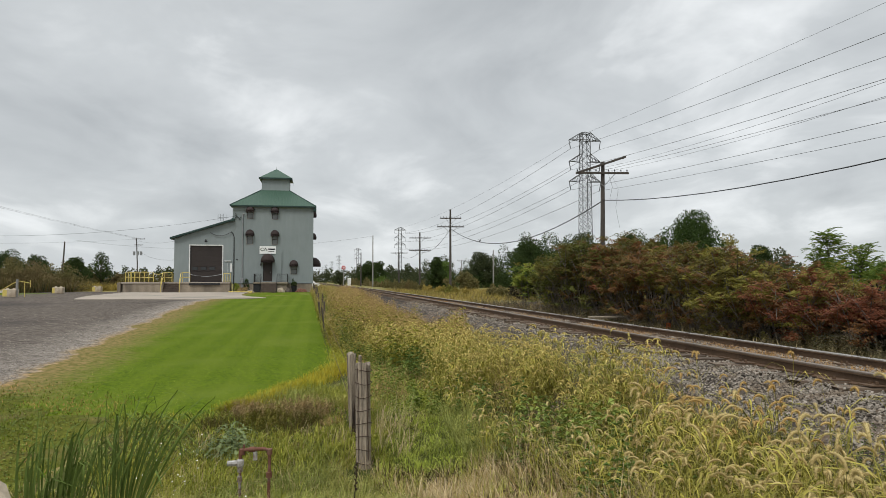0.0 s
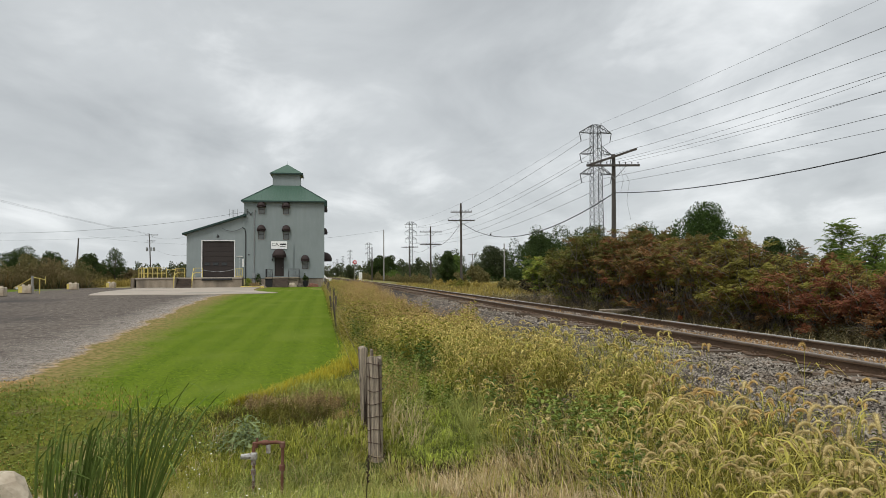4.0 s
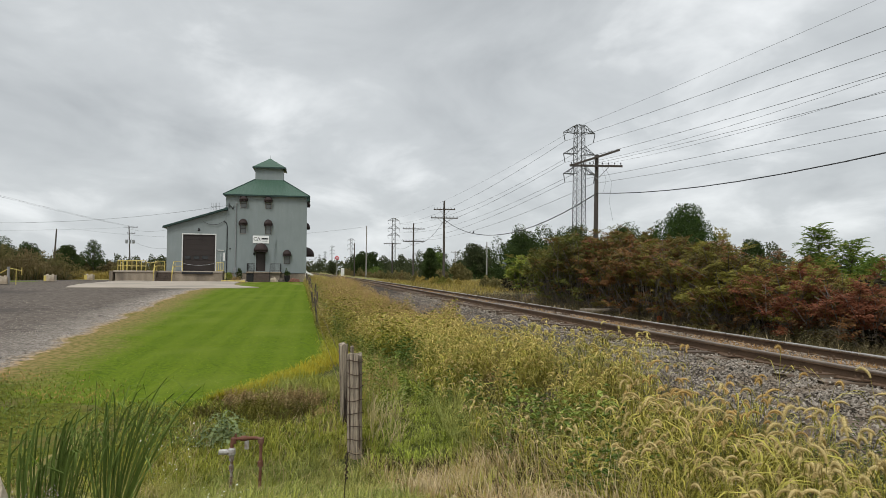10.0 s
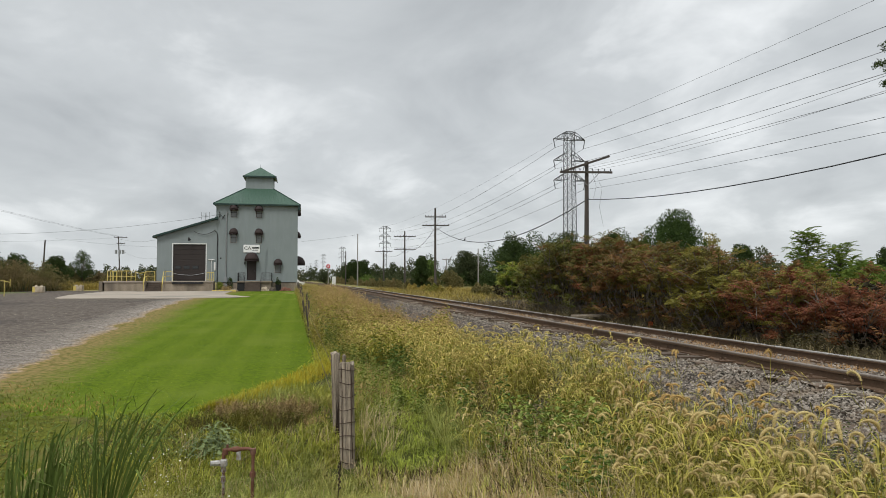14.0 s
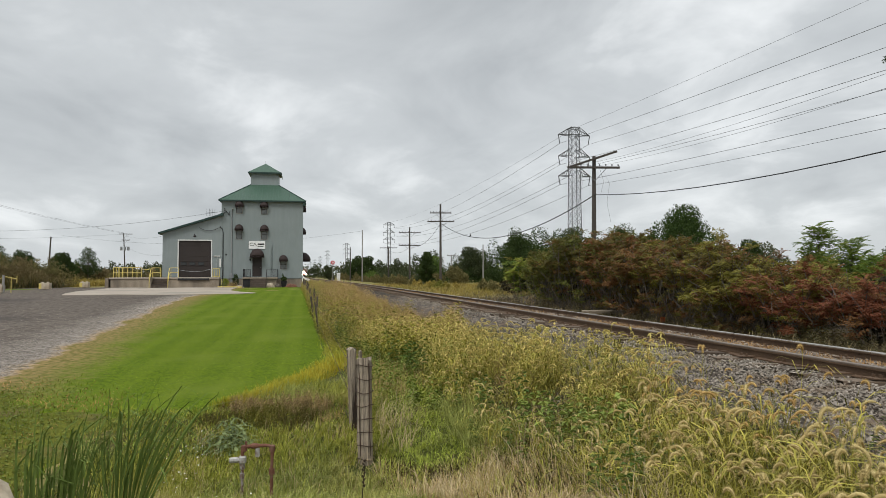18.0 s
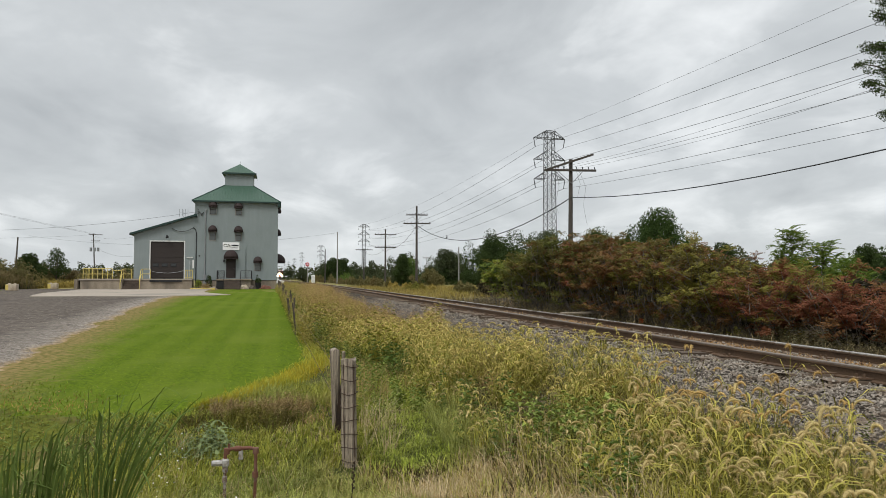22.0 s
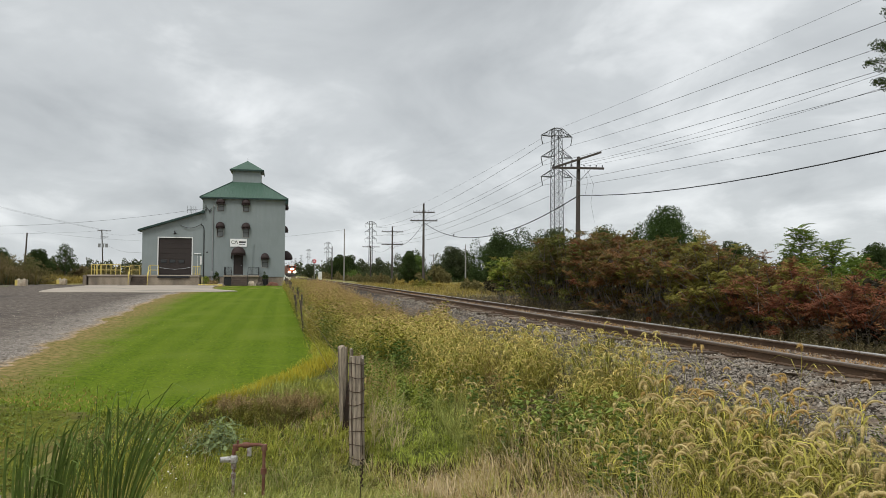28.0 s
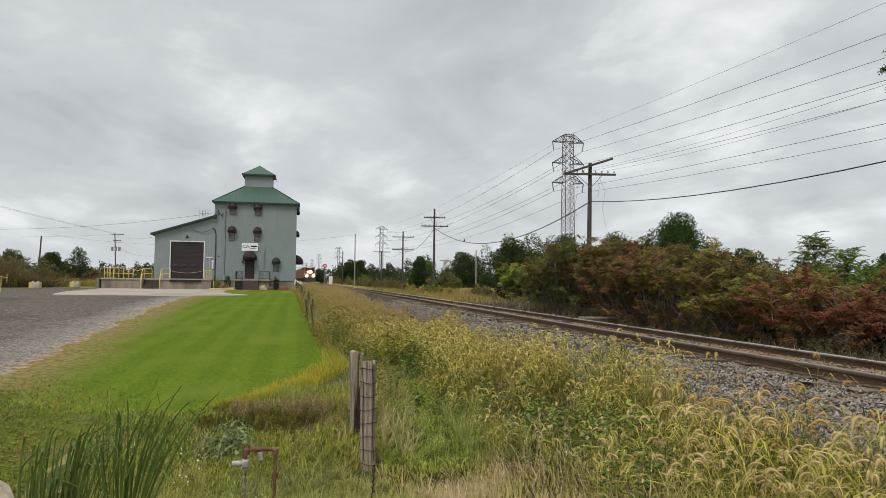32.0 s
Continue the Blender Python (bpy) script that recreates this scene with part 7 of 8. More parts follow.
# leaves among the foxtails
C = spots(1250, 1.7, 4.6, 2.4, 13.0, lambda x, y: (x > weeds_left(y) - 0.1) & (x < weeds_right(y) - 0.15) & (tussock(x, y, 2.4) > -0.05 - 0.35 * rng.random(len(x))), 8)
sort = 0.6 * wobble(C[:, 0], C[:, 1], 2.3) + 0.4 * wobble(C[:, 1], C[:, 0], 4.9) + rng.normal(0, 0.35, len(C)) + 0.25 * (C[:, 0] - weeds_left(C[:, 1]) - 0.8)
up = 0.46 * (1 + 0.35 * tussock(C[:, 0], C[:, 1], 4.5))
A, B, D = sort < -0.15, (sort >= -0.15) & (sort < 0.6), sort >= 0.6
stuff("weed_grass", tufts(C[A], 9, 0.06, up[A], 0.0115, 0.4, None, LONG), "weed_green", "broad green grass leaves among the foxtails", "grass")
stuff("weed_grass", tufts(C[B], 9, 0.06, up[B], 0.0105, 0.4, None, LONG), "grass_lime", "yellow-green grass leaves among the foxtails", "grass")
stuff("weed_grass", tufts(C[D], 7, 0.06, up[D] * 1.1, 0.008, 0.4, None, LONG), "straw_brown", "tan dry grass among the foxtails", "grass")
# withered mounds on the track side, and bleached growth beside the fence
C = spots(300, 2.6, 4.4, 7.6, 12.5, lambda x, y: (x > weeds_right(y) - 0.95) & (x < weeds_right(y) + 0.05) & (wobble(x, y, 1.6) > -0.2))
stuff("weed_grass", tufts(C, 10, 0.07, 0.50, 0.010, 0.4, None, LONG), "weed_orange", "rusty withered grass on the track side", "grass")
C = spots(120, 0.9, 2.0, 9.8, 15.5, lambda x, y: (x < weeds_left(y) + 0.3) & (wobble(y, x, 1.4) > -0.25))
stuff("weed_grass", tufts(C, 10, 0.07, 0.46, 0.009, 0.4, None, LONG), "straw_brown", "tan withered grass behind the fence posts", "grass")
# dead tufts coloured near black for the shade between the stalks
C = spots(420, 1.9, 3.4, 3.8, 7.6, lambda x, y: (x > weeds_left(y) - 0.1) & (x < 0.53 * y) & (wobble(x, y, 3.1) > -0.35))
stuff("dead_growth", tufts(C, 12, 0.06, 0.36, 0.012, 0.4), "straw_dark", "dead growth darkened to stand for shade between the dry stalks", "grass")
# leafy growth between the posts and the tall weeds
P = spots(110, 0.85, 2.0, 9.6, 15.0, lambda x, y: x < weeds_left(y) + 0.1)
LEAFY_AT = P
# upright bleached stems before the weeds
C = spots(150, 1.9, 3.4, 4.0, 7.8, lambda x, y: (x > weeds_left(y) - 0.3) & (x < np.maximum(weeds_left(y) + 0.35, 0.5 * y)))
stuff("straw", tufts(C, 5, 0.05, 0.62, 0.0075, 0.3, None, LONG), "straw_pale", "bleached stalks before the foxtails", "grass")


def herb_tpl(h, leaves, size, seed, narrow=0.4, plume=0):
    """A leafy upright weed; plume: flower flecks at the top, as a second template."""
    rr = random.Random(seed)
    V, F = [(-0.004, 0, 0), (0.004, 0, 0), (0.02, 0, h)], [(0, 1, 2)]
    for i in range(leaves):
        z0, a = h * (0.12 + 0.86 * i / leaves), i * 2.4 + rr.uniform(-0.4, 0.4)
        ln = size * rr.uniform(0.7, 1.2) * (1.1 - 0.5 * i / leaves)
        d, s = Vector((math.cos(a), math.sin(a), 0)), Vector((-math.sin(a), math.cos(a), 0))
        c0 = Vector((0.02 * z0 / h, 0, z0))
        m = c0 + d * ln * 0.5 + Vector((0, 0, ln * 0.22))
        t = c0 + d * ln - Vector((0, 0, ln * 0.12))
        k = len(V)
        V += [tuple(c0), tuple(m - s * ln * narrow / 2), tuple(t), tuple(m + s * ln * narrow / 2)]
        F += [(k, k + 1, k + 2), (k, k + 2, k + 3)]
    PV, PF = [], []
    for i in range(plume):
        p = Vector((0.02 + rr.gauss(0, 0.045), rr.gauss(0, 0.045), h + rr.uniform(-0.14, 0.06)))
        k = len(PV)
        q = 0.016
        PV += [tuple(p + Vector((rr.uniform(-q, q), rr.uniform(-q, q), rr.uniform(-q, q)))) for _ in range(3)]
        PF += [(k, k + 1, k + 2)]
    return (V, F), (PV, PF)


def jagged_tpl(h, leaves, size, seed):
    """A thistle: long leaves with toothed sides that arch out from a short stem."""
    rr = random.Random(seed)
    V, F = [(-0.006, 0, 0), (0.006, 0, 0), (0.02, 0, h)], [(0, 1, 2)]
    for i in range(leaves):
        z0, a = h * (0.05 + 0.9 * i / leaves), i * 2.4 + rr.uniform(-0.4, 0.4)
        ln = size * rr.uniform(0.8, 1.2) * (1.15 - 0.6 * i / leaves)
        d, s = Vector((math.cos(a), math.sin(a), 0)), Vector((-math.sin(a), math.cos(a), 0))

        def mid(f):
            return Vector((0, 0, z0)) + d * ln * f + Vector((0, 0, ln * (0.75 * f - 0.85 * f * f)))
        for q in range(5):
            f0, f1 = q / 5, (q + 1) / 5
            wq = ln * 0.105 * (1 - 0.5 * f0)
            k = len(V)
            V += [tuple(mid(f0)), tuple(mid(f1)), tuple(mid(f0 + 0.16) + s * wq + Vector((0, 0, 0.2 * wq))), tuple(mid(f0 + 0.16) - s * wq + Vector((0, 0, 0.2 * wq)))]
            F += [(k, k + 1, k + 2), (k, k + 3, k + 1)]
    return (V, F), ([], [])


def herbs(P, tpls, lo=0.75, hi=1.25, lean=0.2, tall=1.0):
    n = len(P)
    k = rng.integers(0, len(tpls), n)
    R, S = turns(n, lean), tall * rng.uniform(lo, hi, n) * (0.92 + 0.34 * wobble(P[:, 0] * 1.3, P[:, 1], 1.1) + 0.24 * wobble(P[:, 1], P[:, 0] * 1.5, 2.7))
    body = [scatter(tpls[q][0], R[k == q], P[k == q], S[k == q]) for q in range(len(tpls)) if (k == q).any()]
    top = [scatter(tpls[q][1], R[k == q], P[k == q], S[k == q]) for q in range(len(tpls)) if (k == q).any() and tpls[q][1][0]]
    return body, top


BROAD = [herb_tpl(0.55, 17, 0.095, i, 0.62) for i in range(3)]
TALL = [herb_tpl(0.72, 14, 0.10, 10 + i, 0.34, 14) for i in range(4)]
NARROW = [herb_tpl(0.62, 11, 0.085, 20 + i, 0.28, 10) for i in range(3)]


def zone(P):
    """Where the strip has ripened: above nought gold, below green."""
    x, y = P[:, 0], P[:, 1]
    mid = (x - weeds_left(y)) / np.maximum(weeds_right(y) - weeds_left(y), 0.1)
    return 0.5 * wobble(x * 1.4, y, 0.9) + 0.25 * wobble(x, y, 3.0) + 1.2 * (mid - 0.66) + 0.5 * smooth01(15, 34, y) + rng.normal(0, 0.22, len(x))


# weed strip along the fence
P = spots(6200, -0.4, 4.2, 12.5, 78, lambda x, y: in_weeds(x, y) & (tussock(x, y, 4.0) > -0.35), 22)
Z = zone(P)
a, b = P[Z < 0.0], P[Z >= 0.0]
b1, t1_ = herbs(a, TALL)
b2, t2_ = herbs(b, NARROW)
stuff("tall_weeds", b1, "weed_green", "tall green weeds along the fence", "weeds")
stuff("golden_weeds", b2, "fox_far", "golden-tan weeds along the fence", "weeds")
stuff("weed_plumes", t2_, "weed_tan", "tan seed plumes on the weeds", "weeds")
stuff("weed_plumes", t1_, "weed_orange", "rusty seed plumes on the weeds", "weeds")
P = spots(23000, -0.4, 4.2, 12.5, 78, lambda x, y: in_weeds(x, y) & (tussock(x, y, 4.0) > -0.35), 24)
Z = zone(P)
a, b, c = P[Z < -0.1], P[(Z >= -0.1) & (Z < 0.45)], P[Z >= 0.45]
lump = lambda Q: 0.62 * (1 + 0.34 * wobble(Q[:, 0] * 1.3, Q[:, 1], 1.1) + 0.24 * wobble(Q[:, 1], Q[:, 0] * 1.5, 2.7))
stuff("verge_grass", grass(a, lump(a), 0.016, 0.4), "weed_green", "tall grass along the fence", "grass")
stuff("verge_grass", grass(b, lump(b), 0.014, 0.4), "fox_far", "golden tall grass along the fence", "grass")
stuff("verge_grass", grass(c, lump(c) * 1.05, 0.012, 0.4), "weed_tan", "tan stalks along the fence", "grass")
# dark leafy growth on the fence line
P = spots(900, -0.2, 1.6, 13, 60, lambda x, y: np.abs(x - weeds_left(y) - 0.12) < 0.2, 18)
b1, _ = herbs(P, BROAD, 0.7, 1.2)
stuff("fence_weeds", b1, "leaf_mid", "dark green leafy weeds on the fence line", "weeds")
P = spots(900, -0.8, 1.2, 16, 70, lambda x, y: np.abs(x - weeds_left(y) + 0.14) < 0.2, 24)
b1, t1_ = herbs(P, TALL, 0.5, 1.0)
stuff("fence_weeds", b1, "weed_green", "tall green weeds grown through the fence line", "weeds")
stuff("weed_plumes", t1_, "weed_tan", "tan seed plumes on the fence line", "weeds")
# dark leafy pockets in the strip
P = spots(150, 1.0, 4.0, 10.8, 24, lambda x, y: in_weeds(x, y) & (x < weeds_right(y) - 0.5) & (wobble(x * 1.3, y, 1.15) + 0.4 * wobble(y, x, 2.9) > 0.35), 13)
b1, _ = herbs(P, BROAD, 0.7, 1.1)
stuff("broadleaf_weeds", b1, "leaf_mid", "dark green leafy pockets in the weed strip", "weeds")
# leafy weeds in the near growth
P = spots(70, 1.5, 3.3, 4.5, 12, lambda x, y: (x > weeds_left(y) - 0.2) & (x < weeds_left(y) + 0.8))
b1, _ = herbs(P, BROAD, 0.7, 1.1)
stuff("broadleaf_weeds", b1, "leaf_mid", "broad-leaved green weeds among the grass", "weeds")
P = spots(46, 2.1, 3.4, 6.0, 8.6, lambda x, y: (x - 2.7) ** 2 / 0.34 + (y - 7.2) ** 2 / 1.2 < 1)
b1, _ = herbs(P, [herb_tpl(0.58, 13, 0.11, 160 + i, 0.55) for i in range(3)], 0.9, 1.25)
stuff("broadleaf_weeds", b1, "weed_leaf", "fresh green broad-leaved weeds among the foxtails", "weeds")
b1, _ = herbs(LEAFY_AT, [herb_tpl(0.42, 16, 0.09, 150 + i, 0.42) for i in range(3)], 0.6, 1.1, 0.3)
stuff("broadleaf_weeds", b1, "weed_leaf", "leafy green weeds behind the fence posts", "weeds")
# grey-green feathery weeds at the ballast's edge
P = spots(120, 3.0, 4.5, 3.4, 7.0, lambda x, y: (x > weeds_right(y) - 0.75) & (x < weeds_right(y) + 0.1))
b1, _ = herbs(P, [herb_tpl(0.42, 34, 0.05, 130 + i, 0.22) for i in range(3)], 0.7, 1.1, 0.4)
stuff("ragweed", b1, "weed_blue", "grey-green feathery weeds at the ballast's edge", "weeds")


# clumps beside the ditch
def herb_clump(name, at, rx, ry, n, tpls, mat, label, lo=0.7, hi=1.2):
    t = rng.uniform(0, 2 * np.pi, n)
    r = np.sqrt(rng.random(n))
    x, y = at[0] + rx * r * np.cos(t), at[1] + ry * r * np.sin(t)
    P = np.stack([x, y, ground_z(x, y) - 0.02], 1)
    b, top = herbs(P, tpls, lo, hi, 0.35, 1.12 - 0.6 * r ** 2)
    P0 = np.array([at[0], at[1], float(ground_z(at[0], at[1]))])
    ob = stuff(name, [(v - P0, f) for v, f in b + top], mat, label, "plant", kind=" ")
    ob.location = P0
    del ob["kind"]
    return ob


herb_clump("thistle_clump", (-1.08, 9.0), 0.36, 0.28, 15, [jagged_tpl(0.40, 14, 0.36, 40 + i) for i in range(3)], "thistle", "blue-green jagged-leaved thistle clump by the ditch")
WITHER = [(-1.22, 9.75, 0.30, 0.24, "leaf_olive"), (-0.85, 10.15, 0.38, 0.30, "weed_rust"), (-0.62, 9.72, 0.34, 0.26, "turf_olive"), (-0.35, 10.05, 0.42, 0.32, "weed_rust"), (-0.10, 9.62, 0.34, 0.24, "leaf_olive"),
          (0.08, 9.95, 0.40, 0.33, "weed_rust"), (0.30, 9.62, 0.28, 0.22, "straw_brown"), (-0.42, 9.45, 0.26, 0.20, "leaf_olive")]
SAY = {"weed_rust": "rust-brown", "leaf_olive": "dull olive", "turf_olive": "green-brown", "straw_brown": "tan"}
for i, (x, y, r, h, mat) in enumerate(WITHER):
    h *= 0.68
    herb_clump("withered_clump", (x, y), r * 1.15, r * 0.85, int(260 * r), [herb_tpl(h * 1.15, 24, 0.045, 50 + 3 * i + q, 0.45, 12) for q in range(3)], mat, SAY[mat] + " withered weed clump by the ditch", 0.6, 1.35)
herb_clump("milkweed", (1.42, 10.1), 0.10, 0.10, 4, [herb_tpl(0.50, 14, 0.15, 70 + i, 0.42) for i in range(2)], "weed_leaf", "single light green broad-leaved plant")
herb_clump("aster_clump", (-1.45, 7.9), 0.40, 0.35, 26, [herb_tpl(0.34, 12, 0.05, 80 + i, 0.3, 0) for i in range(3)], "grass_soft", "weed clump with small white asters")


def daisies(n, x0, x1, y0, y1, lo, hi):
    """Small six-rayed flowers, each turned its own way, on the tips of the weeds."""
    ray = [(math.cos(i * math.pi / 6) * (1 if i % 2 else 0.45), math.sin(i * math.pi / 6) * (1 if i % 2 else 0.45), 0.12 if i % 2 else 0) for i in range(12)]
    P = spots(n, x0, x1, y0, y1)
    P[:, 2] += rng.uniform(lo, hi, n)
    return scatter(([(0, 0, 0)] + ray, [(0, i + 1, (i + 1) % 12 + 1) for i in range(12)]), turns(n, 0.8), P, rng.uniform(0.007, 0.014, n))


FLOWERS = [daisies(46, -1.78, -1.2, 7.5, 8.5, 0.26, 0.5), daisies(18, -1.6, -1.15, 7.0, 7.6, 0.22, 0.4), daisies(20, -1.1, -0.5, 5.9, 6.6, 0.14, 0.26)]
stuff("aster_flowers", FLOWERS, "flower_white", "small white aster flowers", "flowers")
P = spots(22, -2.1, -1.72, 5.3, 5.8)
bd, tops = herbs(P, [herb_tpl(0.42, 14, 0.05, 90 + i, 0.35, 16) for i in range(3)], 0.7, 1.1)
stuff("mauve_flowers", tops, "flower_mauve", "dull mauve flower heads by the boulder", "flowers")
stuff("mauve_stems", bd, "turf_olive", "leafy stems of the mauve flowers", "flowers")


def cattails(at, rx, ry, n, h, lean_x, fan, label, seed):
    """A clump of long reed leaves, upright below, their tips folded over by the wind."""
    r0 = np.random.default_rng(seed)
    P0 = np.array([at[0], at[1], float(ground_z(at[0], at[1])) - 0.03])
    c = thing("cattail_clump", tuple(P0), label, "reeds", "cattails by the ditch")
    seg = 14
    for i in range(n):
        V, F = [], []
        off = r0.uniform(-1, 1)
        x, y = rx * off + r0.normal(0, 0.02), r0.normal(0, ry)
        hh = h * r0.uniform(0.62, 1.08)
        az = r0.normal(0, 0.6)
        d = np.array([np.cos(az), np.sin(az)])
        a = az + r0.choice([-1, 1]) * r0.uniform(0.5, 1.2)
        w = r0.uniform(0.0048, 0.0092)
        s = np.array([np.cos(a), np.sin(a), 0]) * w
        tilt = lean_x * r0.uniform(0.3, 1.3) + fan * off * 0.5 + r0.normal(0, 0.05)
        bow = 0.25 + fan * max(0.0, r0.normal(0.6, 0.5))
        fold, sharp = r0.uniform(0.6, 0.9), r0.choice([0.6, 1.6, 2.5], p=[0.3, 0.35, 0.35])
        p = np.array([x, y, 0.0])
        for q in range(seg + 1):
            f = q / seg
            ww = (1 - f ** 8) * (0.8 + 0.2 * min(1, 4 * f)) * (1 if f < 0.9 else 0.8)
            V += [p - s * ww, p + s * ww]
            if q:
                e = 2 * q
                F += [(e - 2, e - 1, e + 1), (e - 2, e + 1, e)]
            th = tilt + bow * f ** 2 + sharp * max(0.0, min(1.0, (f - fold) / 0.1 + 0.5))
            p = p + hh / seg * np.array([np.sin(th) * d[0], np.sin(th) * d[1], np.cos(th)])
        finish("leaf", mesh_np("leaf", np.array(V), np.array(F)), "cattail", c)
    return c


CATTAILS = [
    cattails((-2.02, 6.05), 0.19, 0.10, 84, 1.16, 0.05, 0.3, "upright clump of dark green cattail leaves in the ditch", 1),
    cattails((-1.54, 6.1), 0.08, 0.08, 62, 1.40, 0.12, 0.6, "leaning clump of dark green cattail leaves in the ditch", 2),
    cattails((-2.28, 5.2), 0.05, 0.05, 7, 0.72, 0.06, 0.1, "few cattail leaves beside the boulder", 3),
]
# meadow growth beyond the track
P = spots(16000, 8.8, 30, 34, 100, lambda x, y: (x > track_x(y) + 2.9) & ((x < 10) | (y > 44)), 60)
a, b = split(P, (2, 1))
stuff("meadow_grass", grass(a, 0.45, 0.035, 0.5), "meadow", "golden meadow grass beyond the track", "grass")
stuff("meadow_grass", grass(b, 0.42, 0.03, 0.5), "reed_dry", "dry meadow grass beyond the track", "grass")
P = spots(7000, 8.0, 11, 5, 40, lambda x, y: (x > track_x(y) + 1.9) & (x < 9.6 + 0.4 * (y < 13)), 20)
a, b = split(P, (3, 2))
stuff("verge_weeds", grass(a[:700], 0.2, 0.012, 0.6), "grass_dry", "dry grass at the thicket's foot", "grass")
stuff("verge_weeds", grass(b, 0.20, 0.014, 0.9), "weed_dull", "low weeds at the thicket's foot", "grass")
P = spots(6000, 8.9, 10.9, 13.5, 36, lambda x, y: x > 9.0 + 0.3 * wobble(y, x, 1.3), 22)
a, b = split(P, (3, 1))
stuff("brushwood", grass(a, 0.62, 0.010, 1.0), "twig", "tangle of bare grey-brown twigs under the thicket", "brushwood")
stuff("brushwood", grass(b, 0.5, 0.022, 1.0), "weed_rust", "withered brown stalks under the thicket", "brushwood")
P = spots(900, 8.7, 10.2, 9, 40, lambda x, y: x < 9.5 + 0.5 * (y < 13), 16)
a, b = split(P, (2, 1))
b1, _ = herbs(a, TALL + BROAD, 0.35, 0.8, 0.45)
b2, _ = herbs(b, BROAD, 0.4, 0.8, 0.35)
stuff("thicket_weeds", b1, "weed_dull", "dull brown-green weeds along the thicket's front", "weeds")
stuff("thicket_weeds", b2, "weed_dull", "grey-green weeds along the thicket's front", "weeds")
# straw between the rails
P = spots(14000, 5.75, 6.95, 3, 60, lambda x, y: wobble(x * 2, y, 1.3) + 0.5 * wobble(y, x, 4.0) > -0.3, 14)
P[:, 2] = 0.125
stuff("track_grass", grass(P, 0.065, 0.009, 1.1, SHORT), "grass_tan", "withered tan grass between the rails", "grass")
# scrub and reeds behind the blocks
n = 9000
f, o = rng.random(n), rng.uniform(0, 6, n)
x, y = -36 + 10.6 * f - 0.5 * o, 70.5 + 10.5 * f + 0.8 * o
P = np.stack([x, y, ground_z(x, y) - 0.02], 1)
up = (1.9 + 0.5 * wobble(x, y, 0.9) + 0.3 * wobble(y, x, 2.1)) * np.interp(o, [0, 1.5, 6], [0.7, 1.0, 1.15])
a, b = rng.random(n) < 0.55, rng.random(n) < 0.5
stuff("reeds", grass(P[a], up[a], 0.05, 0.35), "reed_dry", "tan reeds and scrub behind the yard's blocks", "reeds")
stuff("reeds", grass(P[~a & b], up[~a & b], 0.07, 0.6), "leaf_olive", "olive scrub behind the yard's blocks", "reeds")
stuff("reeds", grass(P[~a & ~b], up[~a & ~b] * 0.8, 0.07, 0.6), "leaf_far", "dull green scrub behind the yard's blocks", "reeds")
wood("scrub_belt", -38, 73, -26.6, 84, 3.5, 3, 7500, 0.26, "brush", "olive-brown scrub behind the yard's blocks", 15, vary=0.4, count=18)
wood("scrub_belt", -37, 72, -26.2, 83, 3.2, 2, 4500, 0.24, "reed_dry", "tan reedy scrub behind the yard's blocks", 19, vary=0.4, count=16)
wood("scrub_belt", -24.5, 96, -17.5, 104, 2.6, 3, 3500, 0.26, "brush", "olive-brown scrub beside the dock", 18, vary=0.4, count=10)
n = 4000
f, o = rng.random(n), rng.uniform(0, 5, n)
x, y = -27.5 + 6.0 * f - 0.4 * o, 82 + 18 * f + 0.6 * o
P = np.stack([x, y, ground_z(x, y) - 0.02], 1)
stuff("reed_grass", grass(P, 1.05 + 0.3 * wobble(x, y, 0.8), 0.045, 0.4), "meadow", "golden reeds beside the yard", "grass")
# golden grass beyond the yard
P = spots(9000, -48, -20, 88, 118, lambda x, y: y > 92 + 0.2 * (x + 34))
stuff("reed_grass", grass(P, 0.85, 0.035, 0.4), "reed_dry", "golden tall grass beyond the yard", "grass")

sheet("ballast_shoulder", steps((2.4, 5.2, 0.2)), steps((-14.0, 62, 0.5)), "ballast", "crushed stone at the foot of the track bed, darkened for gap shade", "ballast", 0.012,
      lambda x, y: x > weeds_right(y) - 0.25)
# loose ballast stones
def stone_tpl(seed):
    rr = random.Random(seed)
    V = [(rr.uniform(-0.35, 0.35), rr.uniform(-0.3, 0.3), rr.uniform(0.45, 0.75))] + [(math.cos(i * 2 * math.pi / 5) * rr.uniform(0.7, 1.15), math.sin(i * 2 * math.pi / 5) * rr.uniform(0.6, 1.1), rr.uniform(-0.5, 0.1)) for i in range(5)]
    F = [(0, 1 + i, 1 + (i + 1) % 5) for i in range(5)]
    return V, F


STONES = [stone_tpl(i) for i in range(6)]
n = 62000
x, y = rng.uniform(2.9, 7.7, n * 3), rng.uniform(3.0, 36, n * 3)
ok = rng.random(n * 3) < np.clip((8.5 / y) ** 1.15, 0, 1)
x, y = x[ok][:n], y[ok][:n]
u = np.abs(x - track_x(y))
bedz = np.where(u < 1.6, 0.095, 0.095 - (u - 1.6) / 1.1 * 0.365)
z = np.maximum(bedz, ground_z(x, y)) + rng.uniform(-0.01, 0.02, n if len(x) >= n else len(x))
off = np.abs(u - 0.755)
k = rng.integers(0, 6, len(x))
S = (rng.uniform(0.5, 1.3, len(x)) * (0.0185 + 0.0004 * np.clip(y - 8, 0, 16)))[:, None] * rng.uniform(0.6, 1.35, (len(x), 3))
P = np.stack([x, y, z], 1)
R = turns(len(x), 0.7)
low = (u < 0.72) & (rng.random(len(x)) < 0.6)
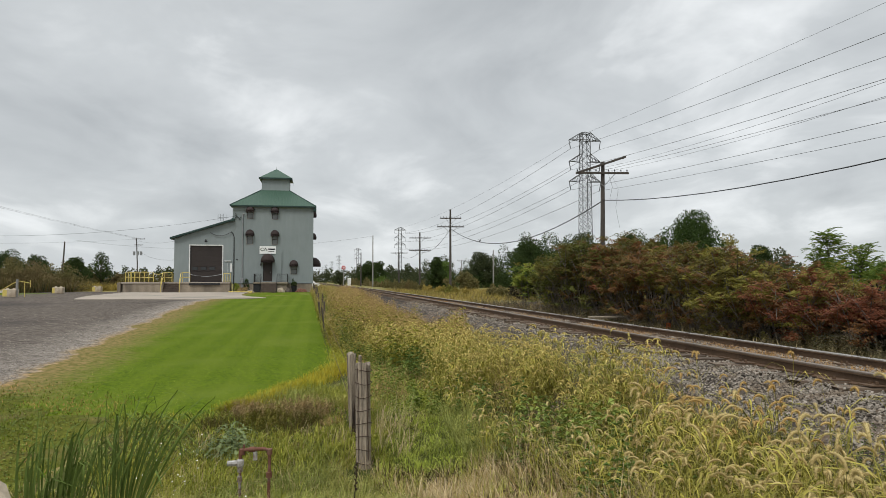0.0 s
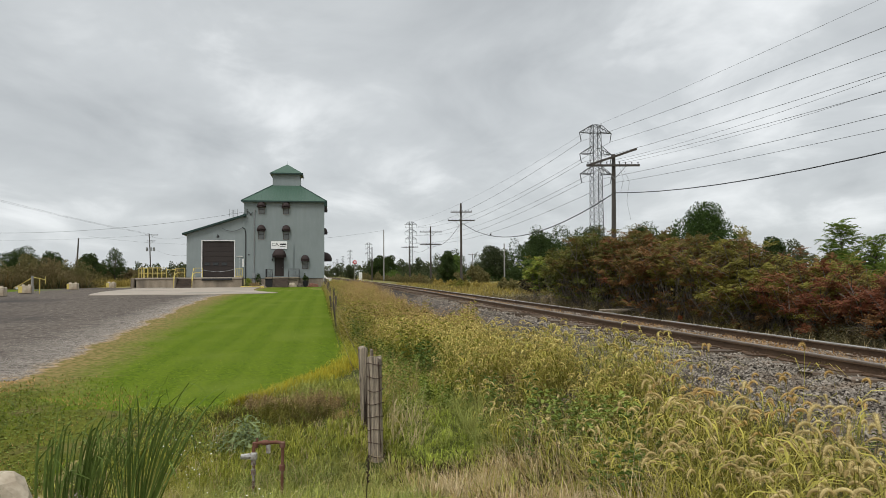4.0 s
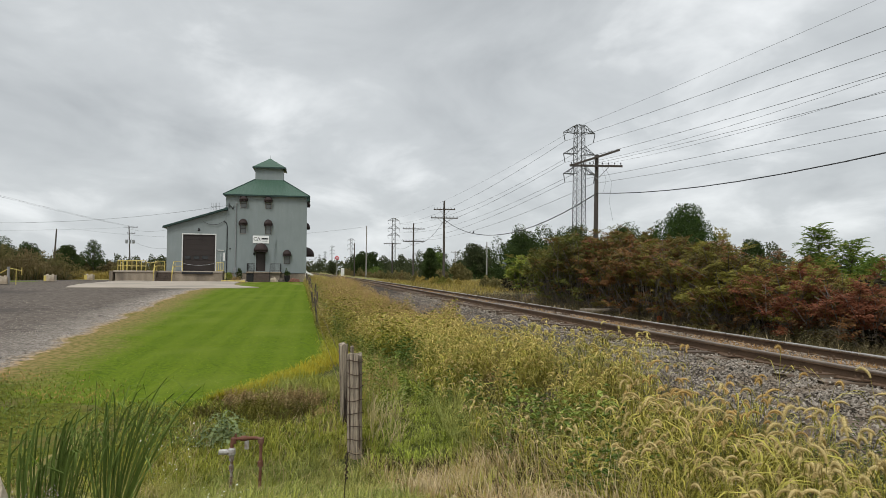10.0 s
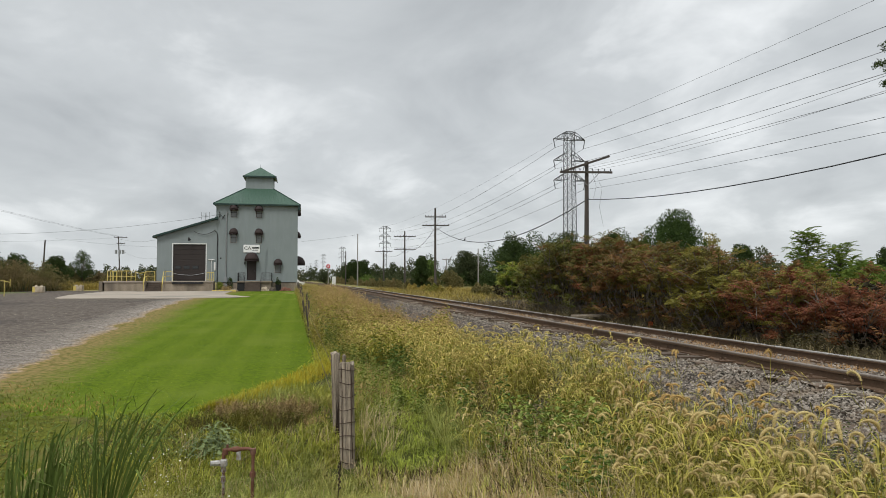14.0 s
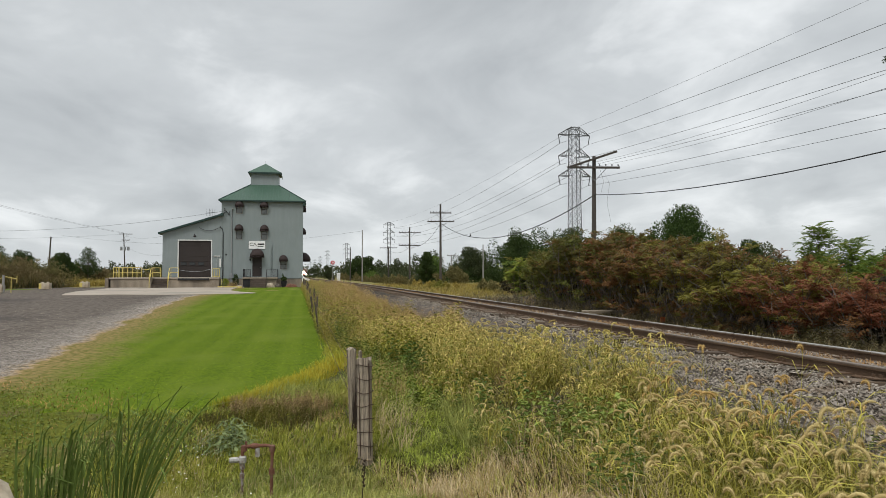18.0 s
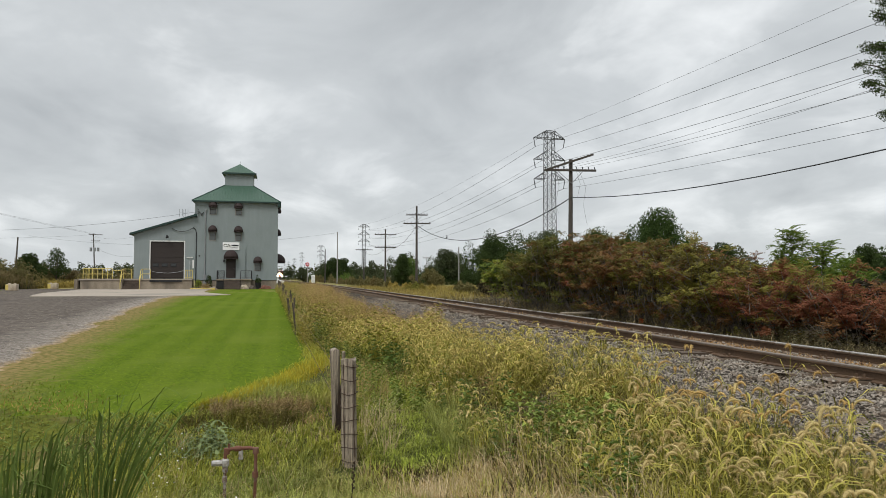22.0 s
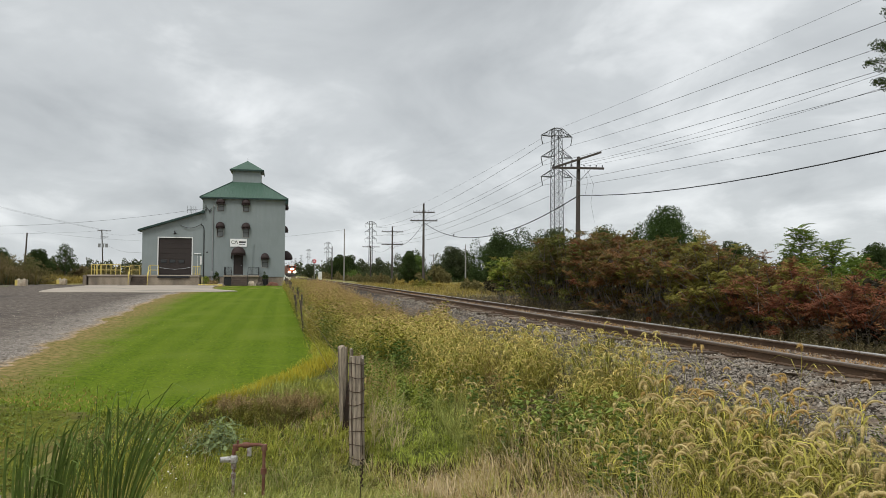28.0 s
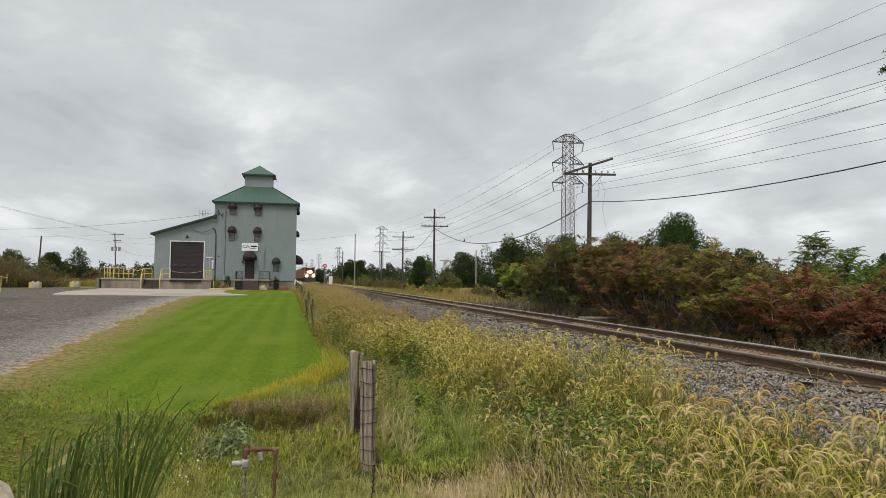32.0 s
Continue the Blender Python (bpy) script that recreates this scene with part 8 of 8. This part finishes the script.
P[low, 2] -= 0.01
P[u < 0.7, 2] += 0.035
P[:, 2] += 0.04 * (x < 6.3) * (u < 1.8) + 0.024 * (x < 5.65) * (u < 1.4)
stuff("ballast_stones", [scatter(STONES[q], R[k == q], P[k == q], S[k == q]) for q in range(6)], "stone", "loose crushed grey ballast stones", "stones")
n = 19000
y = 3.2 + 6.8 * rng.random(n) ** 1.2
x = weeds_right(y) - 0.35 + rng.uniform(0, 1.6, n)
u = np.abs(x - track_x(y))
P = np.stack([x, y, np.maximum(0.085 - (u - 1.6) / 1.1 * 0.355, ground_z(x, y)) + rng.uniform(0.0, 0.02, n)], 1)
k = rng.integers(0, 6, n)
R, S = turns(n, 0.7), (rng.uniform(0.5, 1.3, n) * 0.0155)[:, None] * rng.uniform(0.6, 1.35, (n, 3))
stuff("ballast_stones", [scatter(STONES[q], R[k == q], P[k == q], S[k == q]) for q in range(6)], "stone", "loose crushed grey stones at the foot of the bed", "stones")
# grey gravel strewn over the yard
n = 7000
y = 13.2 + 22 * rng.random(n) ** 1.6
x = lot_edge(y) - 0.3 - 9.0 * rng.random(n)
P = np.stack([x, y, ground_z(x, y) + 0.022], 1)
k = rng.integers(0, 6, n)
R, S = turns(n, 0.7), rng.uniform(0.4, 1.4, n) * 0.015
stuff("yard_stones", [scatter(STONES[q], R[k == q], P[k == q], S[k == q]) for q in range(6)], "stone", "loose grey stones on the yard", "stones")
# pale gravel on the yard's edge
n = 6500
y = rng.uniform(12.9, 34, n)
y = 12.9 + (y - 12.9) * rng.random(n)
x = lot_edge(y) - 0.15 - rng.gamma(2.0, 0.55, n)
P = np.stack([x, y, ground_z(x, y) + 0.024], 1)
k = rng.integers(0, 6, n)
R, S = turns(n, 0.7), rng.uniform(0.4, 1.3, n) * 0.016
stuff("yard_stones", [scatter(STONES[q], R[k == q], P[k == q], S[k == q]) for q in range(6)], "gravel_edge", "loose pale stones on the yard's edge", "stones")

# ---- fence, pipe, boulder and small things ----
def old_post(at, top, r, label, seed, lean=(0, 0), rot=False, sides=14):
    rr = random.Random(seed)
    x, y = at
    zb = float(ground_z(x, y))
    h = top - zb
    p = thing("fence_post", (x, y, zb), label, "fence post", "fence posts")
    bm = bmesh.new()
    rings = []
    prof = [rr.uniform(0.86, 1.08) for _ in range(sides)]
    for z in (-0.25, 0.0, h * 0.25, h * 0.5, h * 0.75, h * 0.97, h):
        ring = []
        for k in range(sides):
            a = 2 * math.pi * k / sides
            q = r * prof[k] * rr.uniform(0.97, 1.03)
            if rot and 0.0 <= z < h * 0.62 and math.cos(a) > 0.2 and math.sin(a) < 0.6:
                q *= 0.35 + 0.6 * z / (h * 0.62)
            f = z / h
            dz = rr.uniform(-0.03, 0.02) if z == h else 0
            ring.append(bm.verts.new((lean[0] * f + q * math.cos(a), lean[1] * f + q * math.sin(a), z + dz)))
        rings.append(ring)
    for a, b in zip(rings, rings[1:]):
        for k in range(sides):
            j = (k + 1) % sides
            bm.faces.new((a[k], a[j], b[j], b[k]))
    bm.faces.new(rings[-1])
    part("post", bm, "post_wood" if sides > 8 else "post_far", p)
    return p, h


postb, hb = old_post((0.576, 8.40), 0.269, 0.093, "weathered round wooden fence post wrapped in rusty wire", 1, (-0.02, 0.0))
for i in range(8):
    z = hb - 0.08 - i * 0.155
    bm = bmesh.new()
    pts = [(-0.02 * z / hb + 0.100 * math.cos(a), 0.100 * math.sin(a), z + 0.012 * math.sin(a * 2 + i)) for a in np.linspace(0, 2 * math.pi, 17)]
    part("wire", tube(bm, pts, 0.0042, 4), "wire_rust", postb, "rusty fence wire")
for a in (-1.15, -2.3):
    bm = tube(bmesh.new(), [(-0.02 * z / hb + 0.103 * math.cos(a + 0.05 * math.sin(9 * z)), 0.103 * math.sin(a), z) for z in np.linspace(0.1, hb - 0.05, 12)], 0.0045, 4)
    part("wire", bm, "wire_rust", postb, "rusty fence wire")
posta, ha = old_post((0.496, 9.30), 0.296, 0.061, "split grey wooden post with rotten heart", 2, (-0.04, 0.0), rot=True)
bm = prism(bmesh.new(), [(-0.035, 0.0), (0.11, 0.0), (0.11, 0.40), (0.07, 0.68), (0.02, 0.50), (-0.01, 0.28)], "y", -0.078, 0.03)
part("rotten_core", bm, "post_rot", posta, "dark rotten heartwood")
part("split_board", boxes((0.06, 0.10, -0.05, 0.05, 0.45, ha - 0.03), bevel=0.01), "post_wood", posta)
fr = random.Random(12)
heads = []
for i in range(18):
    y = 21.5 + i * 3.0 + fr.uniform(-0.5, 0.5)
    x = 0.36 - 0.0105 * (y - 12) + fr.uniform(-0.06, 0.06)
    top = float(ground_z(x, y)) + fr.uniform(0.8, 1.02)
    old_post((x, y), top, fr.uniform(0.024, 0.042), "dark weathered fence post in the weeds", 20 + i, (fr.uniform(-0.12, 0.12), fr.uniform(-0.1, 0.1)), sides=8)
    heads.append((x, y, top))
pts0 = [(0.496, 9.30, 0.25)] + heads
for k, drop in enumerate((0.12, 0.5, 0.85)):
    bm = bmesh.new()
    for a, b in zip(pts0, pts0[1:]):
        rod(bm, (a[0] - 0.07, a[1], a[2] - drop), (b[0] - 0.07, b[1], b[2] - drop), 0.004, n=4)
    tagged(part("fence_wire", bm, "wire_rust"), "thin rusty fence wire strung along the posts", "fence wire", "fence wires")

# rusty riser pipes
px, py = -0.60, 7.33
zb = float(ground_z(px, py))
pipe = thing("riser_pipe", (px, py, zb), "rusty bent gas riser pipe with a grey valve", "pipe")
zt = -0.445 - zb
bm = bmesh.new()
tube(bm, [(-0.135, 0, zt - 0.10), (-0.135, 0, zt - 0.04), (-0.115, 0, zt - 0.008), (-0.07, 0, zt), (0.10, 0, zt), (0.135, 0, zt - 0.012), (0.150, 0, zt - 0.05), (0.150, 0, zt - 0.10)], 0.018, 10)
part("top_pipe", bm, "pipe_rust", pipe)
part("right_leg", rod(bmesh.new(), (0.150, 0, zt - 0.08), (0.142, 0, -0.1), 0.0155, 0.0155, 10), "pipe_rust", pipe)
part("left_leg", rod(bmesh.new(), (-0.135, 0, zt - 0.08), (-0.140, 0, -0.1), 0.0145, 0.0145, 10), "pipe_worn", pipe, "lower pipe with flaking grey paint")
for x, z, r, m in ((0.147, zt - 0.26, 0.029, "pipe_rust"), (-0.136, zt - 0.19, 0.026, "pipe_worn"), (-0.138, zt - 0.29, 0.023, "pipe_worn"), (0.150, zt - 0.03, 0.028, "pipe_rust"), (-0.12, zt - 0.02, 0.028, "pipe_rust"), (-0.02, zt, 0.027, "pipe_rust")):
    if z == zt:
        part("coupling", rod(bmesh.new(), (x - 0.03, 0, z), (x + 0.03, 0, z), r, r, 10), m, pipe)
    else:
        part("coupling", rod(bmesh.new(), (x, 0, z - 0.028), (x, 0, z + 0.028), r, r, 10), m, pipe)
v = part("valve_body", boxes((-0.17, -0.10, -0.035, 0.035, zt - 0.17, zt - 0.09), bevel=0.015), "pipe_grey", pipe, "pale grey valve")
part("valve_stem", rod(bmesh.new(), (-0.16, 0, zt - 0.13), (-0.26, -0.02, zt - 0.125), 0.030, 0.026, 10), "pipe_grey", v)
part("regulator", boxes((-0.012, 0.030, -0.02, 0.02, zt - 0.11, zt - 0.022), bevel=0.008), "pipe_grey", pipe)
part("plug", rod(bmesh.new(), (-0.10, 0, zt + 0.015), (-0.10, 0, zt + 0.05), 0.012, 0.010, 8), "pipe_rust", pipe)


def boulder(at, sx, sy, sz, label, seed, mat="rock"):
    bm = bmesh.new()
    bmesh.ops.create_icosphere(bm, subdivisions=3, radius=1.0)
    for vv in bm.verts:
        n = noise.noise(vv.co * 1.3 + Vector((seed, 0, 0))) * 0.35 + noise.noise(vv.co * 3.1 + Vector((0, seed, 0))) * 0.12
        c = vv.co.normalized() * (1 + n)
        vv.co = Vector((c.x * sx, c.y * sy, max(c.z, -0.45) * sz))
    z = float(ground_z(at[0], at[1]))
    ob = part("boulder", bm, mat, smooth=False)
    ob.location = (at[0], at[1], z + 0.3 * sz)
    return tagged(ob, label, "boulder")


boulder((-2.36, 5.35), 0.40, 0.26, 0.40, "pale sandy boulder at the ditch", 3.0)
boulder((-3.75, 75.9), 0.42, 0.3, 0.36, "pale boulder by the entrance", 5.0)
boulder((-2.9, 76.3), 0.35, 0.3, 0.3, "brown boulder by the entrance", 6.0, "bark")
boulder((-6.85, 76.2), 0.45, 0.3, 0.22, "low boulder in the planting bed", 7.0, "dock_concrete")
boulder((-1.6, 76.6), 0.6, 0.35, 0.32, "rusty brown boulder by the entrance", 9.0, "pipe_rust")
bm = bmesh.new()
zt0 = float(ground_z(0.42, 5.6))
tube(bm, [(0, 0, 0), (0.01, 0, 0.25), (0.03, 0, 0.50)], [0.004, 0.004, 0.003], 5)
for i in range(9):
    rod(bm, (0.02, 0, 0.30 + i * 0.024), (0.02 + 0.012 * (-1) ** i, 0.006, 0.315 + i * 0.024), 0.010, 0.004, 5)
ob = tagged(part("dead_stalk", bm, "post_rot"), "dark dead flower stalk in the grass", "plant")
ob.location = (0.30, 5.6, float(ground_z(0.30, 5.6)))

# planting by the entrance
tree((-8.3, 76.7, 0), 1.1, 1.0, "leaf_bright", "yellow-green garden shrub by the dock", 0.0, 1400, 0.07, 71, 8, name="shrub")
tree((-7.3, 76.9, 0), 0.9, 1.6, "leaf_dark", "dark green garden shrub by the wall", 0.0, 1200, 0.08, 72, 8, name="shrub")
tree((-7.6, 76.0, 0), 1.3, 0.6, "weed_rust", "low brown planting in the bed", 0.0, 900, 0.07, 73, 8, name="shrub")
pot = thing("planter", (-2.35, 76.9, 0.0), "dark planter with a leafy plant", "planter")
part("pot", rod(bmesh.new(), (0, 0, 0), (0, 0, 0.7), 0.24, 0.34, 14), "black_paint", pot)
stuff("plant", [clumps(900, 0.09, [(0, 0, 0.9, 0.34, 0.34, 0.28), (-0.1, 0, 1.2, 0.12, 0.12, 0.35)], leaf_tpl(0.5))], "leaf_dark", parent=pot)


# concrete blocks, gate, antenna, parked van
def block(at, label, yellow):
    b = thing("concrete_block", (at[0], at[1], float(ground_z(*at)) + 0.03), label, "concrete block", "yard blocks")
    part("block", boxes((-0.45, 0.45, -0.3, 0.3, 0, 0.58), bevel=0.03), "rock", b)
    part("paint", boxes((-0.455, -0.4 + 0.3 * yellow, -0.306, 0.306, 0.05, 0.54), bevel=0.01), "yellow_paint", b, "faded yellow paint")
    for s in (-0.28, 0.28):
        part("lug", rod(bmesh.new(), (s * 0.8, 0, 0.58), (s * 0.8, 0, 0.68), 0.12, 0.09, 8), "rock", b)


block((-23.4, 69.8), "pale concrete barrier block with yellow paint", 0.6)
block((-23.7, 82.5), "pale concrete barrier block with yellow paint", 0.8)
block((-22.5, 57.3), "pale concrete barrier block beside the gate", 0.8)
block((-21.6, 50.6), "pale concrete barrier block before the gate", 0.6)
gatep = thing("yard_gate", (-22.2, 57.2, 0), "yellow and white swing gate folded open", "gate")
part("gate_post", rod(bmesh.new(), (0.15, 0, 0), (0.15, 0, 1.35), 0.09, 0.09, 10), "pole_grey", gatep)
part("gate_bar", rods([((0.15, 0, 1.2), (-1.25, 0.3, 0.42)), ((0.15, 0, 1.25), (0.95, 0.3, 1.05)), ((0.95, 0.3, 1.3), (0.95, 0.3, 0.75)), ((0.6, 0.2, 1.2), (0.6, 0.2, 0.0))], 0.028, n=8), "yellow_paint", gatep, "yellow gate bar")
part("counterweight", rod(bmesh.new(), (-1.05, 0.28, 0.46), (-1.05, 0.42, 0.46), 0.12, 0.12, 14), "white_trim", gatep, "white round counterweight")
ant = thing("roof_antenna", (-10.2, 79.2, 7.3), "thin dipole antenna mast on the shed roof", "antenna")
part("mast", rod(bmesh.new(), (0, 0, -0.5), (0, 0, 1.2), 0.022, 0.018, 6), "galvanised", ant)
for u in (-0.42, -0.15, 0.15, 0.42):
    part("dipole", rods([((u, 0, 0.45), (u, 0, 1.25))], 0.02, n=5), "galvanised", ant)
part("boom", rods([((-0.42, 0, 0.85), (0.42, 0, 0.85))], 0.018, n=5), "galvanised", ant)


def parked_car():
    v = thing("parked_car", (-1.45, 112.0, 0.0), "white car parked behind the building", "car")
    part("body", prism(bmesh.new(), [(-2.2, 0.35), (2.0, 0.35), (2.05, 0.75), (1.4, 0.85), (0.85, 1.38), (-1.4, 1.4), (-2.2, 0.9)], "y", -0.9, 0.9), "white_paint", v)
    part("window", boxes((-1.2, 0.7, -0.915, -0.903, 0.92, 1.25)), "glass_dark", v)
    for u in (-1.4, 1.35):
        w = part("wheel", rod(bmesh.new(), (u, -0.93, 0.33), (u, -0.7, 0.33), 0.33, 0.33, 14), "black_paint", v)
        part("rim", rod(bmesh.new(), (u, -0.945, 0.33), (u, -0.932, 0.33), 0.18, 0.18, 12), "galvanised", w)


parked_car()

# railway signal with its case, cable slabs, marker, bird
sig = thing("railway_signal", (6.46, 170, 0), "railway signal with red ringed round target on a grey mast", "railway signal")
part("mast", rod(bmesh.new(), (0, 0, -0.1), (0, 0, 4.4), 0.09, 0.08, 10), "pole_grey", sig)
bm = bmesh.new()
tube(bm, [(0.35 * math.cos(a), -0.14, 4.4 + 0.35 * math.sin(a)) for a in np.linspace(0, 2 * math.pi, 25)], 0.12, 8)
part("target_ring", bm, "signal_red", sig, "red ring of the target")
part("lens", rod(bmesh.new(), (0, -0.16, 4.4), (0, -0.08, 4.4), 0.22, 0.22, 16), "white_trim", sig, "pale centre of the target")
case = thing("equipment_case", (7.85, 170.5, 0.0), "white trackside equipment case", "cabinet")
part("case", boxes((-0.4, 0.4, -0.3, 0.3, 0.0, 1.9), bevel=0.03), "white_paint", case)
part("case_door", boxes((-0.34, 0.34, -0.325, -0.303, 0.2, 1.75), bevel=0.01), "white_trim", case)
for i, (x, y, a) in enumerate(((8.75, 20.6, 4), (8.95, 20.75, -3), (8.8, 20.3, 8))):
    ob = tagged(part("concrete_slab", boxes((-0.55, 0.55, -0.2, 0.2, 0, 0.07), bevel=0.012), "dock_concrete"), "grey weathered slab lying beside the track", "slab", "loose slabs")
    ob.matrix_basis = pose(x, y, float(ground_z(x, y)) + 0.05 + 0.075 * i, 0, 0, a)
mk = thing("marker_stake", (9.0, 16.9, float(ground_z(9.0, 16.9))), "orange marker stake at the thicket's foot", "marker")
part("stake", boxes((-0.035, 0.035, -0.01, 0.01, -0.1, 0.32), bevel=0.004), "orange_marker", mk)
part("flag", boxes((0.036, 0.09, -0.008, 0.008, 0.20, 0.31), bevel=0.003), "orange_marker", mk)
bird = thing("bird", (15.63, 66.0, 5.06), "small dark bird perched on the cable", "bird")
bm = bmesh.new()
bmesh.ops.create_uvsphere(bm, u_segments=10, v_segments=7, radius=0.065)
for vv in bm.verts:
    vv.co = Vector((vv.co.x * 1.0, vv.co.y * 0.8, vv.co.z * 1.3 + 0.08))
part("body", bm, "black_paint", bird)
bm = bmesh.new()
bmesh.ops.create_uvsphere(bm, u_segments=8, v_segments=6, radius=0.038)
for vv in bm.verts:
    vv.co += Vector((0.02, 0, 0.18))
part("head", bm, "black_paint", bird)
part("tail", boxes((-0.12, -0.03, -0.012, 0.012, -0.08, 0.04), bevel=0.006), "black_paint", bird)

# ---- the train ----
def locomotive():
    t = thing("locomotive", (0, 0, 0), "orange-red diesel locomotive with burning headlights", "locomotive")
    part("frame", boxes((-1.5, 1.5, -0.3, 20.2, 1.15, 1.55), bevel=0.03), "loco_dark", t)
    part("nose", boxes((-1.0, 1.0, 1.2, 3.2, 1.56, 3.2), bevel=0.12), "loco_orange", t)
    cab = part("cab", boxes((-1.5, 1.5, 3.203, 6.0, 1.56, 4.55), bevel=0.12), "loco_orange", t)
    for s in (-1, 1):
        part("windscreen", boxes((s * 0.75 - 0.5, s * 0.75 + 0.5, 3.17, 3.2, 3.45, 4.15), bevel=0.03), "glass_dark", cab)
        part("side_window", boxes((s * 1.515 - 0.01, s * 1.515 + 0.01, 3.9, 5.3, 3.4, 4.1)), "glass_dark", cab)
    part("engine_hood", boxes((-0.95, 0.95, 6.003, 18.5, 1.56, 4.35), bevel=0.1), "loco_orange", t)
    part("radiator", boxes((-1.5, 1.5, 15.0, 18.0, 3.6, 4.6), bevel=0.08), "loco_dark", t)
    part("roof_stripe", boxes((-0.97, 0.97, 6.1, 14.9, 4.36, 4.45), bevel=0.02), "loco_dark", t)
    part("fuel_tank", boxes((-1.35, 1.35, 7.5, 12.5, 0.35, 1.14), bevel=0.15), "loco_dark", t)
    part("pilot", prism(bmesh.new(), [(-0.35, 0.15), (-0.05, 0.15), (0.1, 1.14), (-0.25, 1.14)], "x", -1.45, 1.45), "loco_dark", t)
    part("coupler", boxes((-0.15, 0.15, -0.9, -0.3, 0.75, 1.05), bevel=0.04), "loco_dark", t)
    part("handrail", rods([((s * 1.42, -0.1, z), (s * 1.42, 3.0, z)) for s in (-1, 1) for z in (2.1, 2.6)] + [((s * 1.42, y, 1.55), (s * 1.42, y, 2.6)) for s in (-1, 1) for y in (-0.1, 1.4, 3.0)], 0.03, n=5), "white_paint", t)
    part("number_board", boxes((-0.9, 0.9, 3.12, 3.18, 4.2, 4.42)), "white_paint", cab)
    for x, z, r in ((-0.30, 3.02, 0.27), (0.30, 3.02, 0.27), (-0.95, 1.85, 0.30), (0.95, 1.85, 0.30)):
        y = 1.17 if z > 2.5 else -0.34
        h = part("lamp_housing", rod(bmesh.new(), (x, y + 0.25, z), (x, y, z), r + 0.04, r + 0.05, 12), "loco_dark", t)
        bm = bmesh.new()
        bmesh.ops.create_uvsphere(bm, u_segments=12, v_segments=8, radius=r)
        for v in bm.verts:
            v.co = Vector((v.co.x + x, v.co.y * 0.5 + y, v.co.z + z))
        part("headlight", bm, "headlight", h, "burning warm-white headlight")
    for y in (3.5, 15.5):
        bogie(t, y, 3)
    return t


def bogie(t, yc, axles):
    b = part("bogie", boxes((-1.25, 1.25, yc - axles * 0.75, yc + axles * 0.75, 0.45, 0.85), bevel=0.05), "loco_dark", t)
    for i in range(axles):
        y = yc + (i - (axles - 1) / 2) * 1.7
        for s in (-1, 1):
            part("wheel", rod(bmesh.new(), (s * 0.70, y, 0.46), (s * 0.82, y, 0.46), 0.46, 0.46, 16), "rail_rust", b)


def freight_car(mat, label):
    t = thing("freight_car", (0, 0, 0), label, "freight car", "freight cars")
    part("underframe", boxes((-1.4, 1.4, 0.2, 16.8, 0.95, 1.2), bevel=0.03), "loco_dark", t)
    bm = boxes((-1.52, 1.52, 0.5, 16.5, 1.203, 4.5), bevel=0.05)
    for i in range(14):
        y = 1.0 + i * 1.154
        for s in (-1, 1):
            box(bm, s * 1.56 - 0.035, s * 1.56 + 0.035, y - 0.06, y + 0.06, 1.25, 4.4)
    part("body", bm, mat, t)
    part("roof", prism(bmesh.new(), [(-1.55, 4.503), (1.55, 4.503), (0.0, 4.75)], "y", 0.45, 16.55), "car_grey", t)
    part("coupler", boxes((-0.12, 0.12, -0.35, 0.2, 0.8, 1.05)), "loco_dark", t)
    for y in (2.6, 14.2):
        bogie(t, y, 2)
    return t


TRAIN = [(locomotive(), 0.0, 20.0)]
first = freight_car("car_brown", "rust-brown boxcar in the train")
TRAIN.append((first, 20.9, 16.8))
for i in range(1, 9):
    TRAIN.append((copy_thing(first, Matrix.Identity(4)), 20.9 + i * 17.3, 16.8))

TRAIN_ROWS = [(0, 672), (4, 614), (8, 556), (12, 498), (16, 440), (20, 382), (24, 325), (26, 296), (28, 267), (30, 237.5), (31, 222.5), (32, 208)]


def motions():
    for ob, back, length in TRAIN:
        rows = []
        for t, y in TRAIN_ROWS:
            y0 = y + back
            a, b = float(track_x(y0 + 2)), float(track_x(y0 + length - 2))
            turn = math.degrees(math.atan2(-(b - a), length - 4))
            rows.append((t, pose(a, y0, 0.255, 0, 0, turn)))
        walk(ob, rows)
    # the wind in the reeds and foxtails
    for i, ob in enumerate(CATTAILS + TUFTS):
        big = 1.5 if i < len(CATTAILS) else 1.1
        p, a = ob.location.copy(), 1.7 * i
        rows = []
        for k in range(65):
            t = k * 0.5
            gust = 0.6 + 0.4 * math.sin(0.43 * t + 0.3 * a)
            rows.append((t, pose(p.x, p.y, p.z, big * 0.4 * gust * math.sin(2.3 * t + a), big * gust * math.sin(3.4 * t + 1.3 * a), 0)))
        walk(ob, rows)


motions()
